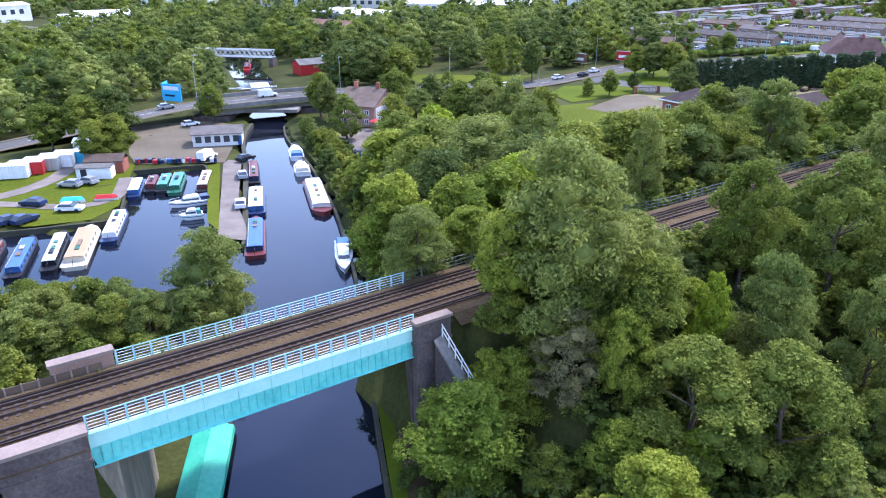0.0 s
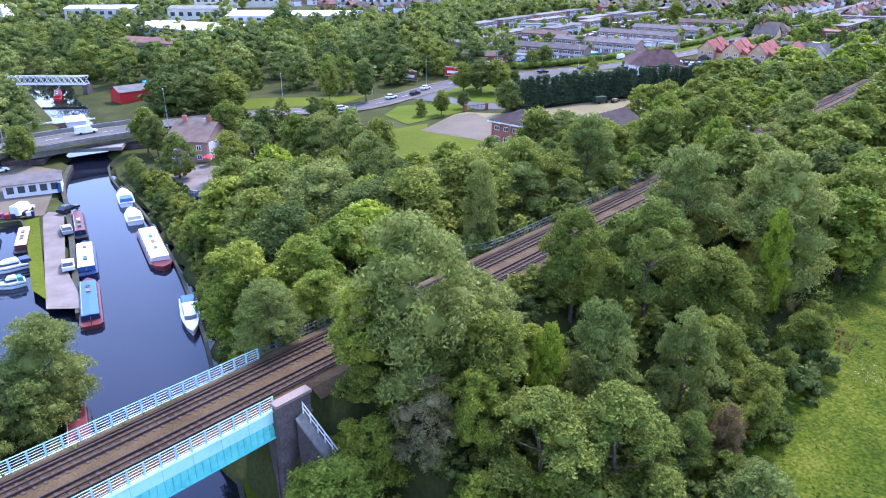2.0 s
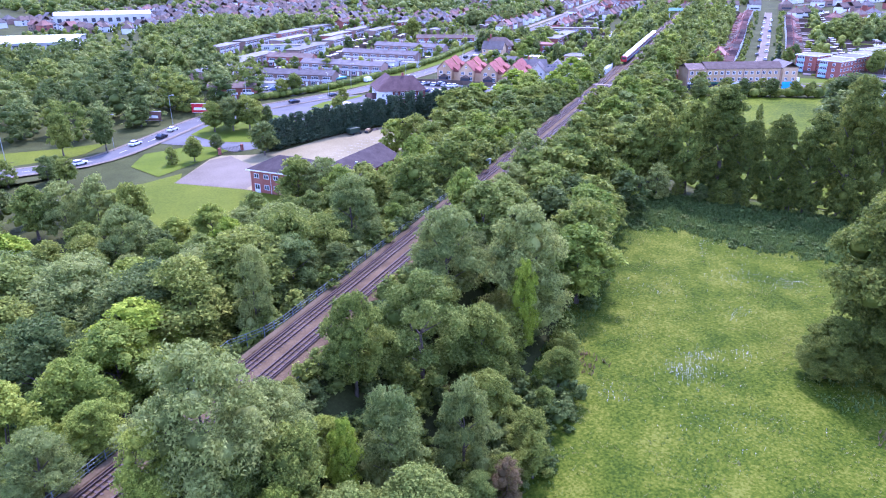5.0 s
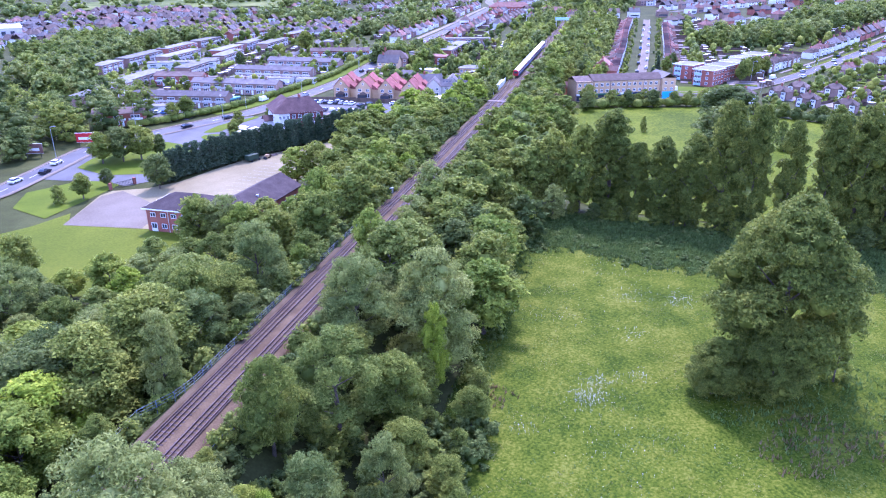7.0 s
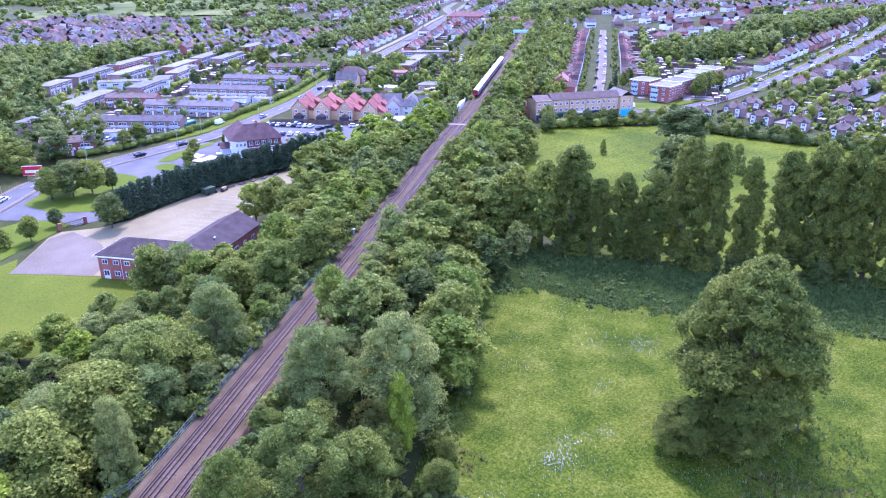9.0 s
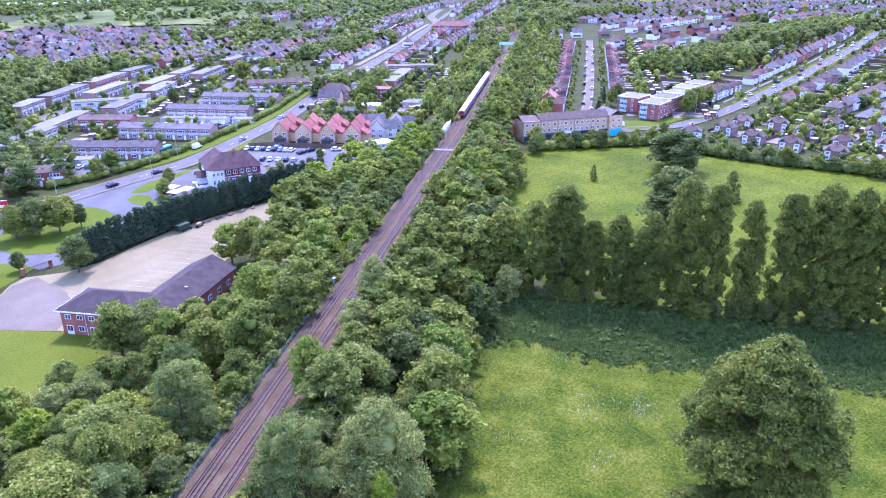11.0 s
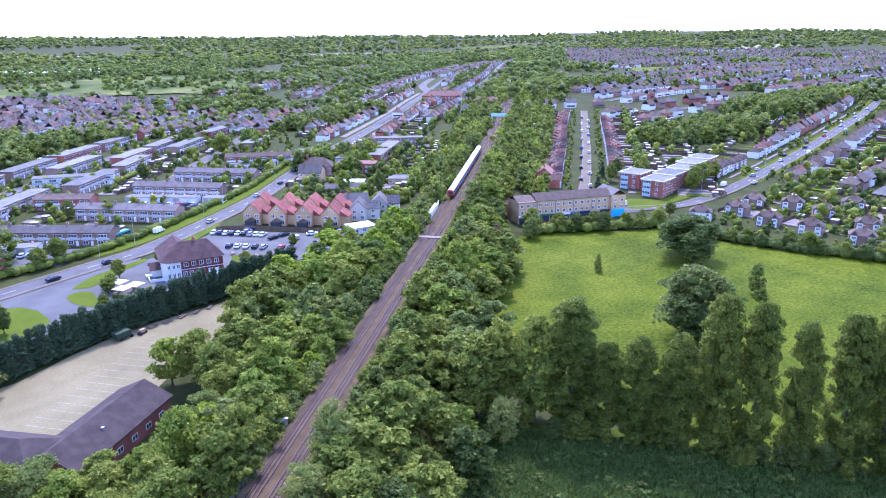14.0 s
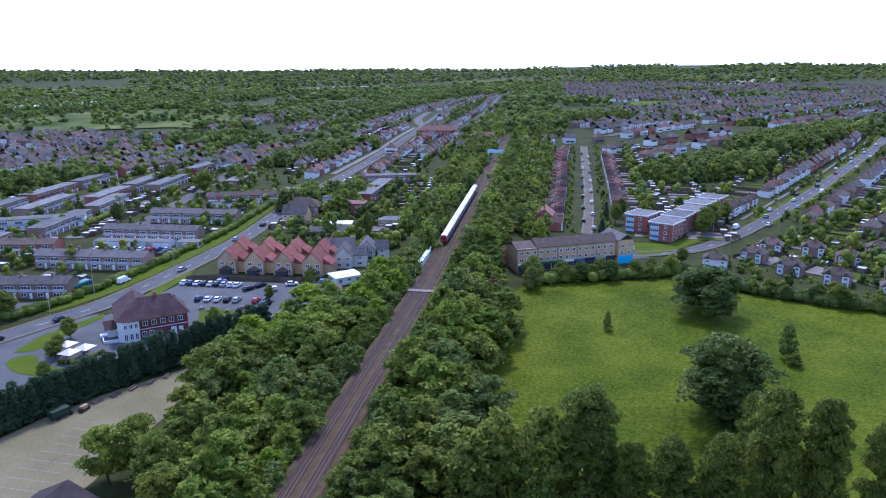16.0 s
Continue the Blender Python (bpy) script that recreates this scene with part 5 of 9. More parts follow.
# meadows
drape("meadow", [(7.5, -4), (4.0, 24), (18, 31), (31, 44), (45, 56), (58, 64), (72, 74), (104, 97), (118, 108), (134, 103), (148, 84), (160, 62), (176, 30), (190, -20), (100, -60), (40, -40)], GRASS, "rough green meadow with yellowing grass and white flowers", "meadow", 0.17)
drape("meadow", [(140, 100), (150, 84), (160, 62), (176, 28), (260, 40), (300, 78), (284, 100), (279, 128), (284, 148), (268, 158), (240, 184), (218, 176), (192, 158), (166, 140), (147, 126)], PASTURE, "bright green upper meadow ringed by trees", "meadow", 0.17)
flower_rng = random.Random(3)
flowers = Shape()
for cx, cy, rx, k in ((72, 50.5, 3.2, 60), (77, 52, 2.5, 30), (93, 57, 2.5, 16), (110, 59, 4.0, 45), (105, 66, 4, 30), (118, 52, 5, 30), (82, 49, 2, 14), (60, 52, 2, 8), (88, 72, 9, 24), (115, 75, 9, 30), (66, 40, 8, 24)):
    for _ in range(k * 3):
        x, y = flower_rng.gauss(cx, rx * 0.6), flower_rng.gauss(cy, rx * 0.5)
        r, z = flower_rng.uniform(0.03, 0.055), base(x, y) + flower_rng.uniform(0.4, 0.7)
        flowers.add([(x - r, y - r, z), (x + r, y - r * 0.6, z + 0.03), (x + r * 0.7, y + r, z), (x - r, y + r * 0.8, z + 0.04)], [(0, 1, 2, 3)])
        flowers.add([(x - 0.015, y, z - 0.7), (x + 0.015, y, z - 0.7), (x, y, z)], [(0, 1, 2)])
solid("white_flowers", flowers, PANEL, "patches of white wild flowers in the meadow", "flowers", "stuff")


def tufts(name, inside, x0, x1, y0, y1, count, seed, material, label, hmin=0.25, hmax=0.7, spread=0.35, level=None):
    """Grass and weed clumps: blades in small fans."""
    rng = np.random.default_rng(seed)
    pts = rng.uniform((x0, y0), (x1, y1), (count * 4, 2))
    keep = np.array([inside(x, y) for x, y in pts])
    pts = pts[keep][:count]
    k = len(pts)
    z = level(along(pts[:, 0], pts[:, 1])) - 0.12 if level else ground_level(pts[:, 0], pts[:, 1])
    vs, fs = [], []
    for b in range(3):
        a = rng.uniform(0, 6.283, k)
        h = rng.uniform(hmin, hmax, k)
        dx, dy = np.cos(a), np.sin(a)
        w = spread * rng.uniform(0.5, 1.2, k)
        o = rng.normal(0, spread * 0.6, (k, 2))
        p0 = np.stack([pts[:, 0] + o[:, 0] - dy * w * 0.5, pts[:, 1] + o[:, 1] + dx * w * 0.5, z - 0.05], 1)
        p1 = np.stack([pts[:, 0] + o[:, 0] + dy * w * 0.5, pts[:, 1] + o[:, 1] - dx * w * 0.5, z - 0.05], 1)
        p2 = np.stack([pts[:, 0] + o[:, 0] + dx * w, pts[:, 1] + o[:, 1] + dy * w, z + h], 1)
        i0 = np.arange(k) * 3 + b * 3 * k
        vs.append(np.stack([p0, p1, p2], 1).reshape(-1, 3))
        fs.append(np.stack([i0, i0 + 1, i0 + 2], 1))
    ob = new(name, fast_mesh(name, np.concatenate(vs), np.concatenate(fs), material))
    return tagged(ob, label, "grass", kind="stuff")


LEAF_GRASS = leaf("meadow_blades", (0.028, 0.054, 0.003), (0.064, 0.098, 0.004), (0.13, 0.158, 0.012), 0.0, (0.495, 0.495), 0.05)
LEAF_STRAW = leaf("seeding_grass", (0.12, 0.13, 0.035), (0.19, 0.19, 0.065), (0.27, 0.26, 0.11), 0.0, (0.5, 0.5), 0.05)
LEAF_WEED = leaf("nettle_leaves", (0.046, 0.078, 0.016), (0.084, 0.13, 0.026), (0.138, 0.19, 0.042), 0.0, (0.5, 0.5), 0.12)


def near_meadow(x, y):
    return aside(x, y) < -25 and canal_offset(x, y) > 30 and (x - 134) * 0.88 + (y - 103) * 0.47 < 0


def bramble_band(x, y):
    d = (x - 134) * 0.88 + (y - 103) * 0.47
    return -25 + 6 * noise.noise((x * 0.12, y * 0.12, 4)) - 7 * noise.noise((x * 0.9, y * 0.9, 1)) < d < -1 and aside(x, y) < -22


def weedy(x, y):
    return near_meadow(x, y) and (math.hypot(x - 96, y - 30) < 14 + 7 * noise.noise((x * 0.3, y * 0.3, 2)) or -30 < aside(x, y) < -24.5)


tufts("meadow_grass", near_meadow, 20, 175, -20, 115, 52000, 1, LEAF_GRASS, "tufted rough meadow grass", 0.1, 0.3, 0.3)
def tussocky(x, y):
    return near_meadow(x, y) and noise.noise((x * 0.09, y * 0.09, 11)) + 0.6 * noise.noise((x * 0.4, y * 0.4, 3)) > 0.12


tufts("meadow_tussocks", tussocky, 20, 175, -20, 115, 12000, 8, LEAF_WEED, "darker weedy tussocks in the meadow", 0.12, 0.34, 0.5)
tufts("dry_grass", lambda x, y: near_meadow(x, y) and noise.noise((x * 0.16, y * 0.16, 21)) + 0.5 * noise.noise((x * 0.7, y * 0.7, 5)) > 0.1, 20, 175, -20, 115, 6000, 18, LEAF_STRAW, "pale seeding grass heads in the meadow", 0.18, 0.4, 0.36)
tufts("brown_weeds", lambda x, y: math.hypot(x - 62, y - 59.5) < 3.2 or math.hypot((x - 85) * 0.6, y - 25) < 5 or math.hypot(x - 92, y - 17) < 4, 50, 110, 5, 70, 900, 19, LEAF_RUST, "brown dock and bracken patches in the meadow", 0.4, 1.1, 0.4)
tufts("bridge_weeds", lambda x, y: 3.3 < aside(x, y) < 4.0 and noise.noise((x * 0.5, y * 0.5, 2)) > 0.0, -30, 0, 36, 58, 160, 9, LEAF_WEED, "small weeds along the bridge railing", 0.1, 0.35, 0.2, rail_level)
tufts("nettle_bed", bramble_band, 100, 180, 20, 115, 24000, 2, LEAF_WEED, "nettle and bramble growth below the tree row", 0.3, 0.9, 0.6)
bramble_rng = random.Random(14)
BRAMBLE_V = [crown_arrays(760 + i, 12.0, 0.0, 9.0, 8, 170, 1.0, "dome", lobe=0.42, ragged=0.5, core=0.7, ball_mesh=SMALL_BALL, subs=3) for i in range(3)]
bramble_pts = [(x, y, bramble_rng.uniform(0.7, 1.7), bramble_rng.uniform(1.0, 1.7)) for x, y in scatter(bramble_band, 100, 195, 0, 115, 1.9, 15, 9000)]
for i, m_ in enumerate((LEAF_WEED, LEAF_DARK)):
    stuff_trees("bramble_clumps", bramble_pts[i::2], BRAMBLE_V, m_, "low dark bramble clumps below the tree row", 770 + i)
tufts("weed_patch", weedy, 20, 150, 0, 115, 7000, 3, LEAF_WEED, "dark weeds and tall grass at the meadow edges", 0.25, 0.8, 0.42)


# ---- vehicles and boats ----
def car_model(paint, word, long=4.2, high=1.45, van=False):
    c = thing("parked_van" if van else "parked_car", Matrix(), word, "van" if van else "car", "vehicles")
    L, W = long / 2, 0.88
    side = lambda y, k: [(-L, y, 0.35), (L, y, 0.35), (L, y * k, 0.75), (L * 0.5, y * k, 0.92), (-L * 0.98, y * k, 0.95)]
    part("body", Shape().loft([side(-W, 0.97), side(W, 0.97)]), paint, c)
    if van:
        cab = lambda y: [(-L * 0.98, y, 0.94), (L * 0.62, y, 0.9), (L * 0.36, y * 0.93, high + 0.45), (-L * 0.97, y * 0.93, high + 0.45)]
        part("cabin", Shape().loft([cab(-W * 0.95), cab(W * 0.95)]), paint, c)
        part("windscreen", Shape().add([(L * 0.63, -0.7, 1.0), (L * 0.63, 0.7, 1.0), (L * 0.43, 0.66, high + 0.3), (L * 0.43, -0.66, high + 0.3)], [(0, 1, 2, 3)]), WINDOW, c)
    else:
        cab = lambda y, k: [(-L * 0.86, y, 0.93), (L * 0.48, y, 0.9), (L * 0.12, y * k, high - 0.04), (-L * 0.62, y * k, high - 0.04)]
        part("cabin", Shape().loft([cab(-W * 0.9, 0.82), cab(W * 0.9, 0.82)]), WINDOW, c, "dark glazed cabin")
        roof = lambda y: [(-L * 0.64, y, high - 0.05), (L * 0.14, y, high - 0.05), (L * 0.05, y * 0.95, high), (-L * 0.56, y * 0.95, high)]
        part("roof", Shape().loft([roof(-W * 0.76), roof(W * 0.76)]), paint, c)
    tyre = Shape().disc((0, 0, 0), 0.32, 0.22).mesh("wheel", RUBBER)
    for x in (-L * 0.62, L * 0.62):
        for y in (-W + 0.06, W - 0.06):
            part("wheel", tyre, RUBBER, c, at=Matrix.Translation((x, y, 0.32)))
    return c


GARAGE = {}


def car(colour, x, y, angle, level=None, lift=0.16, van=False):
    key = (colour, van)
    m = Matrix.Translation((x, y, (level(x, y) if level else base(x, y)) + lift)) @ pose(0, 0, 0, 0, 0, angle)
    if key not in GARAGE:
        paint = dict(white=WHITE, black=BLACK, silver=SILVER, red=RED, blue=BLUE, navy=NAVY, grey=DARK, green=GREEN)[colour]
        GARAGE[key] = car_model(paint, "%s %s standing on the road surface" % (colour, "panel van" if van else "small car"), 5.2 if van else 4.2, 1.6 if van else 1.45, van)
        GARAGE[key].matrix_basis = m
        return GARAGE[key]
    return copy_thing(GARAGE[key], m)


def narrowboat(x0, y0, x1, y1, w, hullm, cabm, roofm, label, tarp=False):
    """From stern to bow."""
    a, b = Vector((x0, y0)), Vector((x1, y1))
    L = (b - a).length
    ang = math.degrees(math.atan2(b.y - a.y, b.x - a.x))
    e = thing("narrowboat", Matrix.Translation((x0, y0, 0)) @ pose(0, 0, 0, 0, 0, ang), label, "boat", "moored boats")
    h = w / 2
    plan = [(0, -h * 0.7), (0.5, -h), (L - 2.6, -h), (L - 0.9, -h * 0.6), (L, -0.08), (L, 0.08), (L - 0.9, h * 0.6), (L - 2.6, h), (0.5, h), (0, h * 0.7)]
    hull = Shape().prism([(x, y * 0.9) for x, y in plan], -0.4, 0.1)
    hull.loft([[(x, y * 0.9, 0.08) for x, y in plan], [(x, y, 0.62 + 0.25 * max(0, x - L + 3) / 3) for x, y in plan]])
    part("hull", hull, hullm, e)
    part("rubbing_strake", Shape().loft([[(x, y * 1.03, 0.5) for x, y in plan], [(x, y * 1.03, 0.58) for x, y in plan]]), hullm, e)
    c0, c1 = 1.7, L - 3.0
    cab = lambda x: [(x, -h * 0.86, 0.55), (x, h * 0.86, 0.55), (x, h * 0.74, 1.42), (x, 0, 1.5), (x, -h * 0.74, 1.42)]
    cabin = None if tarp else part("cabin", Shape().loft([cab(c0), cab(c1)]), cabm, e, "painted cabin sides")
    rf = lambda x: [(x, -h * 0.78, 1.42), (x, h * 0.78, 1.42), (x, h * 0.7, 1.49), (x, 0, 1.56), (x, -h * 0.7, 1.49)]
    if tarp:
        tf = lambda x: [(x, -h * 1.05, 0.62), (x, h * 1.05, 0.62), (x, h * 1.0, 1.1), (x, 0, 1.75), (x, -h * 1.0, 1.1)]
        part("tarpaulin", Shape().loft([tf(0.8), tf(L * 0.4), tf(L - 3.0)]), roofm, e, "taut sheet cover over a ridge pole")
    else:
        part("roof", Shape().loft([rf(c0 - 0.15), rf(c1 + 0.15)]), roofm, e, "cambered cabin roof")
    pane = Shape().box(0, 0.8, -0.02, 0.02, 0, 0.42).mesh("window", WINDOW)
    k = max(2, int((c1 - c0) / 2.0))
    for i in range(0 if tarp else k):
        for s in (-1, 1):
            part("window", pane, WINDOW, cabin, at=Matrix.Translation((c0 + 0.6 + i * (c1 - c0 - 1.0) / k, s * h * 0.815, 0.85)))
    if not tarp:
        rng = random.Random(int(x0 * 10))
        for i in range(3):
            x = rng.uniform(c0 + 1, c1 - 2)
            part("roof_box", Shape().box(x, x + rng.uniform(0.5, 1.5), -0.3, 0.25, 1.5, 1.5 + rng.uniform(0.15, 0.35)), rng.choice([WOOD, WHITE, DARK, GREEN]), e)
        part("roof_rail", Shape().tube((c0, h * 0.66, 1.58), (c1, h * 0.66, 1.58), 0.03, n=5), CREAM, e)
    part("tiller", Shape().tube((0.2, 0, 0.6), (0.5, 0, 1.3), 0.04).tube((0.5, 0, 1.3), (1.3, 0, 1.35), 0.03), RAIL, e)
    part("foredeck", Shape().prism([(L - 2.8, -h * 0.85), (L - 0.9, -h * 0.5), (L - 0.2, 0), (L - 0.9, h * 0.5), (L - 2.8, h * 0.85)], 0.55, 0.66), cabm, e)
    return e


def cruiser(x0, y0, x1, y1, w, trim, label):
    a, b = Vector((x0, y0)), Vector((x1, y1))
    L = (b - a).length
    ang = math.degrees(math.atan2(b.y - a.y, b.x - a.x))
    e = thing("cabin_cruiser", Matrix.Translation((x0, y0, 0)) @ pose(0, 0, 0, 0, 0, ang), label, "boat", "moored boats")
    h = w / 2
    ring = lambda k, z, r: [(0, -h * k, z), (L * 0.55, -h * k, z), (L * 0.85 + r, -h * 0.55 * k, z), (L + r, 0, z + 0.05), (L * 0.85 + r, h * 0.55 * k, z), (L * 0.55, h * k, z), (0, h * k, z)]
    part("hull", Shape().loft([ring(0.6, -0.3, -0.6), ring(0.9, 0.2, -0.25), ring(1.0, 0.95, 0)]), WHITE, e, "white glassfibre hull")
    part("stripe", Shape().loft([ring(0.97, 0.55, -0.08), ring(1.005, 0.68, -0.03)]), trim, e)
    cab = lambda z, k, x0_, x1_: [(x0_, -h * k, z), (x1_, -h * k * 0.8, z), (x1_ + 0.2, 0, z), (x1_, h * k * 0.8, z), (x0_, h * k, z)]
    part("cabin", Shape().loft([cab(0.95, 0.82, L * 0.25, L * 0.72), cab(1.5, 0.72, L * 0.27, L * 0.62), cab(1.75, 0.66, L * 0.3, L * 0.56)]), WHITE, e)
    part("windscreen", Shape().loft([cab(1.12, 0.8, L * 0.3, L * 0.695), cab(1.42, 0.745, L * 0.3, L * 0.645)]), WINDOW, e)
    part("canopy", Shape().loft([cab(0.95, 0.86, 0.2, L * 0.24), cab(1.6, 0.75, 0.4, L * 0.27)]), trim, e, "folded canvas cockpit cover")
    part("pulpit_rail", Shape().tube((L * 0.7, -h * 0.7, 1.4), (L * 0.98, 0, 1.5), 0.03).tube((L * 0.98, 0, 1.5), (L * 0.7, h * 0.7, 1.4), 0.03).tube((L * 0.98, 0, 0.95), (L * 0.98, 0, 1.5), 0.03), GALV, e)
    return e


narrowboat(-56.9, 83.9, -62.1, 98.9, 2.3, HULL, BLUE, BLUE, "bright blue narrowboat moored at the bank")
narrowboat(-53.3, 86.2, -58.3, 100.9, 2.2, HULL, BLACK, WHITE, "black narrowboat with a white roof at its mooring")
narrowboat(-50.5, 87.5, -55.3, 103.4, 3.4, CREAM, CREAM, TAN, "wide cream barge with a tan roof")
narrowboat(-49.8, 96.7, -53.7, 111.3, 2.5, NAVY, WHITE, WHITE, "white narrowboat with a dark hull")
narrowboat(-60.3, 82, -66, 97.5, 2.2, HULL, MAROON, WOOD, "brown narrowboat with a weathered wooden roof")
narrowboat(-54.8, 117.8, -58.0, 129.4, 2.4, NAVY, BLUE, WHITE, "blue narrowboat with a pale roof in the basin")
narrowboat(-53.0, 121.0, -55.6, 131.2, 2.2, HULL, MAROON, MAROON, "dull maroon narrowboat in the basin")
narrowboat(-50.9, 121.0, -53.5, 132.3, 2.4, HULL, GREEN, TEAL, "dark green narrowboat in the basin")
narrowboat(-48.4, 120.3, -51.4, 133.2, 2.4, GREEN, GREEN, TEAL, "teal-roofed green narrowboat in the basin")
narrowboat(-43.6, 121.0, -46.4, 134.5, 2.3, HULL, MAROON, CREAM, "cream-roofed narrowboat beside the grass strip")
cruiser(-40.6, 116.8, -46.8, 113.6, 2.6, NAVY, "white cabin cruiser lying across the basin")
cruiser(-39.5, 109.0, -43.0, 107.5, 2.0, TEAL, "small open boat at the basin edge")
narrowboat(-26.6, 91.4, -30.4, 107.4, 2.9, MAROON, NAVY, BLUE, "long dark blue and maroon boat on the canal")
narrowboat(-30.8, 109.0, -34.4, 124.0, 3.1, NAVY, BLUE, WHITE, "wide blue boat with a white roof on the canal")
narrowboat(-35.3, 126.1, -39.4, 141.5, 2.2, HULL, NAVY, MAROON, "dark narrowboat with flags on the canal")
narrowboat(-24.9, 127.9, -19.6, 109.2, 3.6, MAROON, WHITE, WHITE, "large white wide-beam boat with a maroon hull")
cruiser(-27.4, 132.5, -29.6, 141.0, 3.0, CREAM, "white motor cruiser by the towpath")
cruiser(-30.7, 144.0, -33.4, 154.5, 3.0, BLUE, "blue covered motor cruiser by the towpath")
cruiser(-14.8, 96.5, -13.2, 86.0, 2.5, BLUE, "white and blue cabin cruiser by the bushes")
cruiser(-8.4, 72.5, -7.6, 65.0, 2.3, BLUE, "small white and blue cruiser moored beside the bridge")
narrowboat(-17.0, 31.0, -20.8, 54.5, 3.4, HULL, BLACK, TARP_GREEN, "black barge under a bright green tarpaulin", tarp=True)
narrowboat(-21.6, 62.0, -24.6, 73.5, 2.6, HULL, DARK, MAROON, "dark boat with a maroon roof moored by the bridge")
narrowboat(-49.0, 66.0, -56.5, 77.0, 2.6, HULL, BLUE, SKYBLUE, "pale blue boat among the bushes")
mast = thing("boat_mast", Matrix.Translation((-23.6, 69.5, 1.4)), "slim yellow wooden mast", "mast")
part("pole", Shape().tube((0, 0, 0), (0, 0, 5.5), 0.05), TAN, mast)
narrowboat(-74, 270, -78, 288, 2.6, RED, RED, MAROON, "long red narrowboat beyond the road bridge")

for col, x, y, a in (("navy", -65.7, 103.6, 66), ("navy", -67.8, 103.4, 66), ("navy", -68.8, 111.8, 170), ("white", -61.2, 109.0, 5), ("silver", -67.7, 122.2, 175), ("silver", -65.5, 124.2, 160), ("white", -33.9, 111.4, 105), ("silver", -38.0, 128.2, 110), ("black", -40.5, 140.2, 60), ("navy", -71.5, 148.0, 150), ("white", -62.5, 172.5, 40), ("navy", -75, 141, 40)):
    car(col, x, y, a, lift=0.1)
car("white", -48.7, 141.3, 75, lift=0.1, van=True)


def at_ground(name, x, y, ang, label, category, lift=0.06, **k):
    return thing(name, Matrix.Translation((x, y, base(x, y) + lift)) @ pose(0, 0, 0, 0, 0, ang), label, category, **k)


def container(x, y, ang, paint, word, long=6.1):
    c = at_ground("shipping_container", x, y, ang, "%s shipping container on the grass" % word, "container", group="containers")
    sh = Shape()
    k = 20
    out = [(long * i / k, -1.2 - (0.05 if i % 2 else 0)) for i in range(k + 1)] + [(long * i / k, 1.2 + (0.05 if i % 2 else 0)) for i in range(k, -1, -1)]
    part("body", sh.prism(out, 0.1, 2.5), paint, c, "ribbed steel sides")
    part("roof", Shape().box(0, long, -1.22, 1.22, 2.5, 2.59), WHITE, c, "pale weathered roof")
    for y0 in (-1.15, 0.03):
        dd = part("door", Shape().box(long, long + 0.06, y0, y0 + 1.12, 0.15, 2.45), paint, c)
        part("lock_bar", Shape().tube((long + 0.08, y0 + 0.5, 0.2), (long + 0.08, y0 + 0.5, 2.4), 0.025), GALV, dd)


for i, (paint, word) in enumerate(((WHITE, "white"), (RED, "dull red"), (GALV, "grey"), (WHITE, "off-white"), (SKYBLUE, "bright blue"))):
    container(-84.6 + i * 1.6, 127.5 + i * 2.6, 12, paint, word)


def shed(x, y, ang, w, d, eave, ridge, wallm, roofm, label, doors=1):
    s = at_ground("shed", x, y, ang, label, "shed")
    part("wall", Shape().box(0, w, 0, d, 0, eave), wallm, s)
    rf = lambda xx: [(xx, -0.25, eave - 0.05), (xx, d / 2, ridge), (xx, d + 0.25, eave - 0.05), (xx, d + 0.25, eave + 0.08), (xx, d / 2, ridge + 0.14), (xx, -0.25, eave + 0.08)]
    part("roof", Shape().loft([rf(-0.2), rf(w + 0.2)]), roofm, s)
    for i in range(doors):
        part("door", Shape().box(0.8 + i * 2.4, 1.9 + i * 2.4, -0.04, 0, 0, 2.0), DARK, s)
    return s


shed(-68.6, 126.6, 8, 6.2, 2.8, 2.2, 2.6, WHITE, ROOF_FELT, "long white painted store shed")
shed(-68.8, 130.5, 8, 7.0, 4.0, 2.3, 3.3, BRICK_RED, ROOF_BROWN, "red brick shed with a brown roof")
shed(-78.2, 145.5, 12, 5.5, 3.5, 2.4, 3.0, WHITE, WHITE, "white frame marquee tent", 0)
office = at_ground("marina_office", -55.0, 151.5, 12, "long low white marina office with a grey roof", "building")
part("wall", Shape().box(0, 10.5, 0, 6.5, 0, 2.7), RENDER_WHITE, office)
part("roof", Shape().loft([[(x, -0.5, 2.6), (x, 3.2, 3.8), (x, 7.0, 2.6), (x, 7.0, 2.75), (x, 3.2, 3.95), (x, -0.5, 2.75)] for x in (-0.4, 10.9)]), ROOF_GREY, office)
for i in range(5):
    part("window", Shape().box(0.6 + i * 2.0, 1.9 + i * 2.0, -0.05, 0, 0.8, 2.2), WINDOW, office)
part("door", Shape().box(9.6, 10.4, -0.05, 0, 0, 2.1), BLUE, office)
clut = random.Random(8)
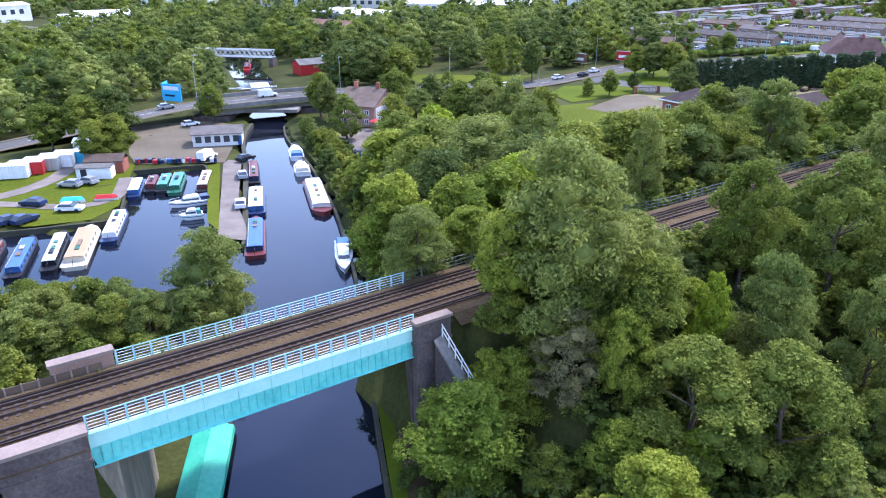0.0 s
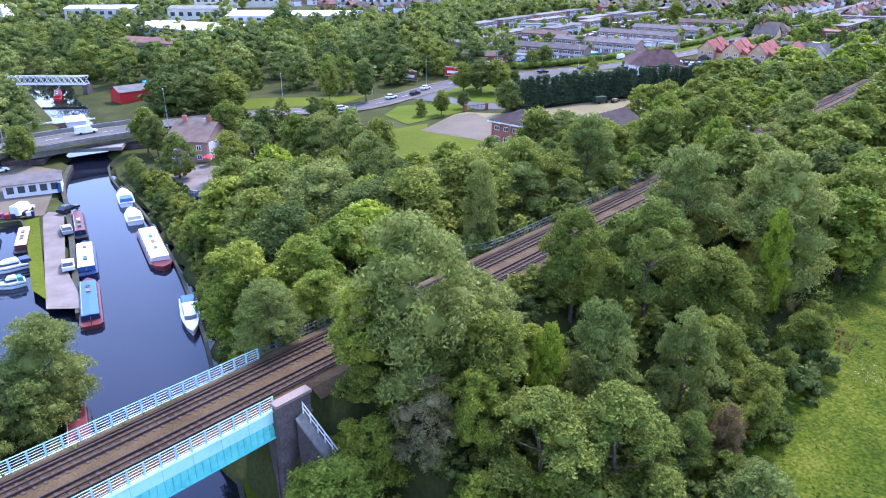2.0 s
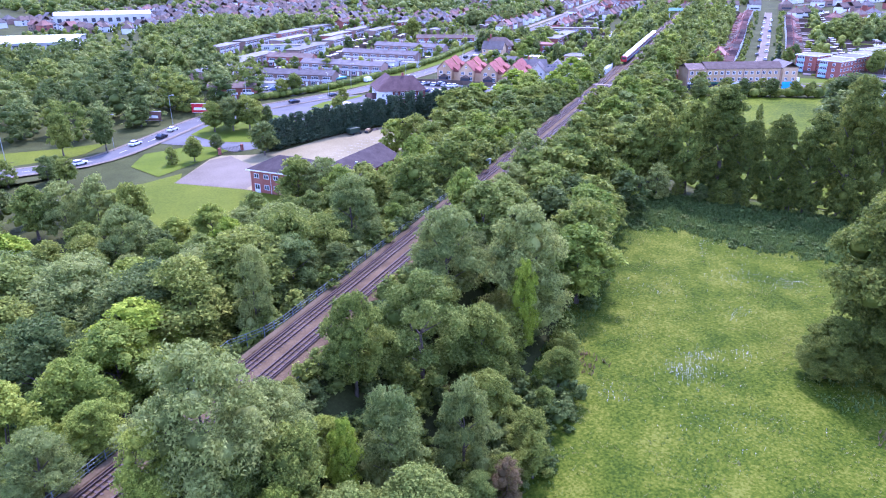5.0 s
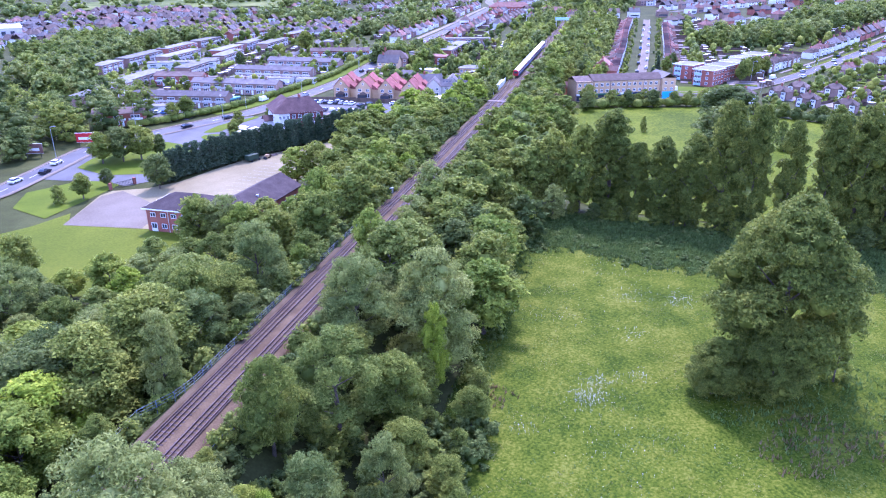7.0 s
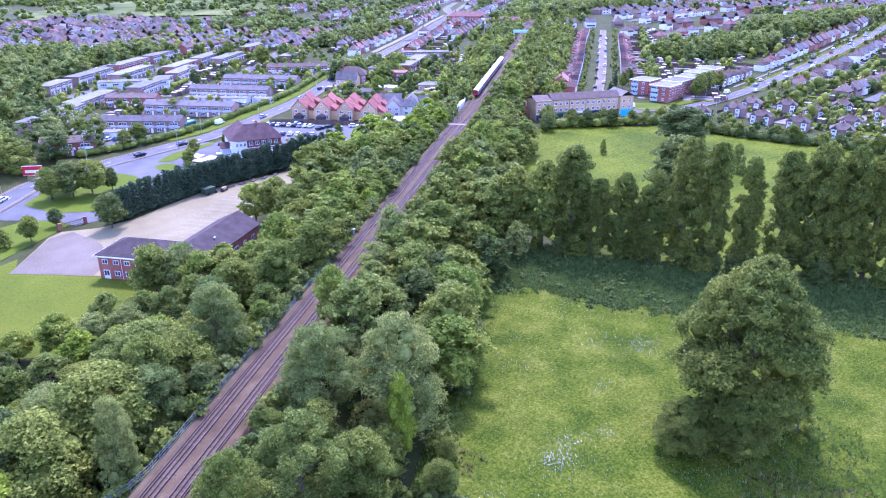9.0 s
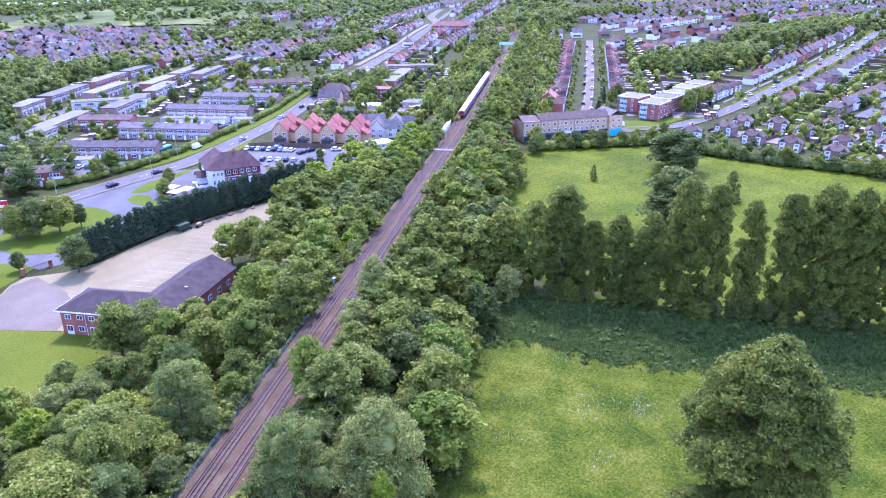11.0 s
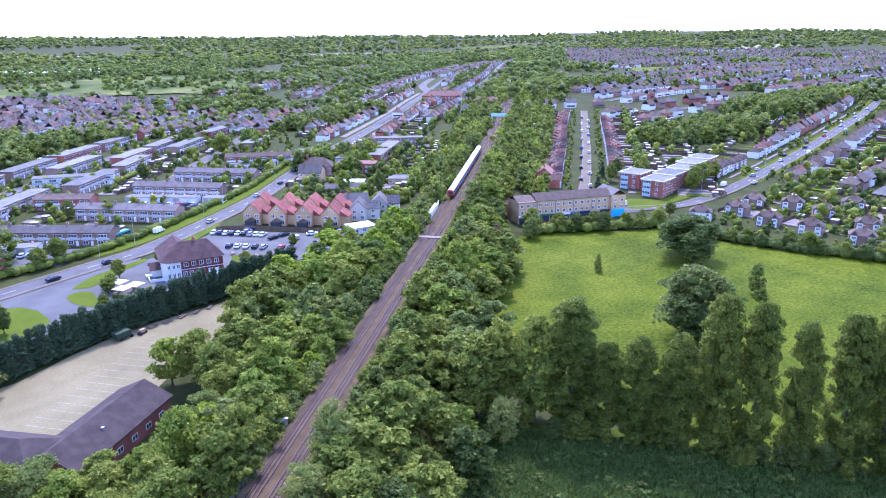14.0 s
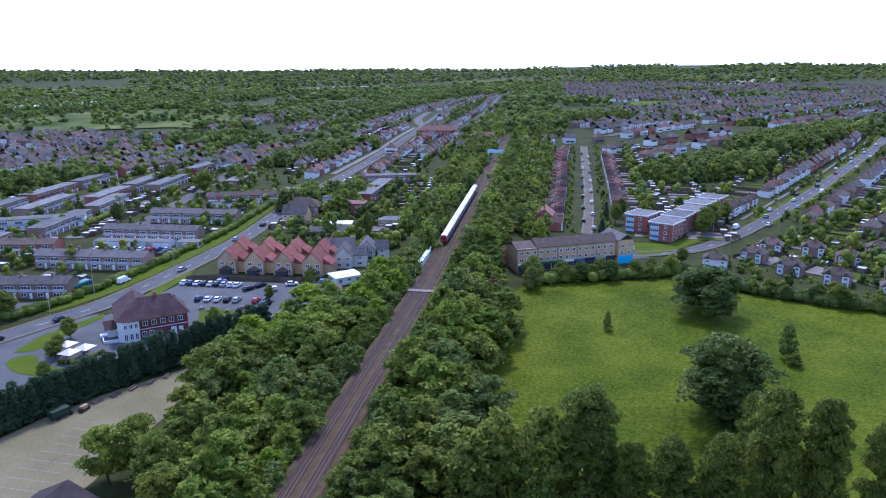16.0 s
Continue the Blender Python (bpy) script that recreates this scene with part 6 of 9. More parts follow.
for i in range(26):
    x, y = -62 + i * 0.62 + clut.uniform(-0.2, 0.2), 137.6 + clut.uniform(0, 1.3) + 0.06 * i
    m_ = clut.choice([RED, BLUE, MAROON, DARK, WHITE, NAVY, RED])
    d = at_ground("oil_drum" if i % 2 else "crate", x, y, clut.uniform(0, 90), "painted steel drum in the yard" if i % 2 else "coloured storage crate in the yard", "drum" if i % 2 else "crate")
    if i % 2:
        part("body", Shape().tube((0, 0, 0), (0, 0, 0.9), 0.3, n=10), m_, d)
        part("lid", Shape().tube((0, 0, 0.9), (0, 0, 0.93), 0.31, n=10), DARK, d)
    else:
        part("body", Shape().box(-0.45, 0.45, -0.4, 0.4, 0, 0.7), m_, d)
        part("lid", Shape().box(-0.48, 0.48, -0.43, 0.43, 0.7, 0.76), m_, d)
for x, y, m_, w in ((-63.0, 113.5, SKYBLUE, "sky blue sheet over a small boat on the bank"), (-57.8, 114.8, RED, "red sheet over a small boat in the basin")):
    t_ = at_ground("covered_dinghy", x, y, 10, w, "boat")
    rg = lambda z, k: [(-1.9, -0.7 * k, z), (1.2, -0.7 * k, z), (2.0, 0, z), (1.2, 0.7 * k, z), (-1.9, 0.7 * k, z)]
    part("hull", Shape().loft([rg(0, 0.6), rg(0.5, 1)]), WHITE, t_)
    part("cover", Shape().loft([rg(0.5, 1.05), [(p[0] * 0.8, p[1] * 0.3, 1.0) for p in rg(0, 1)]]), m_, t_)

# road bridge over the canal
rb = thing("road_bridge", Matrix(), "concrete road bridge with low parapets over the canal", "bridge")
ln = [Vector((-62, 183)), Vector((-50, 191.5)), Vector((-36, 198.5))]
for o in (-7.6, 7.6):
    sh = Shape()
    secs = []
    for i, q in enumerate(ln):
        d = (ln[min(i + 1, 2)] - ln[max(i - 1, 0)]).normalized()
        e = q + Vector((-d.y, d.x)) * o
        z = road_level(e.x, e.y)
        n2 = Vector((-d.y, d.x)) * 0.2
        secs.append([(*(e - n2), z - 1.6), (*(e + n2), z - 1.6), (*(e + n2), z + 1.0), (*(e - n2), z + 1.0)])
    part("parapet", sh.loft(secs), STONE, rb, "pale concrete parapet")
for dx, dy in ((-59, 178), (-37, 189)):
    part("abutment", Shape().box(dx - 4.5, dx + 4.5, dy, dy + 16, -1.5, 2.2), BLUEBRICK, rb)
part("soffit", Shape().box(-58, -38, 183, 196, 2.2, 3.0), STONE, rb)
solid("road_bank", ribbon([(-62, 184), (-40, 197), (-20, 203), (5, 207), (25, 213)], -9.5, 9.5, -0.15, main_level), GROUND, "grassy sides of the raised road", "bank", "structure")

foot = thing("lattice_bridge", Matrix.Translation((-100, 284, 4.0)) @ pose(0, 0, 0, 0, 0, -12), "white lattice girder bridge across the canal", "bridge")
for y in (-1.5, 1.5):
    part("chord", Shape().box(0, 36, y - 0.1, y + 0.1, 0.3, 0.55), WHITE, foot)
    part("chord", Shape().box(0, 36, y - 0.1, y + 0.1, 3.0, 3.25), WHITE, foot)
    for i in range(18):
        part("lattice_bar", Shape().tube((i * 2, y, 0.4), (i * 2 + 2, y, 3.1), 0.09, n=4), WHITE, foot)
        part("lattice_bar", Shape().tube((i * 2 + 2, y, 0.4), (i * 2, y, 3.1), 0.09, n=4), WHITE, foot)
part("deck", Shape().box(0, 36, -1.5, 1.5, 0.1, 0.3), DARK, foot)
for x in (0.5, 35.5):
    part("pier", Shape().box(x - 0.8, x + 0.8, -2, 2, -5.5, 0.1), BLUEBRICK, foot)
lock = thing("canal_lock", Matrix.Translation((-60.5, 226, 0)) @ pose(0, 0, 0, 0, 0, 18), "canal lock with white-tipped balance beams", "lock", kind="structure")
part("sill", Shape().box(-4, 4, -0.4, 0.4, -1.5, 1.1), WOOD, lock, "dark wooden lock gates")
for sx in (-1, 1):
    part("balance_beam", Shape().box(sx * 3.5 - (4 if sx < 0 else 0), sx * 3.5 + (4 if sx > 0 else 0), -0.2, 0.2, 1.3, 1.65), WHITE, lock)
shed(-58, 216, 18, 5, 9, 2.0, 2.4, WHITE, WHITE, "white flat-roofed boat shelter by the lock", 0)

hoard = at_ground("advertising_hoarding", -75.5, 190.5, -20, "large two-sided sky blue advertising hoarding on legs", "billboard")
part("panel", Shape().box(0, 6.2, -0.12, 0.12, 3.0, 7.5), SKYBLUE, hoard, "glossy sky blue poster")
part("panel", Shape().add([(0, 0.1, 3.0), (-1.8, 4.6, 3.0), (-1.8, 4.6, 7.5), (0, 0.1, 7.5), (-0.1, 0.05, 3.0), (-1.9, 4.55, 3.0), (-1.9, 4.55, 7.5), (-0.1, 0.05, 7.5)], [(0, 1, 2, 3), (7, 6, 5, 4), (3, 2, 6, 7)]), SKYBLUE, hoard)
part("poster_band", Shape().box(0.6, 5.6, -0.16, -0.12, 5.9, 6.9), WHITE, hoard)
part("poster_band", Shape().box(0.9, 4.2, -0.16, -0.12, 4.2, 4.7), NAVY, hoard)
for x in (0.6, 5.6):
    part("leg", Shape().box(x - 0.12, x + 0.12, -0.12, 0.12, 0, 3), GALV, hoard)
for x, y, m_, w in ((61.5, 256, RED, "red roadside advertising hoarding"), (44.5, 252, ROOF_RED, "orange roadside advertising hoarding")):
    hb = at_ground("advertising_hoarding", x, y, -35, w, "billboard")
    part("panel", Shape().box(0, 6.0, -0.1, 0.1, 1.4, 4.4), m_, hb)
    part("frame", Shape().box(-0.12, 6.12, -0.06, 0.12, 1.28, 1.4).box(-0.12, 6.12, -0.06, 0.12, 4.4, 4.52), WHITE, hb)
    part("poster_band", Shape().box(0.8, 5.0, -0.13, -0.1, 2.2, 3.1), WHITE, hb)
    for xx in (0.8, 5.2):
        part("leg", Shape().box(xx - 0.1, xx + 0.1, -0.02, 0.1, 0, 1.4), DARK, hb)


def street_lamp(x, y, ang, h=9.0, level=None):
    z = level(x, y) if level else base(x, y)
    l_ = thing("street_lamp", Matrix.Translation((x, y, z)) @ pose(0, 0, 0, 0, 0, ang), "slim grey steel street lamp by the road", "street lamp", "street lamps")
    part("pole", Shape().tube((0, 0, 0), (0, 0, h), 0.1, 0.06), GALV, l_)
    part("arm", Shape().tube((0, 0, h), (1.4, 0, h + 0.25), 0.05), GALV, l_)
    part("lantern", Shape().box(1.2, 1.95, -0.14, 0.14, h + 0.16, h + 0.32), GALV, l_)
    return l_


lamp0 = street_lamp(-66, 189.5, -60, 10, road_level)
for x, y, a in ((-104, 152, -60), (-28, 194, 100), (2, 214, -90), (30, 224, -50), (52, 245, -45), (84, 264, -75), (114, 256, 75), (133, 275, -60), (160, 275, 120), (186, 307, -60), (215, 310, 120), (240, 345, -60), (268, 352, 120), (330, 150, 90), (352, 166, -90), (385, 150, 90), (420, 162, -90), (450, 148, 90)):
    copy_thing(lamp0, Matrix.Translation((x, y, road_level(x, y))) @ pose(0, 0, 0, 0, 0, a))

# traffic and parked cars
for col, x, y, a, van in (("white", -48, 194, 30, True), ("white", 18.7, 209, 25, False), ("black", 44.7, 228.5, 45, False), ("white", 50, 236.8, 45, False), ("white", 36, 224, 40, False), ("black", 63.8, 246, 40, False), ("black", 100, 257, 12, False), ("grey", 118, 261, 15, False), ("silver", 167, 284, 32, False), ("silver", 205, 311, 32, False), ("black", 228, 326, 36, False), ("navy", 251, 347, 38, False), ("white", 146.5, 285, 30, True), ("silver", -70, 178, 42, False)):
    car(col, x, y, a, main_level, 0.2, van)
cp_rng = random.Random(4)
for i in range(9):
    car(cp_rng.choice(["black", "white", "white", "grey", "silver", "navy"]), 157.0 + i * 1.35 + 3, 266.5 - i * 1.95 + 1.5, 35 + cp_rng.uniform(-4, 4))
for i in range(8):
    if i != 5:
        car(["navy", "white", "white", "black", "silver", "white", "red", "black"][i], 152.6 + i * 1.9 + 2, 250.5 - i * 2.5 - 2, 40 + cp_rng.uniform(-5, 5))
for col, x, y, a in (("black", 171, 246, 10), ("silver", 177, 240, 60), ("white", 184, 240, -30), ("black", 176, 246.5, 5), ("grey", 178, 229, 80), ("black", 166, 228.5, 0), ("silver", 169, 260, 10), ("navy", 171, 262, 10)):
    car(col, x, y, a)
for i, (col, x, y) in enumerate((("blue", 193, 235), ("navy", 195.5, 233.5), ("black", 197, 231), ("white", 199, 229), ("blue", 190, 237.5), ("navy", 200, 233))):
    car(col, x, y, 50 + 5 * i)
bus = thing("bus", Matrix.Translation((127.5, 283.5, base(127, 283) + 0.15)) @ pose(0, 0, 0, 0, 0, 28), "single-deck green bus by the hedge", "bus")
part("body", Shape().loft([[(0, y, 0.4), (10, y, 0.4), (10.1, y * 0.98, 2.6), (9.8, y * 0.9, 3.0), (0.1, y * 0.9, 3.0), (0, y * 0.98, 2.6)] for y in (-1.25, 1.25)]), TEAL, bus)
for i in range(6):
    part("window", Shape().box(0.5 + i * 1.6, 1.9 + i * 1.6, -1.28, 1.28, 1.5, 2.45), WINDOW, bus)
for x in (2, 8):
    for y in (-1.2, 1.2):
        part("wheel", Shape().disc((x, y, 0.45), 0.45, 0.25), RUBBER, bus)


# ---- buildings ----
def window_mesh(w, h, bars=1):
    """A white frame with dark panes; base at the lower middle, facing -y."""
    sh = Shape().box(-w / 2, w / 2, -0.05, 0.02, 0, h)
    me_faces = len(sh.f)
    t = 0.13
    pw = (w - t * (bars + 2)) / (bars + 1)
    for i in range(bars + 1):
        x = -w / 2 + t + i * (pw + t)
        sh.box(x, x + pw, -0.065, -0.05, t, h - t)
    me = sh.mesh("window", WHITE)
    me.materials.append(WINDOW)
    for p in me.polygons:
        if p.index >= me_faces:
            p.material_index = 1
    return me


WIN = {}


def window(parent, x, y, z, w=1.2, h=1.2, face=0, bars=1):
    """face: degrees by which it turns from looking along -y."""
    key = (round(w, 2), round(h, 2), bars)
    if key not in WIN:
        WIN[key] = window_mesh(w, h, bars)
    return part("window", WIN[key], None, parent, at=Matrix.Translation((x, y, z)) @ pose(0, 0, 0, 0, 0, face))


def gable_roof(w, d, eave, ridge, over=0.35, thick=0.16):
    rf = lambda x: [(x, -over, eave - 0.1), (x, d / 2, ridge), (x, d + over, eave - 0.1), (x, d + over, eave + thick - 0.1), (x, d / 2, ridge + thick), (x, -over, eave + thick - 0.1)]
    return Shape().loft([rf(-over), rf(w + over)])


def gable_roof_y(w, d, eave, ridge, over=0.35, thick=0.16):
    rf = lambda y: [(-over, y, eave - 0.1), (w / 2, y, ridge), (w + over, y, eave - 0.1), (w + over, y, eave + thick - 0.1), (w / 2, y, ridge + thick), (-over, y, eave + thick - 0.1)]
    return Shape().loft([rf(-over), rf(d + over)])


def hip_roof(w, d, eave, ridge, over=0.4):
    o = over
    if w >= d:
        a, b = (d / 2, d / 2, ridge), (w - d / 2, d / 2, ridge)
    else:
        a, b = (w / 2, w / 2, ridge), (w / 2, d - w / 2, ridge)
    v = [(-o, -o, eave), (w + o, -o, eave), (w + o, d + o, eave), (-o, d + o, eave), a, b, (-o, -o, eave - 0.18), (w + o, -o, eave - 0.18), (w + o, d + o, eave - 0.18), (-o, d + o, eave - 0.18)]
    if w >= d:
        f = [(0, 1, 5, 4), (1, 2, 5), (2, 3, 4, 5), (3, 0, 4)]
    else:
        f = [(0, 1, 4), (1, 2, 5, 4), (2, 3, 5), (3, 0, 4, 5)]
    f += [(6, 7, 1, 0), (7, 8, 2, 1), (8, 9, 3, 2), (9, 6, 0, 3), (9, 8, 7, 6)]
    return Shape().add(v, f)


def gable_wall(w, d, eave, ridge):
    """Walls with gables at both x ends."""
    sec = lambda x: [(x, 0, -0.5), (x, d, -0.5), (x, d, eave), (x, d / 2, ridge), (x, 0, eave)]
    return Shape().loft([sec(0), sec(w)])


def chimney(parent, x, y, z, material=BRICK_RED):
    c = part("chimney", Shape().box(x - 0.45, x + 0.45, y - 0.35, y + 0.35, z - 1.2, z + 1.1), material, parent)
    part("chimney_pot", Shape().tube((x, y, z + 1.1), (x, y, z + 1.5), 0.14, 0.12), ROOF_RED, c)


def front_pose(a, b):
    """At a, with local x towards b and local y to the left, away from the front."""
    return Matrix.Translation((a[0], a[1], base((a[0] + b[0]) / 2, (a[1] + b[1]) / 2))) @ pose(0, 0, 0, 0, 0, math.degrees(math.atan2(b[1] - a[1], b[0] - a[0])))


# brick hall with a long low wing at the yard
hall = thing("brick_hall", front_pose((50.2, 161), (59.8, 147.0)), "two-storey red brick hall with a dark hipped roof and white windows", "building")
part("wall", Shape().box(0, 17, 0, 10, -0.5, 5.6), BRICK_RED, hall)
part("roof", hip_roof(17, 10, 5.75, 8.4, 0.7), ROOF_DARK, hall, "dark brown tiled roof")
part("fascia", Shape().box(-0.72, 17.72, -0.74, -0.66, 5.45, 5.75).box(-0.74, -0.66, -0.7, 10.7, 5.45, 5.75), WHITE, hall, "white fascia board")
for i in range(6):
    window(hall, 1.7 + i * 2.7, 0, 3.6, 1.4, 1.1)
    if i:
        window(hall, 1.7 + i * 2.7, 0, 0.9, 1.4, 1.2)
part("door", Shape().box(1.0, 2.5, -0.08, 0, 0, 2.2), WHITE, hall, "white glazed double door")
part("door_glass", Shape().box(1.15, 1.7, -0.1, -0.08, 0.9, 2.05).box(1.8, 2.35, -0.1, -0.08, 0.9, 2.05), WINDOW, hall)
part("drainpipe", Shape().tube((5.7, -0.12, 0), (5.7, -0.12, 5.5), 0.06), WHITE, hall)
for i in range(3):
    window(hall, 0, 7.5 - i * 2.6, 3.6, 1.2, 1.1, -90)
wing_b = thing("hall_wing", front_pose((66.2, 143.6), (87.4, 156.6)), "long low brick wing with a dark pitched roof", "building")
part("wall", gable_wall(26, 11, 4.0, 6.9), BRICK_RED, wing_b)
part("roof", gable_roof(26, 11, 4.1, 7.0, 0.6), ROOF_DARK, wing_b, "dark brown tiled roof")
for i in range(6):
    window(wing_b, 2 + i * 4.2, 0, 1.2, 1.6, 1.2)
    window(wing_b, 2 + i * 4.2, 11, 1.2, 1.6, 1.2, 180)
part("roof_vent", Shape().box(10, 10.5, 2.5, 3, 4.8, 6.2), GALV, wing_b)
gate = at_ground("entrance_gate", 54, 199.5, 10, "dark metal entrance gate with brick piers", "gate")
for x in (0, 7):
    part("pier", Shape().box(x - 0.35, x + 0.35, -0.35, 0.35, 0, 1.9), BRICK_RED, gate)
for i in range(15):
    part("bar", Shape().box(0.5 + i * 0.43, 0.56 + i * 0.43, -0.03, 0.03, 0.1, 1.7), DARK, gate)
part("gate_rail", Shape().box(0.35, 6.65, -0.03, 0.03, 1.5, 1.58).box(0.35, 6.65, -0.03, 0.03, 0.2, 0.28), DARK, gate)
DARK_GREEN = plain("dull_dark_green_sheet", (0.03, 0.055, 0.03), 0.6)
trail = at_ground("storage_trailer", 95, 198.6, 12, "dark green storage trailer at the yard edge", "trailer")
part("body", Shape().box(0, 4.0, 0, 2.0, 0.6, 2.1), DARK_GREEN, trail)
part("wheel", Shape().disc((1.2, -0.05, 0.4), 0.4, 0.25), RUBBER, trail)
part("wheel", Shape().disc((4.0, -0.05, 0.4), 0.4, 0.25), RUBBER, trail)
for i in range(5):
    sk = at_ground("stacked_timber", 104 + i * 4.3, 200.3 + i * 0.15, 15 + 8 * i, "stack of weathered timber and scrap", "timber")
    for j in range(4):
        part("plank", Shape().box(0, 2.4, j * 0.3, j * 0.3 + 0.25, 0, 0.3 + 0.1 * ((j * 7 + i) % 4)), WOOD, sk)
dig = at_ground("yellow_roller", 101.5, 199.2, 25, "small yellow road roller parked in the yard", "machine")
part("body", Shape().box(-0.8, 0.8, -0.45, 0.45, 0.5, 1.3), TAN, dig)
part("drum", Shape().disc((0.9, 0, 0.42), 0.42, 0.9), DARK, dig)
part("drum", Shape().disc((-0.9, 0, 0.42), 0.42, 0.9), DARK, dig)

# canalside pub
pub_a = thing("canalside_pub", front_pose((-26, 172), (-16.5, 168.5)), "brick canalside pub with a brown tiled roof and white gable", "pub")
part("wall", gable_wall(10, 14, 5.0, 8.0), BRICK_BROWN, pub_a)
part("roof", gable_roof(10, 14, 5.0, 8.2), ROOF_BROWN, pub_a)
part("white_gable", Shape().box(10.0, 10.06, 1.0, 7.5, 0, 4.6), RENDER_WHITE, pub_a)
for i in range(3):
    window(pub_a, 1.8 + i * 3.1, 0, 3.0)
    window(pub_a, 1.8 + i * 3.1, 0, 0.8)
chimney(pub_a, 2, 7, 8.6)
chimney(pub_a, 8, 7, 8.6)
ext = thing("pub_extension", front_pose((-13.5, 171), (-6, 168)), "small white and brick pub extension with a brown roof", "building")
part("wall", gable_wall(7, 6, 2.8, 4.6), RENDER_WHITE, ext)
part("roof", gable_roof(7, 6, 2.8, 4.7), ROOF_BROWN, ext)
window(ext, 2, 0, 1.0)
window(ext, 5, 0, 1.0)
para = at_ground("garden_parasol", -16.2, 165.5, 0, "red garden parasol outside the pub", "parasol")
part("pole", Shape().tube((0, 0, 0), (0, 0, 2.3), 0.04), WOOD, para)
part("canopy", Shape().loft([[(1.5 * math.cos(a), 1.5 * math.sin(a), 2.0) for a in np.arange(8) * math.pi / 4], [(0.05 * math.cos(a), 0.05 * math.sin(a), 2.6) for a in np.arange(8) * math.pi / 4]]), RED, para)
shed(-11.5, 145.5, -18, 4.5, 3.2, 2.2, 2.5, RENDER_WHITE, ROOF_FELT, "small white flat-roofed garage by the pub yard")
for col, x, y, a in (("navy", -15.5, 141.8, 60), ("black", -17.3, 142.5, 60), ("silver", -19, 144, 60)):
    car(col, x, y, a, lift=0.1)

BRICK_DARK = mat("dark_red_tile_hanging", [(0.12, 0.035, 0.032), (0.17, 0.052, 0.046), (0.22, 0.075, 0.066)], 0.3, 30)
# roadside pub: two wings under one hipped roof, white rendered corner bay and ground floor
pub = thing("roadside_pub", front_pose((123.2, 230.6), (139.2, 225.6)), "large roadside pub of dark brick and white render", "pub")
part("wall", Shape().box(4.2, 17, 0, 9, -0.5, 6.0), BRICK_DARK, pub, "dark red tile-hung wall")
part("wall", Shape().box(0, 9.5, 3.6, 17, -0.5, 6.0), RENDER_WHITE, pub, "white rendered wall")
part("wall", Shape().box(9.5, 17, 9, 13.5, -0.5, 4.6), BRICK_DARK, pub)
part("corner_bay", Shape().prism([(-0.8, 3.9), (-0.8, 1.0), (1.0, -0.8), (4.4, -0.8), (4.4, 3.9)], -0.3, 6.0), RENDER_WHITE, pub, "white rendered corner bay with arched windows")
part("roof", Shape().add([(-0.7, 17.7, 6.0), (-1.4, 3.6, 6.0), (-1.4, 0.6, 6.0), (0.6, -1.5, 6.0), (5.0, -1.5, 6.0), (17.7, -0.7, 6.0), (17.7, 9.7, 6.0), (10.2, 9.7, 6.0), (10.2, 17.7, 6.0), (4.75, 4.5, 10.8), (13.4, 4.5, 10.8), (4.75, 13.2, 10.8)],
                         [(0, 1, 9, 11), (1, 2, 9), (2, 3, 9), (3, 4, 9), (4, 5, 10, 9), (5, 6, 10), (6, 7, 9, 10), (7, 8, 11, 9), (8, 0, 11), (8, 7, 6, 5, 4, 3, 2, 1, 0)]), ROOF_PUB, pub, "steep dark brown tiled roof")
part("rear_roof", Shape().add([(9.0, 8.0, 5.4), (17.5, 8.0, 5.4), (17.5, 14.0, 4.6), (9.0, 14.0, 4.6), (10.5, 11, 8.2), (15.5, 11, 8.2)], [(0, 1, 5, 4), (1, 2, 5), (2, 3, 4, 5), (3, 0, 4), (3, 2, 1, 0)]), ROOF_PUB, pub)
for i in range(5):
    window(pub, 6.0 + i * 2.25, 0, 3.9, 1.35, 1.4)
for x in (5.6, 7.4):
    window(pub, x, 0, 0.9, 1.2, 1.5)
for x in (0.7, 2.1, 3.4):
    window(pub, x + 0.2, -0.8, 3.9, 0.95, 1.3)
    window(pub, x + 0.2, -0.8, 0.7, 0.95, 1.9)
for y in (1.5, 3.0):
    window(pub, -0.8, y + 0.5, 3.9, 0.9, 1.3, -90)
    window(pub, -0.8, y + 0.5, 0.7, 0.9, 1.9, -90)
for i in range(5):
    window(pub, 0, 16.2 - i * 2.4, 3.9, 1.1, 1.3, -90)
    window(pub, 0, 16.2 - i * 2.4, 0.9, 1.1, 1.5, -90)
for z in (2.95, 5.72):
    part("band", Shape().box(-0.06, 0.0, 4.0, 17, z, z + 0.22).box(4.4, 17, -0.05, 0, z, z + 0.18), WHITE, pub, "white painted band")
part("door", Shape().box(12.4, 13.9, -0.1, 0, 0, 2.4), WHITE, pub, "white entrance door")
part("door", Shape().box(14.4, 15.6, -0.1, 0, 0, 2.3), WHITE, pub, "white entrance door")
part("flower_bed", Shape().box(4.8, 12.0, -1.3, -0.3, 0, 0.8), GREEN, pub, "planted border against the wall")
porch = part("porch", Shape().box(-3.2, 0.0, 6.2, 10.4, -0.3, 2.5), RENDER_WHITE, pub, "white porch with a brown gabled roof")
part("porch_roof", gable_roof(3.8, 5.0, 2.5, 4.1, 0.3), ROOF_PUB, porch, at=Matrix.Translation((-3.6, 5.8, 0)))
part("step", Shape().box(-5.0, -3.2, 7.2, 9.4, -0.3, 0.4), WHITE, porch)
part("ramp_wall", Shape().box(-4.6, -4.4, 1.5, 7.2, -0.3, 0.9).box(-4.6, -0.8, 1.3, 1.5, -0.3, 0.9), WHITE, pub, "low white terrace wall")
chimney(pub, 9.5, 4.6, 10.6)
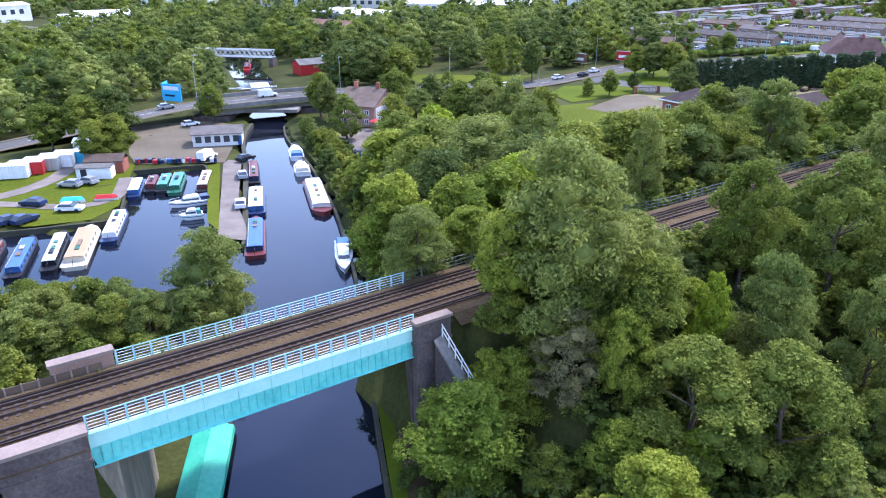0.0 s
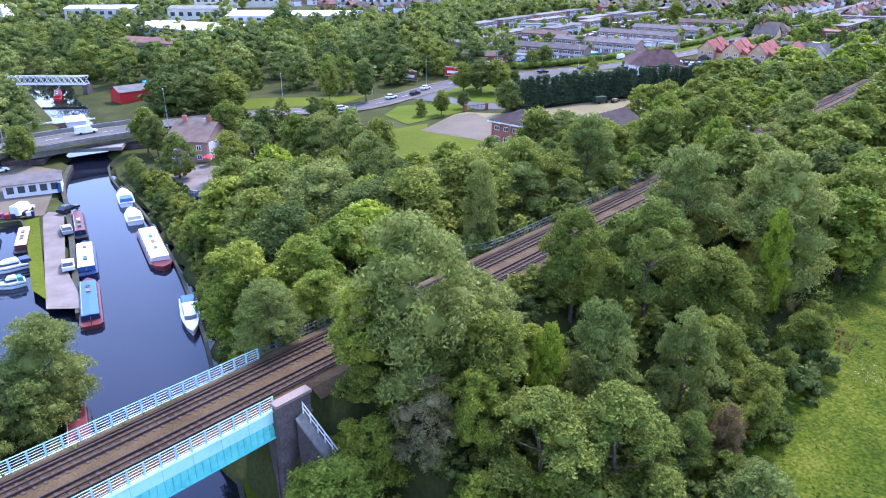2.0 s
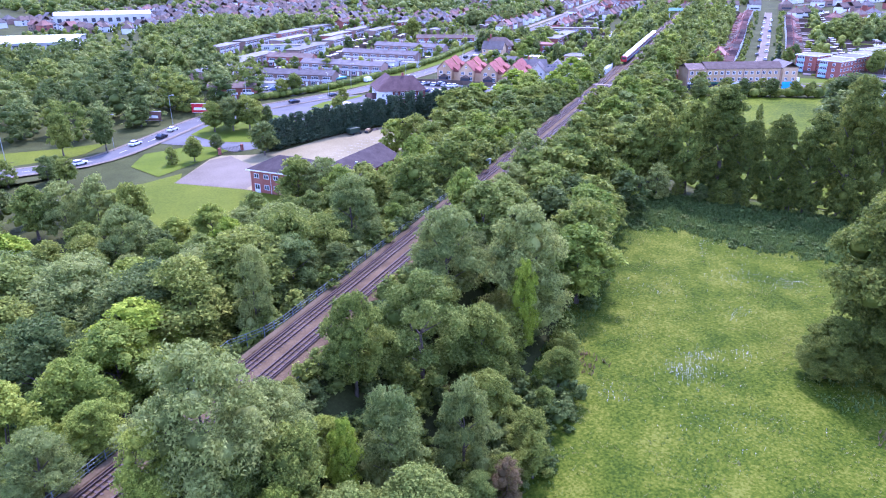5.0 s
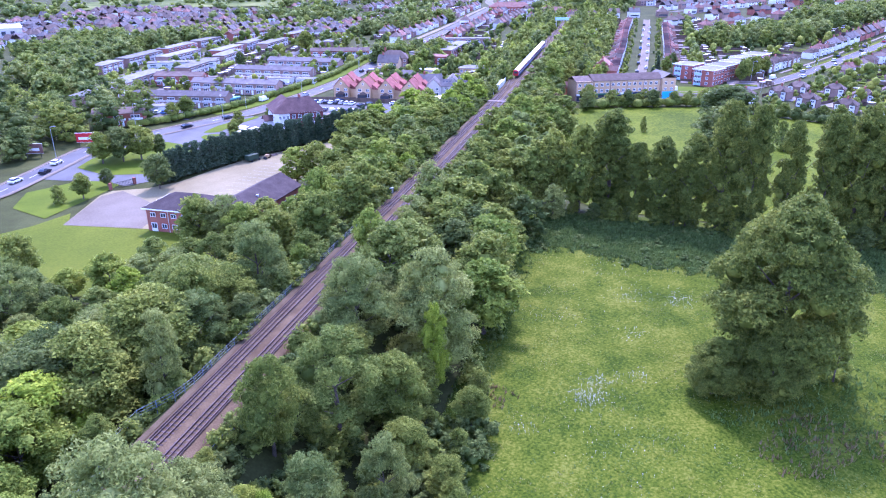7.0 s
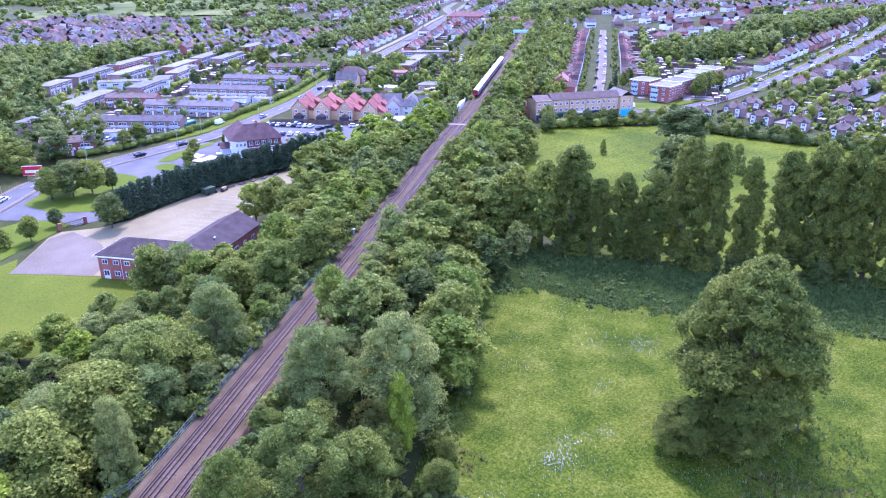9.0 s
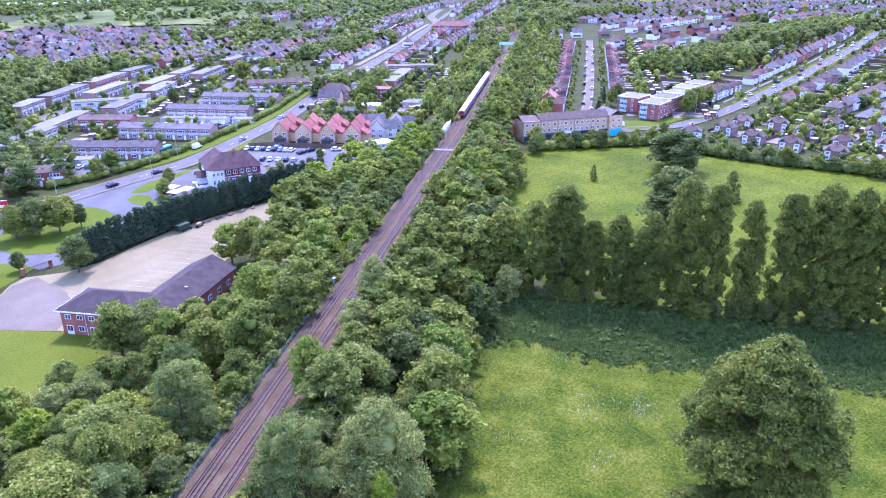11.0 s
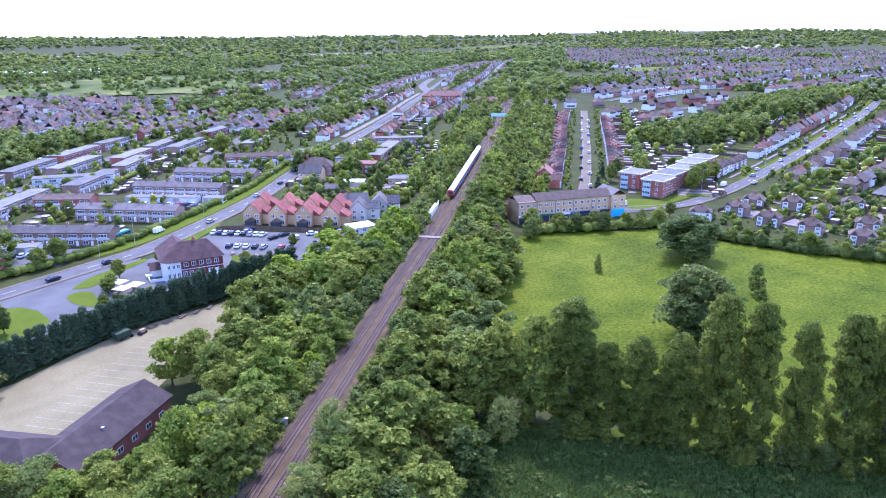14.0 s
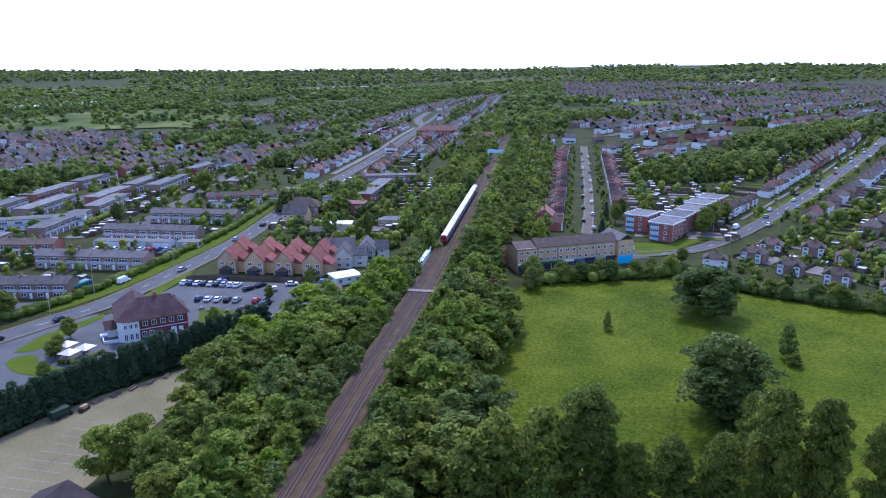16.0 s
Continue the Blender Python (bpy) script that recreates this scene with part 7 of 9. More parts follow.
chimney(pub, 4.8, 15.0, 9.0)
for x, y in ((110.8, 235.0), (109.2, 229.0), (113.2, 229.4)):
    u = at_ground("pub_umbrella", x, y, 25, "large square cream umbrella over pub tables", "umbrella", group="pub umbrellas")
    part("pole", Shape().tube((0, 0, 0), (0, 0, 2.8), 0.05), WOOD, u)
    part("canopy", Shape().add([(-2, -2, 2.4), (2, -2, 2.4), (2, 2, 2.4), (-2, 2, 2.4), (0, 0, 3.2), (-2, -2, 2.3), (2, -2, 2.3), (2, 2, 2.3), (-2, 2, 2.3)], [(0, 1, 4), (1, 2, 4), (2, 3, 4), (3, 0, 4), (5, 6, 1, 0), (6, 7, 2, 1), (7, 8, 3, 2), (8, 5, 0, 3)]), CREAM, u)


def bench(x, y, ang):
    b = at_ground("picnic_table", x, y, ang, "weathered wooden picnic table on grass", "table", group="picnic tables", lift=0.15)
    part("tabletop", Shape().box(-0.9, 0.9, -0.38, 0.38, 0.7, 0.76), WOOD, b)
    for yy in (-0.75, 0.75):
        part("seat", Shape().box(-0.9, 0.9, yy - 0.14, yy + 0.14, 0.42, 0.47), WOOD, b)
    for xx in (-0.6, 0.6):
        part("leg", Shape().box(xx - 0.05, xx + 0.05, -0.8, 0.8, 0.34, 0.42).box(xx - 0.05, xx + 0.05, -0.5, -0.4, 0, 0.7).box(xx - 0.05, xx + 0.05, 0.4, 0.5, 0, 0.7), WOOD, b)


for x, y, a in ((152, 236, 20), (155, 232, 60), (157, 229, 10), (151, 240, 80), (160, 231.5, 40), (108, 231, 10), (112, 226.5, 50), (114, 232, 30)):
    bench(x, y, a)

# new red-roofed detached houses behind the pub car park
def red_house(a, ang, w=6.9, d=9.0):
    h = thing("detached_house", Matrix.Translation((a[0], a[1], base(*a))) @ pose(0, 0, 0, 0, 0, ang), "new buff brick detached house with a red tiled gable roof", "house", "red-roofed houses")
    sec = lambda y: [(0, y, -0.5), (w, y, -0.5), (w, y, 5.0), (w / 2, y, 8.6), (0, y, 5.0)]
    part("wall", Shape().loft([sec(0), sec(d)]), BRICK_BUFF, h)
    part("roof", gable_roof_y(w, d, 5.0, 8.7), ROOF_NEW, h)
    part("wall", Shape().box(w, w + 3.2, 2.5, 8.5, -0.5, 4.0), BRICK_BUFF, h)
    part("roof", Shape().loft([[(w, y, 4.0), (w + 3.5, y, 3.7), (w + 3.5, y, 3.85), (w, y, 6.2)] for y in (2.2, 8.8)]), ROOF_NEW, h)
    for x in (1.9, 5.5):
        window(h, x, 0, 3.2, 1.5, 1.2)
        window(h, x, 0, 0.7, 1.7, 1.7)
    window(h, w / 2, 0, 6.1, 0.8, 0.8, 0, 0)
    cons = part("conservatory", Shape().box(1.6, 5.2, -2.6, 0, 0, 2.1), WINDOW, h, "white framed glazed conservatory")
    part("roof", Shape().loft([[(1.4, y, 2.1), (5.4, y, 2.1), (3.4, y, 3.2)] for y in (-2.8, 0)]), ROOF_BROWN, cons)
    part("skylight", Shape().add([(w * 0.62, 3, 7.62), (w * 0.62, 4, 7.62), (w * 0.82, 4, 6.2), (w * 0.82, 3, 6.2)], [(0, 1, 2, 3)]), WINDOW, h)
    return h


rh = red_house((174.6, 272.0), -53)
for x, y in ((180.6, 263.6), (186.9, 255.2), (193.2, 246.6), (184.4, 281.0), (190.6, 272.6), (196.9, 264.3), (203.2, 255.9)):
    copy_thing(rh, Matrix.Translation((x, y, base(x, y))) @ pose(0, 0, 0, 0, 0, -53 + (6 if y > 270 else 0)))


def panel_fence(name, pts, label, h=1.8, step=1.83):
    f = thing(name, Matrix(), label, "fence")
    pm = Shape().box(0, step - 0.1, -0.025, 0.025, 0.05, h).mesh("panel", FENCE_BROWN)
    pp = Shape().box(-0.05, 0.05, -0.05, 0.05, -0.3, h + 0.08).mesh("post", FENCE_BROWN)
    for a, b in zip(pts, pts[1:]):
        a, b = Vector(a), Vector(b)
        k = max(1, int((b - a).length / step))
        ang = math.degrees(math.atan2(b.y - a.y, b.x - a.x))
        for i in range(k):
            p = a.lerp(b, i / k)
            mm = Matrix.Translation((p.x, p.y, base(p.x, p.y))) @ pose(0, 0, 0, 0, 0, ang)
            part("panel", pm, None, f, at=mm)
            part("post", pp, None, f, at=mm)
    return f


panel_fence("garden_fence", [(162.5, 271.5), (170, 266), (186, 243.5), (190, 239)], "brown wooden panel fence behind the car park")


def villa(a, b, d, eave, ridge, wallm, roofm, label, hip=False, category="house", name="house"):
    """A detached house whose front runs from a to b."""
    w = math.hypot(b[0] - a[0], b[1] - a[1])
    h = thing(name, front_pose(a, b), label, category)
    if hip:
        part("wall", Shape().box(0, w, 0, d, -0.5, eave), wallm, h)
        part("roof", hip_roof(w, d, eave, ridge), roofm, h)
    else:
        part("wall", gable_wall(w, d, eave, ridge), wallm, h)
        part("roof", gable_roof(w, d, eave, ridge + 0.1), roofm, h)
    k = max(2, int(w / 2.8))
    for i in range(k):
        x = w * (i + 0.5) / k
        if eave > 4:
            window(h, x, 0, 3.2, 1.3, 1.2)
        window(h, x, 0, 0.8, 1.3, 1.3)
    if eave > 4:
        chimney(h, w * 0.2, d / 2, ridge + 0.3)
    return h


def gabled(a, ang, w, d, wallm, roofm, label):
    """A house with its gable to the front and a lower side wing."""
    h = thing("house", Matrix.Translation((a[0], a[1], base(*a))) @ pose(0, 0, 0, 0, 0, ang), label, "house")
    sec = lambda y: [(0, y, -0.5), (w, y, -0.5), (w, y, 4.6), (w / 2, y, 8.0), (0, y, 4.6)]
    part("wall", Shape().loft([sec(0), sec(d)]), wallm, h)
    part("roof", gable_roof_y(w, d, 4.6, 8.1), roofm, h)
    part("wall", Shape().box(w, w + 5, 2.2, 8.2, -0.5, 4.4), wallm, h)
    part("roof", gable_roof(5, 6, 4.4, 7.2, 0.3), roofm, h, at=Matrix.Translation((w, 2.2, 0)))
    for x in (1.7, w - 1.7):
        window(h, x, 0, 3.0, 1.3, 1.2)
        window(h, x, 0, 0.7, 1.5, 1.4)
    window(h, w + 2.5, 2.2, 3.0, 1.3, 1.1)
    window(h, w + 2.5, 2.2, 0.8, 1.6, 1.3)
    for i in range(3):
        part("skylight", Shape().add([(w + 0.8 + i * 1.4, 3.4, 5.75), (w + 1.6 + i * 1.4, 3.4, 5.75), (w + 1.6 + i * 1.4, 4.4, 6.68), (w + 0.8 + i * 1.4, 4.4, 6.68)], [(0, 1, 2, 3)]), WINDOW, h)
    return h


gabled((207, 246), -45, 6.5, 9, RENDER_CREAM, ROOF_GREY, "cream rendered gabled house with a grey slate roof")
gabled((219, 247), -45, 6.5, 9, RENDER_CREAM, ROOF_GREY, "pale stone gabled house with grey slate roof")
villa((212, 256), (220, 250), 7, 5, 8.0, RENDER_WHITE, ROOF_GREY, "white house with a blue-grey slate roof")
villa((173, 221.5), (183.5, 213), 9, 3.6, 5.6, RENDER_WHITE, ROOF_BROWN, "white single-storey workshop with a brown hipped roof", True, "workshop", "workshop")
villa((194, 228.5), (203, 226), 7, 2.8, 3.1, RENDER_WHITE, WHITE, "low white garage with a flat roof", True, "garage", "garage_building")
villa((236, 322), (243, 313), 9, 4.8, 8.5, BRICK_BUFF, ROOF_GREY, "buff brick gabled house by the road")
villa((246, 335), (257, 322), 10, 5, 9, BRICK_BROWN, ROOF_BROWN, "brown brick hipped house by the road", True)
villa((262, 324), (275, 309), 10, 5.5, 6.3, BRICK_RED, ROOF_RED, "red brick block with a low red roof", True)
villa((240, 300), (250, 289), 7, 3, 3.3, RENDER_WHITE, WHITE, "low white flat-roofed outbuilding", True, "outbuilding", "outbuilding")
villa((228, 290), (240, 280), 8, 3, 4.4, BRICK_BROWN, ROOF_GREY, "low brown brick outbuilding", False, "outbuilding", "outbuilding")
villa((263, 285), (276, 270), 8, 3, 4.2, BRICK_BUFF, ROOF_FELT, "low buff brick outbuilding", True, "outbuilding", "outbuilding")

# shopping parade with flats over
shops = thing("shop_parade", front_pose((248.4, 193.8), (289.5, 171.2)), "three-storey buff brick shop parade with brown roofs", "shops")
part("wall", Shape().box(0, 40.5, 0, 10, -0.5, 8.6), BRICK_BUFF, shops)
part("roof", gable_roof(33, 10, 8.6, 10.8, 0.3), ROOF_BROWN, shops, at=Matrix.Translation((7.9, 0, 0)))
part("roof", gable_roof(7.2, 10, 8.3, 10.2, 0.3), ROOF_BROWN, shops)
part("wall", Shape().box(40.5, 47.0, -1.0, 11.5, -0.5, 9.0), BRICK_BUFF, shops)
part("roof", gable_roof_y(6.5, 12.5, 9.0, 11.0, 0.3), ROOF_GREY, shops, at=Matrix.Translation((40.5, -1.0, 0)))
for z in (3.7, 6.3):
    for i in range(15):
        window(shops, 1.6 + i * 2.6, 0, z, 1.3, 1.3)
    window(shops, 42.2, -1.0, z, 1.2, 1.2)
    window(shops, 45.2, -1.0, z, 1.2, 1.2)
for i, m_ in enumerate((WHITE, SKYBLUE, GREEN, GREEN, WHITE, BLUE, NAVY, SILVER, DARK)):
    x = 0.4 + i * 4.45
    part("shopfront", Shape().box(x, x + 4.1, -0.12, 0, 0.1, 2.5), WINDOW, shops, "glazed shopfront")
    part("shop_sign", Shape().box(x - 0.1, x + 4.25, -0.5, 0, 2.55, 3.25), m_, shops, "plain coloured fascia sign")
part("hoarding", Shape().box(40.8, 46.8, -1.15, -1.0, 0, 3.2), SKYBLUE, shops, "bright blue ground-floor hoarding")
for i in range(6):
    part("pier", Shape().box(i * 8.0 - 0.15, i * 8.0 + 0.15, -0.08, 0, -0.3, 8.6), BRICK_BROWN, shops)
back = thing("rear_range", front_pose((254, 205), (287, 185)), "low red brick rear range with a red roof", "building")
part("wall", gable_wall(38, 7, 4.2, 6.0), BRICK_RED, back)
part("roof", gable_roof(38, 7, 4.2, 6.1), ROOF_RED, back)

# staggered flat-roofed flats
def flats(x, y, ang=10):
    f = thing("apartment_block", Matrix.Translation((x, y, base(x, y))) @ pose(0, 0, 0, 0, 0, ang), "three-storey red brick flats with a white flat roof edge", "apartment block", "apartment blocks")
    part("wall", Shape().box(0, 13, 0, 10, -0.8, 7.6), BRICK_RED, f)
    part("stair_tower", Shape().box(13, 15, 3, 7, -0.8, 7.2), BRICK_BROWN, f, "recessed brown brick stair link")
    part("roof", Shape().box(-0.5, 13.5, -0.5, 10.5, 7.6, 8.05), WHITE, f, "white flat roof edge")
    part("roof_deck", Shape().box(-0.2, 13.2, -0.2, 10.2, 8.05, 8.1), ROOF_FELT, f)
    for fl in range(3):
        z = 0.8 + fl * 2.45
        part("balcony_panel", Shape().box(-0.14, 0, 5.6, 9.4, z - 0.6, z + 0.4), PALE_BLUE, f, "pale blue panel")
        window(f, 0, 7.5, z + 0.4, 3.4, 1.3, -90, 3)
        for i in range(4):
            window(f, 1.8 + i * 3.1, 0, z, 1.5, 1.3)
        window(f, 0, 2.8, z, 1.3, 1.3, -90)
    return f


fb = flats(325.5, 172.5, 4)
for x, y in ((332, 187.5), (340.5, 174.6), (355.5, 175.2), (370.5, 177.8), (385.5, 178.4)):
    copy_thing(fb, Matrix.Translation((x, y, base(x, y))) @ pose(0, 0, 0, 0, 0, 4))
drape("grass_verge", [(305, 183), (300, 172), (312, 166), (336, 164), (338, 171), (322, 172), (318, 180), (312, 186)], VERGE, "bright green lawn in front of the flats", "grass", 0.25)
car("white", 304, 180, 60, None, 0.3, True)


# ---- estate terraces and suburban houses ----
def terrace(w, wallm, roofm, panel, label, depth=8.0, eave=4.9, ridge=6.4, flat=False, category="terrace"):
    """A terrace of two-storey houses with panelled fronts."""
    t = thing("terraced_houses", Matrix(), label, category, "estate terraces")
    part("wall", (Shape().box(0, w, 0, depth, -0.6, eave) if flat else gable_wall(w, depth, eave, ridge)), wallm, t)
    if flat:
        part("roof", Shape().box(-0.3, w + 0.3, -0.4, depth + 0.4, eave, eave + 0.3), roofm, t, "flat felt roof")
    else:
        part("roof", gable_roof(w, depth, eave, ridge + 0.1), roofm, t)
    k = max(2, round(w / 5.6))
    for i in range(k):
        x = w * (i + 0.5) / k
        part("front_panel", Shape().box(x - 2.5, x + 2.5, -0.05, 0, 2.3, 3.1), panel, t, "pale cladding panel")
        window(t, x, -0.02, 3.15, 3.2, 1.15, 0, 2)
        window(t, x - 0.9, 0, 0.7, 1.9, 1.4)
        part("door", Shape().box(x + 0.9, x + 1.8, -0.06, 0, 0, 2.0), WHITE, t)
    if not flat:
        for i in range(0, k, 2):
            chimney(t, w * (i + 1) / (k + 0.2), depth / 2, ridge + 0.1, BRICK_BROWN)
    return t


ROW_MODELS = {}


def row_of(kind, a, b):
    w = math.hypot(b[0] - a[0], b[1] - a[1])
    key = (kind, round(w / 6) * 6)
    m = front_pose(a, b)
    if key not in ROW_MODELS:
        args = dict(grey=(BRICK_BROWN, ROOF_GREY, PANEL, "brown brick terrace with grey roofs and pale window bands"),
                    flat=(BRICK_BROWN, ROOF_FELT, PANEL, "flat-roofed pale terrace with white window bands"),
                    red=(BRICK_RED, ROOF_FELT, MAROON, "flat-roofed terrace with red cladding panels"),
                    blue=(RENDER_WHITE, ROOF_FELT, SILVER, "flat-roofed white and grey terrace"),
                    brick=(BRICK_RED, ROOF_BROWN, WHITE, "red brick terrace with brown roofs"))[kind]
        ROW_MODELS[key] = terrace(key[1], *args, flat=kind in ("flat", "red", "blue"))
        ROW_MODELS[key].matrix_basis = m
        return ROW_MODELS[key]
    return copy_thing(ROW_MODELS[key], m)


row_of("grey", (98, 311), (125.5, 282))
row_of("grey", (132, 327), (156, 296))
row_of("grey", (167, 354), (193.5, 318))
row_of("grey", (196, 372), (220, 340))
row_of("brick", (234, 388), (261, 369))
row_of("brick", (74, 280), (92, 270.5))
row_of("flat", (84, 318), (112, 346))
row_of("flat", (112, 350), (140, 376))
row_of("brick", (126, 357), (143, 340))
row_of("blue", (140, 404), (173, 388))
row_of("flat", (150, 372), (182, 402))
row_of("flat", (186, 406), (212, 432))
row_of("red", (196, 432), (224, 456))
row_of("flat", (228, 460), (262, 490))
row_of("flat", (236, 446), (268, 474))
row_of("flat", (140, 432), (172, 462))
row_of("red", (176, 466), (206, 492))
row_of("flat", (212, 498), (246, 526))
row_of("flat", (118, 410), (136, 428))
row_of("flat", (160, 424), (192, 452))
row_of("brick", (252, 530), (300, 552))
row_of("red", (284, 494), (320, 520))
row_of("flat", (272, 420), (300, 444))
row_of("red", (291, 322), (333, 352))
row_of("blue", (275, 330), (303, 350))
row_of("flat", (326, 366), (352, 346))
row_of("blue", (262, 352), (283, 372))


def garages(a, b, n, label="row of white-doored flat-roofed garages"):
    w = math.hypot(b[0] - a[0], b[1] - a[1])
    g = thing("garage_row", front_pose(a, b), label, "garages")
    part("wall", Shape().box(0, w, 0, 5.5, -0.5, 2.3), RENDER_WHITE, g)
    part("roof", Shape().box(-0.2, w + 0.2, -0.2, 5.7, 2.3, 2.5), ROOF_FELT, g)
    for i in range(n):
        part("garage_door", Shape().box(w * (i + 0.12) / n, w * (i + 0.88) / n, -0.06, 0, 0, 2.05), WHITE if i % 3 else GALV, g)


garages((159.5, 345), (180, 320), 9)
garages((182, 318), (188, 311), 3)
garages((232, 381), (239, 374), 3)
garages((243, 372), (252, 366), 3)
garages((92, 300), (106, 290), 5)
drape("garage_court", [(150, 338), (160, 345), (186, 312), (178, 304)], ASPHALT, "grey asphalt garage court", "court", 0.1)
drape("garage_court", [(224, 372), (234, 382), (258, 364), (250, 352)], ASPHALT, "grey asphalt parking court", "court", 0.1)
drape("garage_court", [(80, 292), (96, 304), (122, 282), (106, 270)], ASPHALT, "grey asphalt parking court by the terrace", "court", 0.1)
for i in range(9):
    car(cp_rng.choice(["white", "silver", "black", "red", "navy", "white"]), 158.5 + i * 2.3, 337.5 - i * 2.7, 30)
for i in range(6):
    car(cp_rng.choice(["white", "silver", "black", "red", "blue"]), 92 + i * 2.3, 297 - i * 2.0, 40)
for i in range(5):
    car(cp_rng.choice(["white", "silver", "black", "white"]), 232 + i * 3.2, 372.5 - i * 2.8, 40)


def semi(kind):
    """A pair of two-storey bay-fronted houses."""
    wallm, roofm, label = dict(
        red=(BRICK_BROWN, ROOF_BROWN, "brick and render semi-detached houses with a brown hipped roof"),
        white=(RENDER_WHITE, ROOF_BROWN, "white rendered semi-detached houses with a brown hipped roof"),
        cream=(RENDER_CREAM, ROOF_RED, "cream semi-detached houses with a red tiled roof"))[kind]
    w, d, eave, ridge = 12.0, 8.0, 5.0, 8.2
    h = thing("semi_detached_house", Matrix(), label, "house", "semi-detached houses")
    part("wall", Shape().box(0, w, 0, d, -1.2, eave), wallm, h)
    part("roof", hip_roof(w, d, eave, ridge), roofm, h)
    for x in (2.2, 9.8):
        part("bay", Shape().prism([(x - 1.5, 0), (x - 1.0, -0.8), (x + 1.0, -0.8), (x + 1.5, 0)], -0.8, 5.2), RENDER_WHITE, h, "white front bay")
        part("gable", Shape().loft([[(x - 1.8, y, 5.0), (x + 1.8, y, 5.0), (x, y, 7.3)] for y in (-1.0, 3.0)]), roofm, h)
        window(h, x, -0.8, 3.2, 1.8, 1.3, 0, 2)
        window(h, x, -0.8, 0.8, 1.8, 1.4, 0, 2)
        window(h, x, d, 3.2, 1.5, 1.2, 180)
        window(h, x, d, 0.8, 1.8, 1.4, 180)
    part("chimney", Shape().box(w / 2 - 0.5, w / 2 + 0.5, d / 2 - 0.4, d / 2 + 0.4, ridge - 1, ridge + 1.3), BRICK_RED, h)
    return h


SEMIS = {}
far_kind_rng = random.Random(29)
sub = {"v": [], "f": [], "m": []}
sub_mats = [RENDER_WHITE, BRICK_BROWN, ROOF_BROWN, ROOF_RED, ROOF_GREY, WINDOW, BRICK_RED]


HOUSE_MODELS = {}
house_count = [0]


def plain_house(wi, ri, hip):
    """A small house of the suburb: walls, roof, chimney and window rows."""
    wallm, roofm = sub_mats[wi], sub_mats[ri]
    lab = "%s house with a %s roof" % ({0: "white rendered suburban", 1: "brown brick suburban", 6: "red brick suburban"}[wi], {2: "brown tiled", 3: "red tiled", 4: "grey tiled"}[ri])
    h = thing("house", Matrix(), lab, "house", "suburban houses")
    w, d, e, r = 8.6, 7.0, 4.3, 7.5
    part("wall", Shape().box(-w / 2, w / 2, -d / 2, d / 2, -1, e), wallm, h)
    part("roof", hip_roof(w, d, e, r) if hip else gable_roof(w, d, e, r), roofm, h, at=Matrix.Translation((-w / 2, -d / 2, 0)))
    part("chimney", Shape().box(0, 0.9, 0.3, 1.0, r - 1.0, r + 1.1), BRICK_RED, h)
    part("window", Shape().box(-3.4, 3.4, -d / 2 - 0.05, -d / 2, 3.1, 4.2), WINDOW, h)
    part("window", Shape().box(-3.4, 3.4, d / 2, d / 2 + 0.05, 1.0, 2.2), WINDOW, h)
    return h


def far_house(x, y, ang, rng):
    w, d, e, r = rng.uniform(7.6, 9.8), rng.uniform(6.4, 7.4), 4.3, rng.uniform(7.0, 7.9)
    m = Matrix.Translation((x, y, base(x, y) - 0.2)) @ pose(0, 0, 0, 0, 0, ang) @ Matrix.Translation((-w / 2, -d / 2, 0))
    wall_i, roof_i = rng.choice([0, 1, 0, 6, 0, 1, 0]), rng.choice([2, 4, 2, 4, 2, 3, 4, 2])
    if math.hypot(x - 40, y - 20) < 690 and house_count[0] < 160:
        house_count[0] += 1
        key = (wall_i, roof_i, rng.random() < 0.7)
        m = Matrix.Translation((x, y, base(x, y) - 0.2)) @ pose(0, 0, 0, 0, 0, ang)
        if key in HOUSE_MODELS:
            copy_thing(HOUSE_MODELS[key], m)
        else:
            HOUSE_MODELS[key] = plain_house(*key)
            HOUSE_MODELS[key].matrix_basis = m
        return
    for sh, mi in ((Shape().box(0, w, 0, d, -1, e), wall_i), (hip_roof(w, d, e, r) if rng.random() < 0.7 else gable_roof(w, d, e, r + 0.2), roof_i)):
        k = len(sub["v"])
        sub["v"] += [tuple(m @ Vector(p)) for p in sh.v]
        sub["f"] += [tuple(i + k for i in f) for f in sh.f]
        sub["m"] += [mi] * len(sh.f)
    for xx in (0.25, 0.75) if math.hypot(x - 40, y - 20) < 950 else ():
        for z in (1.0, 3.3):
            for yy in (-0.05, d + 0.05):
                k = len(sub["v"])
                a = w * xx
                sub["v"] += [tuple(m @ Vector(p)) for p in ((a - 0.9, yy, z), (a + 0.9, yy, z), (a + 0.9, yy, z + 1.2), (a - 0.9, yy, z + 1.2))]
                sub["f"].append((k, k + 1, k + 2, k + 3) if yy < 0 else (k + 3, k + 2, k + 1, k))
                sub["m"].append(5)


def place_semi(kind, x, y, ang):
    if math.hypot(x - 50, y - 50) > 440:
        c, s = math.cos(radians(ang)), math.sin(radians(ang))
        far_house(x + 6 * c - 4 * s, y + 6 * s + 4 * c, ang, far_kind_rng)
        return
    m = Matrix.Translation((x, y, base(x, y) + 0.1)) @ pose(0, 0, 0, 0, 0, ang)
    if kind not in SEMIS:
        SEMIS[kind] = semi(kind)
        SEMIS[kind].matrix_basis = m @ Matrix.Diagonal((0.84, 0.84, 0.84, 1))
        return
    copy_thing(SEMIS[kind], m @ Matrix.Diagonal((0.84, 0.84, 0.84, 1)))


sub_rng = random.Random(17)


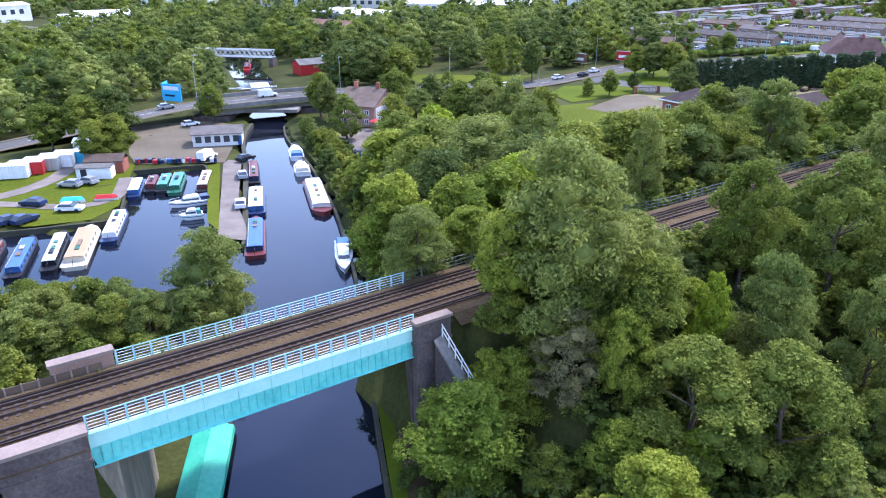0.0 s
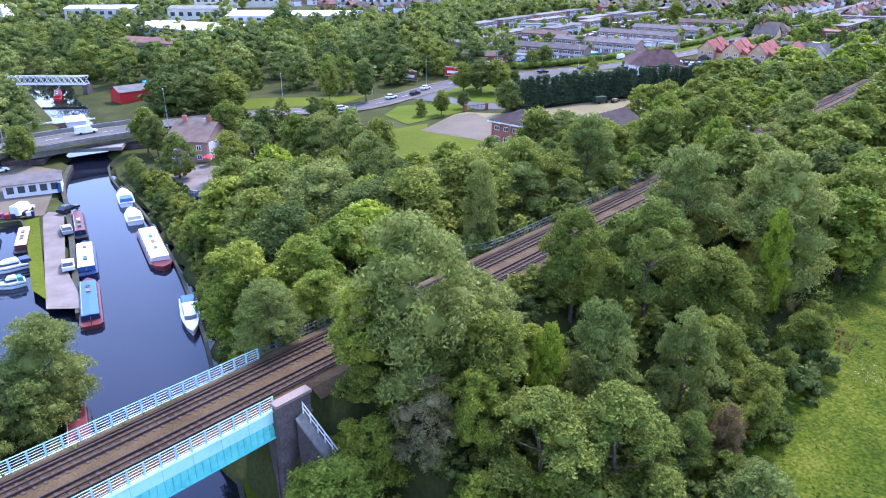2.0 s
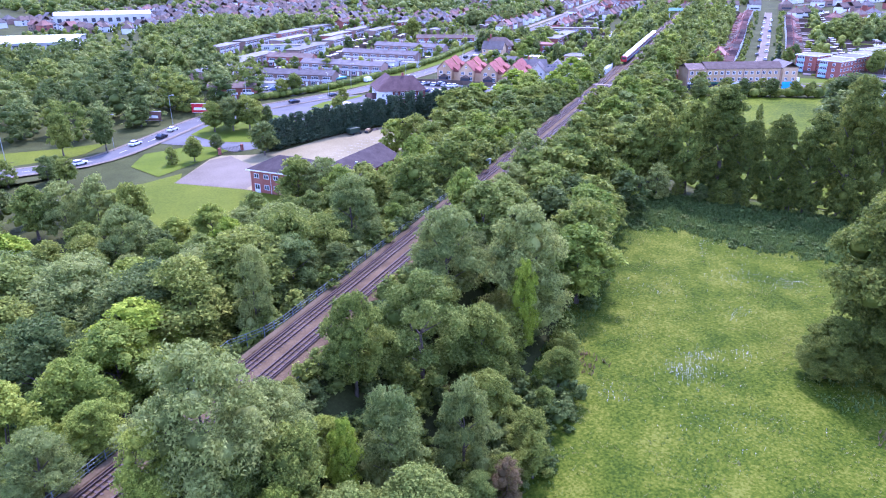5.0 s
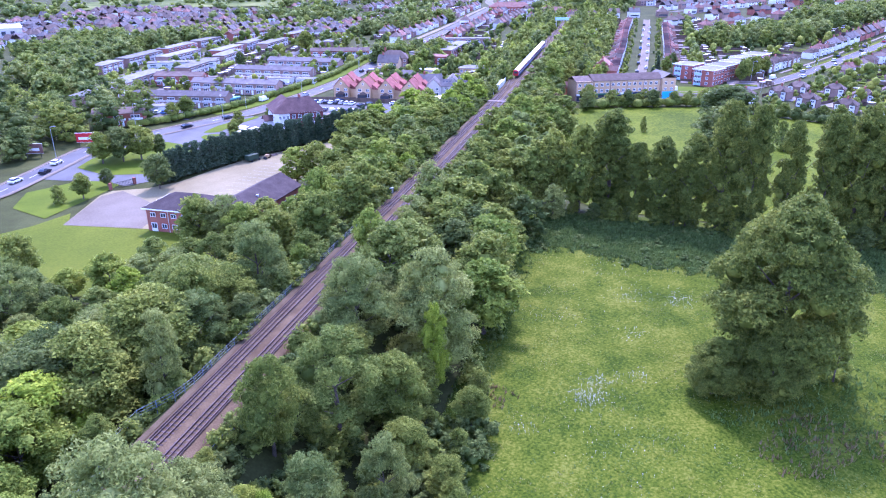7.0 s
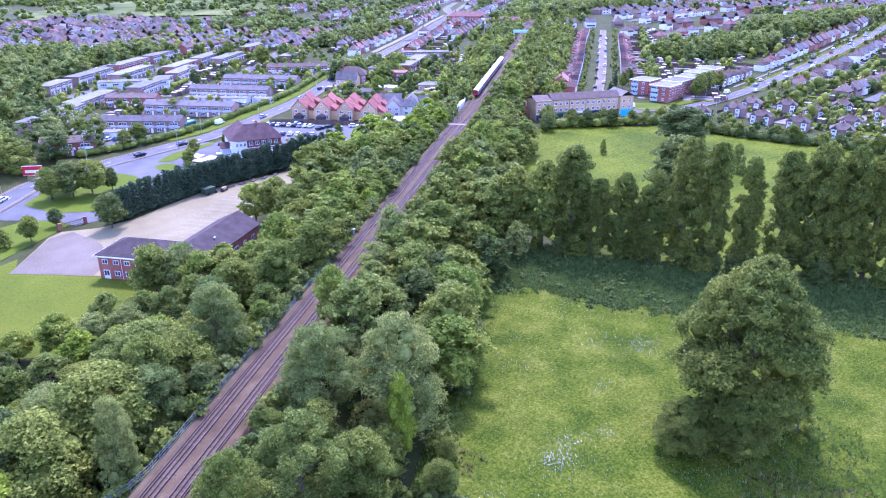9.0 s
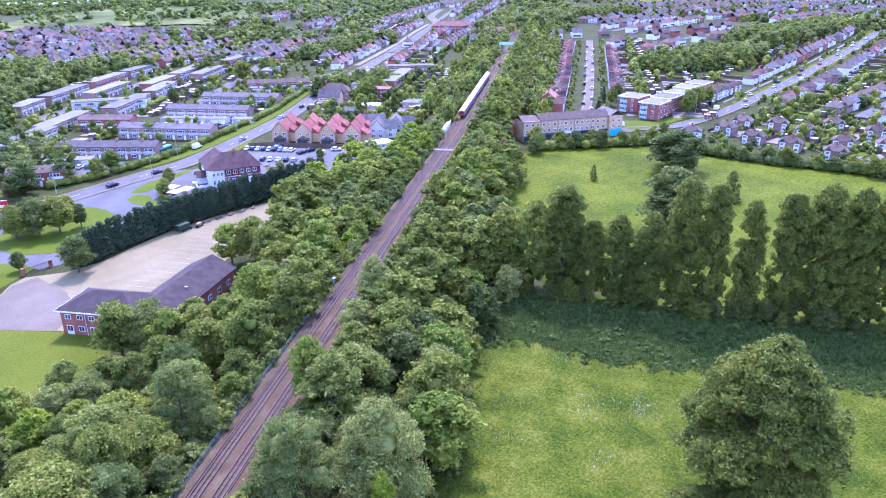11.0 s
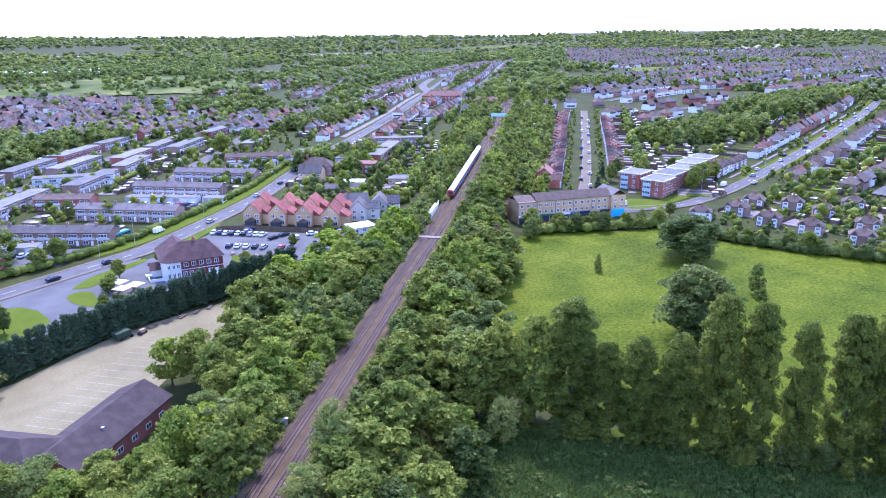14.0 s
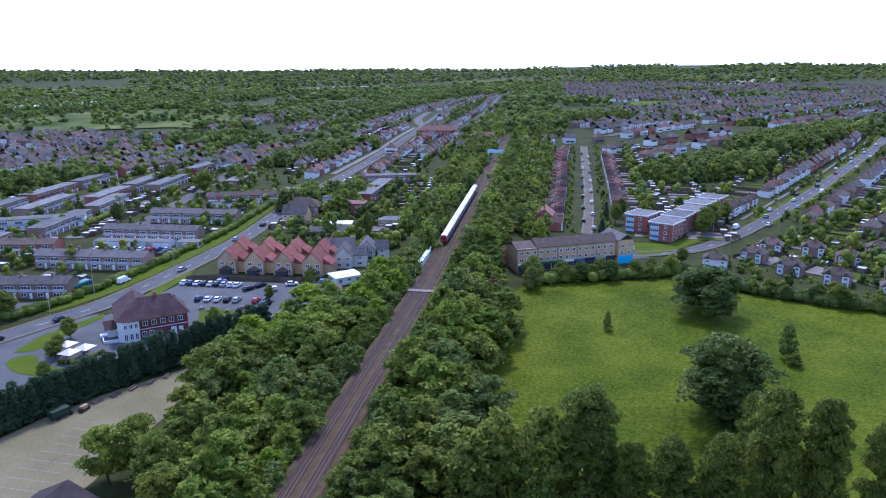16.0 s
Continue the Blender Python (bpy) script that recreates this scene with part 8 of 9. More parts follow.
def house_row(pts, offset, gap, kinds, flip=False, place=place_semi, skip=0.06):
    """Houses along a line, at an offset to its left, fronts towards it."""
    line = smooth_line(pts, gap)
    for i in range(len(line) - 1):
        if sub_rng.random() < skip:
            continue
        a, b = line[i], line[i + 1]
        d = (b - a).normalized()
        n = Vector((-d.y, d.x))
        ang = math.degrees(math.atan2(d.y, d.x))
        if offset > 0:
            p = a + n * offset
            place(sub_rng.choice(kinds), p.x, p.y, ang)
        else:
            p = b + n * offset
            place(sub_rng.choice(kinds), p.x, p.y, ang + 180)


def terr_pair(kind):
    """A pair of terraced houses: cross gables to the street, bays and a shared stack."""
    w, d, eave, ridge = 8.6, 8.0, 4.8, 7.9
    roofm, wallm = {"r": (ROOF_RED, BRICK_RED), "b": (ROOF_BROWN, BRICK_BROWN), "g": (ROOF_PUB, RENDER_CREAM), "c": (ROOF_RED, RENDER_CREAM)}[kind]
    h = thing("terraced_house", Matrix(), {"r": "dull red-roofed brick terraced houses with front gables", "b": "brown-roofed brick terraced houses with front gables", "g": "plum-roofed cream terraced houses with front gables", "c": "red-roofed cream terraced houses with front gables"}[kind], "house", "street terraces")
    part("wall", Shape().box(0, w, 0, d, -1, eave), wallm, h)
    part("roof", hip_roof(w, d, eave, ridge, 0.25), roofm, h)
    for x in (2.1, 6.5):
        gab = part("front_gable", Shape().loft([[(x - 1.9, y, 4.7), (x + 1.9, y, 4.7), (x, y, 7.4)] for y in (-0.9, 3.6)]), roofm, h)
        part("gable_end", Shape().loft([[(x - 1.6, y, 4.8), (x + 1.6, y, 4.8), (x, y, 7.05)] for y in (-0.96, -0.9)]), RENDER_WHITE, gab, "white gable end")
        part("bay", Shape().box(x - 1.5, x + 1.5, -0.8, 0, -0.8, 4.8), RENDER_WHITE, h)
        window(h, x, -0.8, 3.1, 1.8, 1.3, 0, 2)
        window(h, x, -0.8, 0.8, 1.8, 1.4, 0, 2)
        window(h, x, d, 3.1, 1.3, 1.2, 180)
        window(h, x, d, 0.8, 1.6, 1.3, 180)
    part("rear_wing", Shape().box(w / 2 - 1.6, w / 2 + 1.6, d, d + 3.4, -0.8, 2.6), wallm, h)
    part("wing_roof", Shape().loft([[(w / 2 - 1.8, y, 2.6), (w / 2 + 1.8, y, 2.6), (w / 2, y, 3.9)] for y in (d, d + 3.6)]), roofm, h)
    chimney(h, w / 2, d / 2, ridge + 0.1)
    return h


TERR = {}


def place_terr(kind, x, y, ang):
    m = Matrix.Translation((x, y, base(x, y) + 0.1)) @ pose(0, 0, 0, 0, 0, ang)
    if kind not in TERR:
        TERR[kind] = terr_pair(kind)
        TERR[kind].matrix_basis = m @ Matrix.Diagonal((0.84, 0.84, 0.8, 1))
        return
    copy_thing(TERR[kind], m @ Matrix.Diagonal((0.84, 0.84, 0.8, 1)))


house_row([(318, 207), (346, 225), (401, 260), (455, 296), (500, 324)], 12.5, 8.9, ["r", "b", "r", "c", "g"], place=place_terr, skip=0.0)
house_row([(362, 235), (401, 260), (455, 296), (478, 311)], -11.5, 8.9, ["r", "b", "r", "c", "g"], place=place_terr, skip=0.0)
villa((312, 222), (322, 228), 9, 5, 8.6, BRICK_RED, ROOF_RED, "red brick corner house with a steep red roof")
house_row([(375, 157), (486, 160.5), (572, 165.5), (654, 171), (760, 186)], 14, 10.6, ["red", "white", "white", "red", "cream"])
house_row([(395, 157), (486, 160.5), (572, 165.5), (654, 171), (760, 186)], -14, 11.4, ["red", "white", "cream"])
for k_, x, y, a in (("red", 336, 141, -80), ("red", 342, 127, -75), ("red", 337, 113, -70), ("red", 358, 108, -70), ("red", 311, 126, -85), ("red", 309, 110, -82), ("red", 306, 92, -75), ("red", 326, 95, -75), ("white", 333, 80, -70), ("red", 355, 90, -70), ("red", 312, 70, -75), ("red", 320, 142, -95), ("white", 300, 148, -70)):
    place_semi(k_, x, y, a)
house_row([(288, 372), (345, 408), (447, 475), (520, 530), (590, 580)], -16, 13.5, ["red", "white", "cream", "red"])
house_row([(330, 398), (447, 475), (520, 530), (590, 580)], 16, 13.5, ["white", "red", "cream"])
house_row([(330, 470), (420, 545), (520, 620)], 14, 13.5, ["red", "white", "cream"])
house_row([(330, 470), (420, 545), (520, 620)], -14, 13.5, ["red", "white", "cream"])
house_row([(560, 350), (480, 420), (440, 470)], 14, 14, ["red", "cream", "white"])
block = villa((500, 500), (528, 470), 14, 6, 10, BRICK_RED, ROOF_RED, "long red brick school-like building with a red roof", True, "building", "long_building")
villa((488, 425), (510, 405), 10, 5, 8, BRICK_RED, ROOF_RED, "red brick building with a bright red roof", True, "building", "long_building")

# two cross streets beyond the red terraces
CROSS_STREET = [(496, 291), (560, 285), (610, 276), (655, 262)]
RED_STREET = [(578, 352), (640, 352), (706, 347)]
for line, left, right in ((CROSS_STREET, ["white", "cream", "red"], ["white", "red", "white"]), (RED_STREET, ["red"], ["red", "red", "cream"])):
    road("road_7", line, 2.5, "narrow grey cross street between houses", None, 0.3, lines=False, walk_w=0.9)
    house_row(line, 12, 11.2, left)
    house_row(line, -12, 11.2, right)

# cars along the residential streets
for i in range(16):
    k = i / 16
    x, y = 322 + 175 * k, 210 + 113 * k
    s_ = 1 if i % 2 else -1
    car(sub_rng.choice(["white", "silver", "black", "white", "blue"]), x - s_ * 0.54 * 2.2, y + s_ * 0.84 * 2.2, 33, None, 0.34)
for i in range(22):
    x = 352 + i * 14.5
    y = float(np.interp(x, [345, 385, 486, 572, 654], [157.5, 157, 160.5, 165.5, 171]))
    car(sub_rng.choice(["white", "silver", "black", "red", "white"]), x, y + (1.6 if i % 3 == 0 else 4.4 if i % 3 == 1 else -4.4), 3, None, 0.26, van=i in (1, 8))


# ---- hedges, further woods, distant suburb ----
def hedge(name, pts, w, h, material, label, seed, step=2.0, leaves=60, size=0.3, level=None):
    """A clipped or rough hedge: leaf clumps round a solid core."""
    leaves = int(leaves * 1.6)
    rng = np.random.default_rng(seed)
    line = smooth_line(pts, step)
    vs, fs, off = [], [], 0
    for i in range(len(line) - 1):
        p = line[i]
        z = base(p.x, p.y)
        for j in range(2):
            q = line[i].lerp(line[i + 1], (j + rng.random()) / 2)
            c = np.array([q.x + rng.normal(0, w * 0.12), q.y + rng.normal(0, w * 0.12), z + h * 0.45])
            r = np.array([w * 0.55, w * 0.55, h * 0.55 * rng.uniform(0.7, 1.2)])
            d = rand_dirs(rng, leaves // 2)
            d[:, 2] = np.abs(d[:, 2]) * 1.2 - 0.35
            pos = c + d * r * rng.uniform(0.7, 1.15, (len(d), 1))
            t = np.cross(d, rand_dirs(rng, len(d)))
            t /= np.linalg.norm(t, axis=1)[:, None] + 1e-6
            b = np.cross(d, t)
            b /= np.linalg.norm(b, axis=1)[:, None] + 1e-6
            s = size * 0.6 * rng.uniform(0.6, 1.3, (len(d), 1))
            v = np.stack([pos - t * s, pos + b * s * 0.7, pos + t * s, pos - b * s * 0.7], 1).reshape(-1, 3)
            i0 = np.arange(len(d)) * 4 + off
            vs.append(v)
            fs.append(np.concatenate([np.stack([i0, i0 + 1, i0 + 2], 1), np.stack([i0, i0 + 2, i0 + 3], 1)]))
            off += len(v)
            vs.append(c + BALL_V * r * 0.72)
            fs.append(BALL_F + off)
            off += len(BALL_V)
    return tagged(new(name, fast_mesh(name, np.concatenate(vs), np.concatenate(fs), material)), label, "hedge", kind="stuff")


hedge("roadside_hedge", [(84, 271), (112, 273.5), (144, 287), (204, 324), (252, 361), (300, 394)], 4.5, 3.2, LEAF_MID, "long green roadside hedge", 1, 2.5, 70, 0.4)
hedge("meadow_hedge", [(240, 182), (256, 170), (272, 159), (285, 150)], 5.5, 4.5, LEAF_MID, "leafy hedge along the top of the meadow", 2, 2.5, 80, 0.45)
hedge("meadow_hedge", [(287, 150), (282, 128), (284, 104), (290, 84), (296, 60)], 5.0, 4.0, LEAF_DARK, "rough dark hedge behind the gardens", 3, 2.5, 80, 0.45)
hedge("clipped_hedge", [(106.5, 229.5), (109, 226.2), (113, 226), (117, 228)], 1.4, 1.5, LEAF_MID, "clipped hedge at the pub garden", 4, 1.2, 50, 0.18)
hedge("estate_hedge", [(168, 402), (176, 392), (190, 404)], 3.0, 3.0, LEAF_BRIGHT, "tall bright green estate hedge", 5, 1.5, 60, 0.3)

# evergreen screen between yard and pub
ever = random.Random(9)
for i in range(60):
    k = i / 59
    x = float(np.interp(k, [0, 0.2, 0.6, 1], [67, 86, 116, 154]))
    y = float(np.interp(k, [0, 0.2, 0.6, 1], [196.0, 202.6, 206.6, 209.0]))
    tree("conifer", x + ever.uniform(-0.5, 0.5), y + ever.uniform(-0.6, 0.6), ever.uniform(8.2, 9.8), 1.3, grade=1)

# trees round the junction, pub, canal and gardens
JUNCTION_TREES = (
    ("mid", 61, 228, 9.5, 1.3), ("dark", 66.5, 226, 10.5, 1.3), ("mid", 71.5, 224.5, 10.5, 1.3), ("mid", 78, 236, 7, 1.0), ("dark", 77.5, 224.5, 7, 1.0), ("dark", 67, 233, 9.5, 1.2), ("dark", 64.5, 191.6, 9.5, 1.25), ("dark", 54.5, 203.5, 5, 1.2), ("bush", 49, 204, 4, 1.2),
    ("mid", 46, 196, 7, 1.1), ("bush", 40, 196, 5, 1.2), ("mid", 107.0, 233.5, 5.0, 1.3), ("mid", 109.2, 237, 5.0, 1.3), ("dark", 43, 250, 10, 1.2),
    ("mid", 100, 218, 6, 1.0), ("mid", 108, 276, 8, 1.4), ("mid", 101, 272, 7, 1.2),
)
CANALSIDE_TREES = (
    ("dark", 27.5, 221, 12, 0.85), ("mid", 16.4, 222.5, 12, 0.85), ("mid", -32, 183, 11, 1.0), ("dark", -29, 178, 10, 1.0),
    ("mid", -12, 180, 11, 1.2), ("olive", -22, 158, 10, 1.2), ("mid", -58, 176, 9.5, 1.1), ("mid", -84, 148, 10, 1.3), ("dark", -74, 156, 12, 1.3),
    ("mid", -78, 152, 11, 1.3),
)
MEADOW_TREES = (
    ("bush", 292, 158, 4, 1.2), ("bush", 284, 160, 5, 1.4), ("dark", 251, 125, 14.5, 2.1), ("dark", 257, 130, 12, 1.7), ("dark", 246, 121, 9, 1.8), ("dark", 190, 96, 19, 1.5), ("dark", 186, 92, 12, 1.5),
    ("dark", 196, 100, 14, 1.0), ("olive", 234, 97, 9, 0.9), ("bush", 230, 94, 4, 1.4), ("bush", 220.1, 140.3, 5.5, 0.8),
    ("olive", 180, 86, 14, 0.8), ("mid", 243, 183, 9, 1.3), ("willow", 236, 178, 8, 1.3),
)
SHOP_TREES = (
    ("conifer", 345, 215, 8, 1.2), ("mid", 340, 207, 9, 1.0), ("conifer", 318, 201, 7, 1.5), ("dark", 352, 211, 9, 1.0), ("mid", 345, 168, 10, 1.0),
    ("mid", 352, 170, 11, 1.0), ("mid", 360, 170, 11, 1.0), ("mid", 368, 172, 10, 1.0), ("mid", 376, 171, 9, 1.1), ("mid", 300, 156, 6, 1.2),
)
ESTATE_TREES = (
    ("mid", 114.8, 244.5, 6, 1.1), ("mid", 146, 223, 6, 1.1), ("mid", 130, 250, 4.5, 1.0), ("bright", 236, 286, 11, 1.0),
    ("dark", 247, 274, 11, 0.6), ("mid", 225, 268, 7, 1.0), ("bush", 188, 236, 5, 1.2), ("bush", 192, 240, 5, 1.1), ("mid", 170, 232, 5, 1.0),
    ("mid", 142, 318, 7, 1.4), ("olive", 132, 334, 7, 1.4), ("dark", 186, 385, 9, 1.1), ("dark", 178, 410, 8, 0.9), ("mid", 213, 350, 6, 1.4),
    ("mid", 250, 420, 14, 1.3), ("dark", 255, 428, 12, 1.2),
)
for key, x, y, h, sp in JUNCTION_TREES + CANALSIDE_TREES + MEADOW_TREES + SHOP_TREES + ESTATE_TREES:
    tree(key, x, y, h, sp, grade=1)
for i in range(30):
    k = ever.random()
    tree(ever.choice(["mid", "bright", "dark", "olive"]), 258 + 48 * k + ever.uniform(-6, 6), 338 + 40 * k + ever.uniform(-6, 4) - 24, ever.uniform(6, 10), 1.1, grade=2)
for i in range(46):
    k = i / 45
    x = float(np.interp(k, [0, 0.3, 0.42, 0.55, 0.75, 1], [240, 268, 285, 281, 284, 296])) + ever.uniform(-2, 3)
    y = float(np.interp(k, [0, 0.3, 0.42, 0.55, 0.75, 1], [183, 161, 150, 128, 104, 60])) + ever.uniform(-2, 2)
    tree(ever.choice(["bush", "mid", "olive", "dark", "bush"]), x, y, ever.uniform(3.5, 7.5), 1.35, grade=1)
# bushes between basin and railway, along the far canal bank and the embankment foot
for i in range(30):
    x, y = ever.uniform(-60, -22), ever.uniform(52, 70)
    if canal_offset(x, y) < -10 and aside(x, y) > 9:
        tree(ever.choice(["mid", "willow", "bush", "willow"]), x, y, ever.uniform(4.5, 7.5), 1.2, grade=1)
for i in range(40):
    y = 66 + i * 2.6
    x = float(np.interp(y, CANAL_Y, CANAL_X) + np.interp(y, CANAL_Y, CANAL_HALF)) + ever.uniform(4.6, 7.5)
    tree(ever.choice(["mid", "olive", "bush", "willow"]), x, y, ever.uniform(3, 5), 1.2, grade=1)
for i in range(26):
    x, y = ever.uniform(-24, 14), ever.uniform(140, 200)
    if canal_offset(x, y) > 12 and not (-27 < x < -3 and 138 < y < 186):
        tree(ever.choice(["mid", "olive", "dark", "willow"]), x, y, ever.uniform(4, 7), 1.1, grade=1)


FAR_V = [crown_arrays(900 + i, 12.0, 0.3, 5.0, 9, 300, 0.55, "dome", lobe=0.46, ragged=0.45, core=0.72, ball_mesh=SMALL_BALL) for i in range(4)]
NORTH_V = [crown_arrays(930 + i, 12.0, 0.3, 5.2, 16, 1100, 0.3, p_, lobe=0.4, ragged=0.36, core=0.5, ball_mesh=SMALL_BALL, subs=7) for i, p_ in enumerate(("dome", "round", "tall", "round"))]
HILL_V = [crown_arrays(970 + i, 12.0, 0.1, 5.5, 3, 44, 0.95, "dome", lobe=0.6, ragged=0.5, core=0.8, ball_mesh=SMALL_BALL) for i in range(4)]
DIST_V = [crown_arrays(950 + i, 12.0, 0.1, 5.5, 4, 50, 0.95, "dome", lobe=0.62, ragged=0.25, core=0.97, ball_mesh=SMALL_BALL) for i in range(3)]
far_rng = random.Random(77)
ESTATE_GROVES = (
    (282, 435, 9), (262, 346, 10), (280, 343, 10), (294, 342, 9), (275, 352, 7), (350, 478, 16), (375, 485, 16), (405, 495, 18), (432, 502, 16),
    (385, 665, 22), (420, 660, 22), (180, 525, 18), (205, 530, 18), (230, 533, 16), (256, 482, 7), (278, 320, 4), (110, 440, 20), (140, 475, 20),
    (92, 400, 18), (122, 505, 22), (160, 560, 24), (78, 345, 12),
)
STREET_GROVES = (
    (450, 235, 16), (470, 228, 18), (492, 216, 18), (510, 208, 12), (580, 226, 22), (610, 222, 24), (650, 218, 24), (690, 212, 20), (720, 206, 16),
    (610, 447, 25), (650, 438, 25), (700, 426, 22),
)
GROVES = ESTATE_GROVES + STREET_GROVES


def in_grove(x, y, more=3.0):
    return any(math.hypot(x - a, y - b) < r + more for a, b, r in GROVES)


MATS = ((LEAF_MID, "mid"), (LEAF_DARK, "dark"), (LEAF_OLIVE, "olive"), (LEAF_BRIGHT, "bright"))


# willow's paler grey-green is mixed in to stand in for distance haze
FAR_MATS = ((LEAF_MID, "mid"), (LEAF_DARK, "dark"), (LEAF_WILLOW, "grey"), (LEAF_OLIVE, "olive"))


def wood(name, inside, box, gap, hmin, hmax, variants, label, seed, weights=(5, 3, 2, 1.5), tries=9000, wide=1.0, mats=MATS):
    groups = {i: [] for i in range(4)}
    for x, y in scatter(inside, *box, gap, seed, tries):
        groups[far_rng.choices(range(4), weights)[0]].append((x, y, far_rng.uniform(hmin, hmax), far_rng.uniform(0.9, 1.3) * wide))
    for i, pts in groups.items():
        stuff_trees(name, pts, variants, mats[i][0], "%s of %s green trees" % (label, mats[i][1]), seed + i)


def road_dist(x, y):
    best = 1e9
    for (x0, y0), (x1, y1) in zip(MAIN_ROAD, MAIN_ROAD[1:]):
        dx, dy = x1 - x0, y1 - y0
        k = max(0, min(1, ((x - x0) * dx + (y - y0) * dy) / (dx * dx + dy * dy)))
        best = min(best, math.hypot(x - x0 - k * dx, y - y0 - k * dy))
    return best


def north_of_road(x, y):
    return y > float(np.interp(x, [p[0] for p in MAIN_ROAD], [p[1] for p in MAIN_ROAD]))


CLEARING = [(-222, 326), (-190, 330), (-176, 400), (-164, 450), (-200, 500), (-310, 510), (-310, 440), (-246, 396)]


WORKS_YARDS = (
    [(-96, 440), (-22, 376), (8, 458), (-58, 526)],
    [(-30, 462), (56, 438), (72, 530), (-22, 556)],
    [(-80, 352), (-36, 324), (-26, 378), (-66, 404)],
)


def north_wood(x, y):
    if -86 < x < -62 and 150 < y < 204:
        return False
    if not north_of_road(x, y) or road_dist(x, y) < 12 or abs(canal_offset(x, y)) < 12 and y < 300:
        return False
    if y > 300 + 0.9 * (x - 60) and x > 60 or x > 96:
        return False
    if -18 < x < 32 and 206 < y < 240 or -64 < x < -36 and 222 < y < 272:
        return False
    if in_outline(x, y, CLEARING) or any(in_outline(x, y, o) for o in WORKS_YARDS):
        return False
    return y < 520 and not (-110 < x < -62 and 270 < y < 300)


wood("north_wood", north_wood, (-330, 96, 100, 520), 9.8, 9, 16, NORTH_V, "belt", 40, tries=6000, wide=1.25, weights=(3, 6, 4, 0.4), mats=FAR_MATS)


def west_wood(x, y):
    if north_of_road(x, y) or road_dist(x, y) < 14 or x > -92 + 0.25 * (y - 100):
        return False
    return not (-140 < x < -60 and 95 < y < 142)


wood("west_wood", west_wood, (-320, -60, -60, 200), 9.0, 8, 13, FAR_V, "wood", 50, tries=3000)


def line_wood(x, y):
    s, n = along(x, y), aside(x, y)
    return 255 < s < 900 and (5.6 < n < (15 if s < 345 else 30) or (-34 < n < -5.4 and s > 340)) and not (s < 345 and n > 12)


wood("lineside_wood", line_wood, (180, 760, 180, 620), 5.0, 6, 11, FAR_V, "lineside strip", 60, tries=9000)


shrubs = {i: [] for i in range(4)}
for x, y in scatter(lambda x, y: (left_wood(x, y) and aside(x, y) < 40 and along(x, y) < 110) or (-29 < aside(x, y) < -6 and 11 < along(x, y) < 110 and canal_offset(x, y) > 12), -20, 110, 20, 150, 3.6, 91, 5000):
    shrubs[far_rng.choices(range(4), (4, 2, 2, 2))[0]].append((x, y, far_rng.uniform(1.8, 4.0), far_rng.uniform(1.1, 1.6)))
for i in range(230):
    s = 15 + i * 1.15
    for n in ((6.3 if s < 60 else 5.5) + far_rng.uniform(-0.5, 0.8), -4.8 - far_rng.uniform(0, 0.9)):
        if far_rng.random() < 0.75 and not (266 < s < 290 and n > 0):
            shrubs[far_rng.choices(range(4), (4, 2, 2, 2))[0]].append((*at_track(s, n), far_rng.uniform(1.6, 3.4 if s < 60 else 4.6), 1.2))
for i, pts in shrubs.items():
    stuff_trees("lineside_shrubs", pts, FAR_V, FAR_MATS[i][0], "low %s green shrubs along the ballast edge" % FAR_MATS[i][1], 640 + i)


def scrub(x, y):
    s, n = along(x, y), aside(x, y)
    return 262 < s < 350 and 6 < n < 26 - 0.1 * (s - 262)


wood("lineside_scrub", scrub, (190, 300, 195, 270), 2.6, 2.5, 4.5, FAR_V, "scrub bank", 61, weights=(3, 0.5, 1, 3), tries=4000)

# distant suburb


def off_main(x, y):
    return road_dist(x, y) > 24


def suburb_gap(x, y):
    """Parks, woods and yards left free of houses."""
    return noise.noise((x * 0.006, y * 0.006, 3)) > 0.45 or (850 < x < 1045 and 470 < y < 560) or (1800 < x < 2080 and 770 < y < 850)


def far_street_lines():
    """Streets east of the railway run across the slope; those west of it run along the main road."""
    for i in range(24):
        y0 = 232 + 57 * i
        x0 = 735 if i < 3 else 500
        yield [(x, y0 + 13 * math.sin(x * 0.005 + i) - 0.13 * max(0, x - 620)) for x in np.arange(x0, 2250, 60)], lambda x, y: -1150 < aside(x, y) < -44
    for i in range(5):
        y0 = 96 - 56 * i
        yield [(x, y0 + 10 * math.sin(x * 0.006 + 2 * i) + 0.06 * max(0, x - 620)) for x in np.arange(395, 2000, 60)], lambda x, y: True
    for i in range(7):
        n0 = 62 + 46 * i
        s0, s1 = (560, 1500) if n0 < 150 else (480, 640) if i % 2 else (790, 1480)
        yield [at_track(s, n0 + 10 * math.sin(s * 0.006 + n0)) for s in np.arange(s0, s1, 55)], lambda x, y: aside(x, y) > 44
    for i in range(4):
        n0 = 185 + 46 * i
        yield [at_track(s, n0 + 8 * math.sin(s * 0.01 + n0)) for s in np.arange(490, 660, 40)], lambda x, y: True


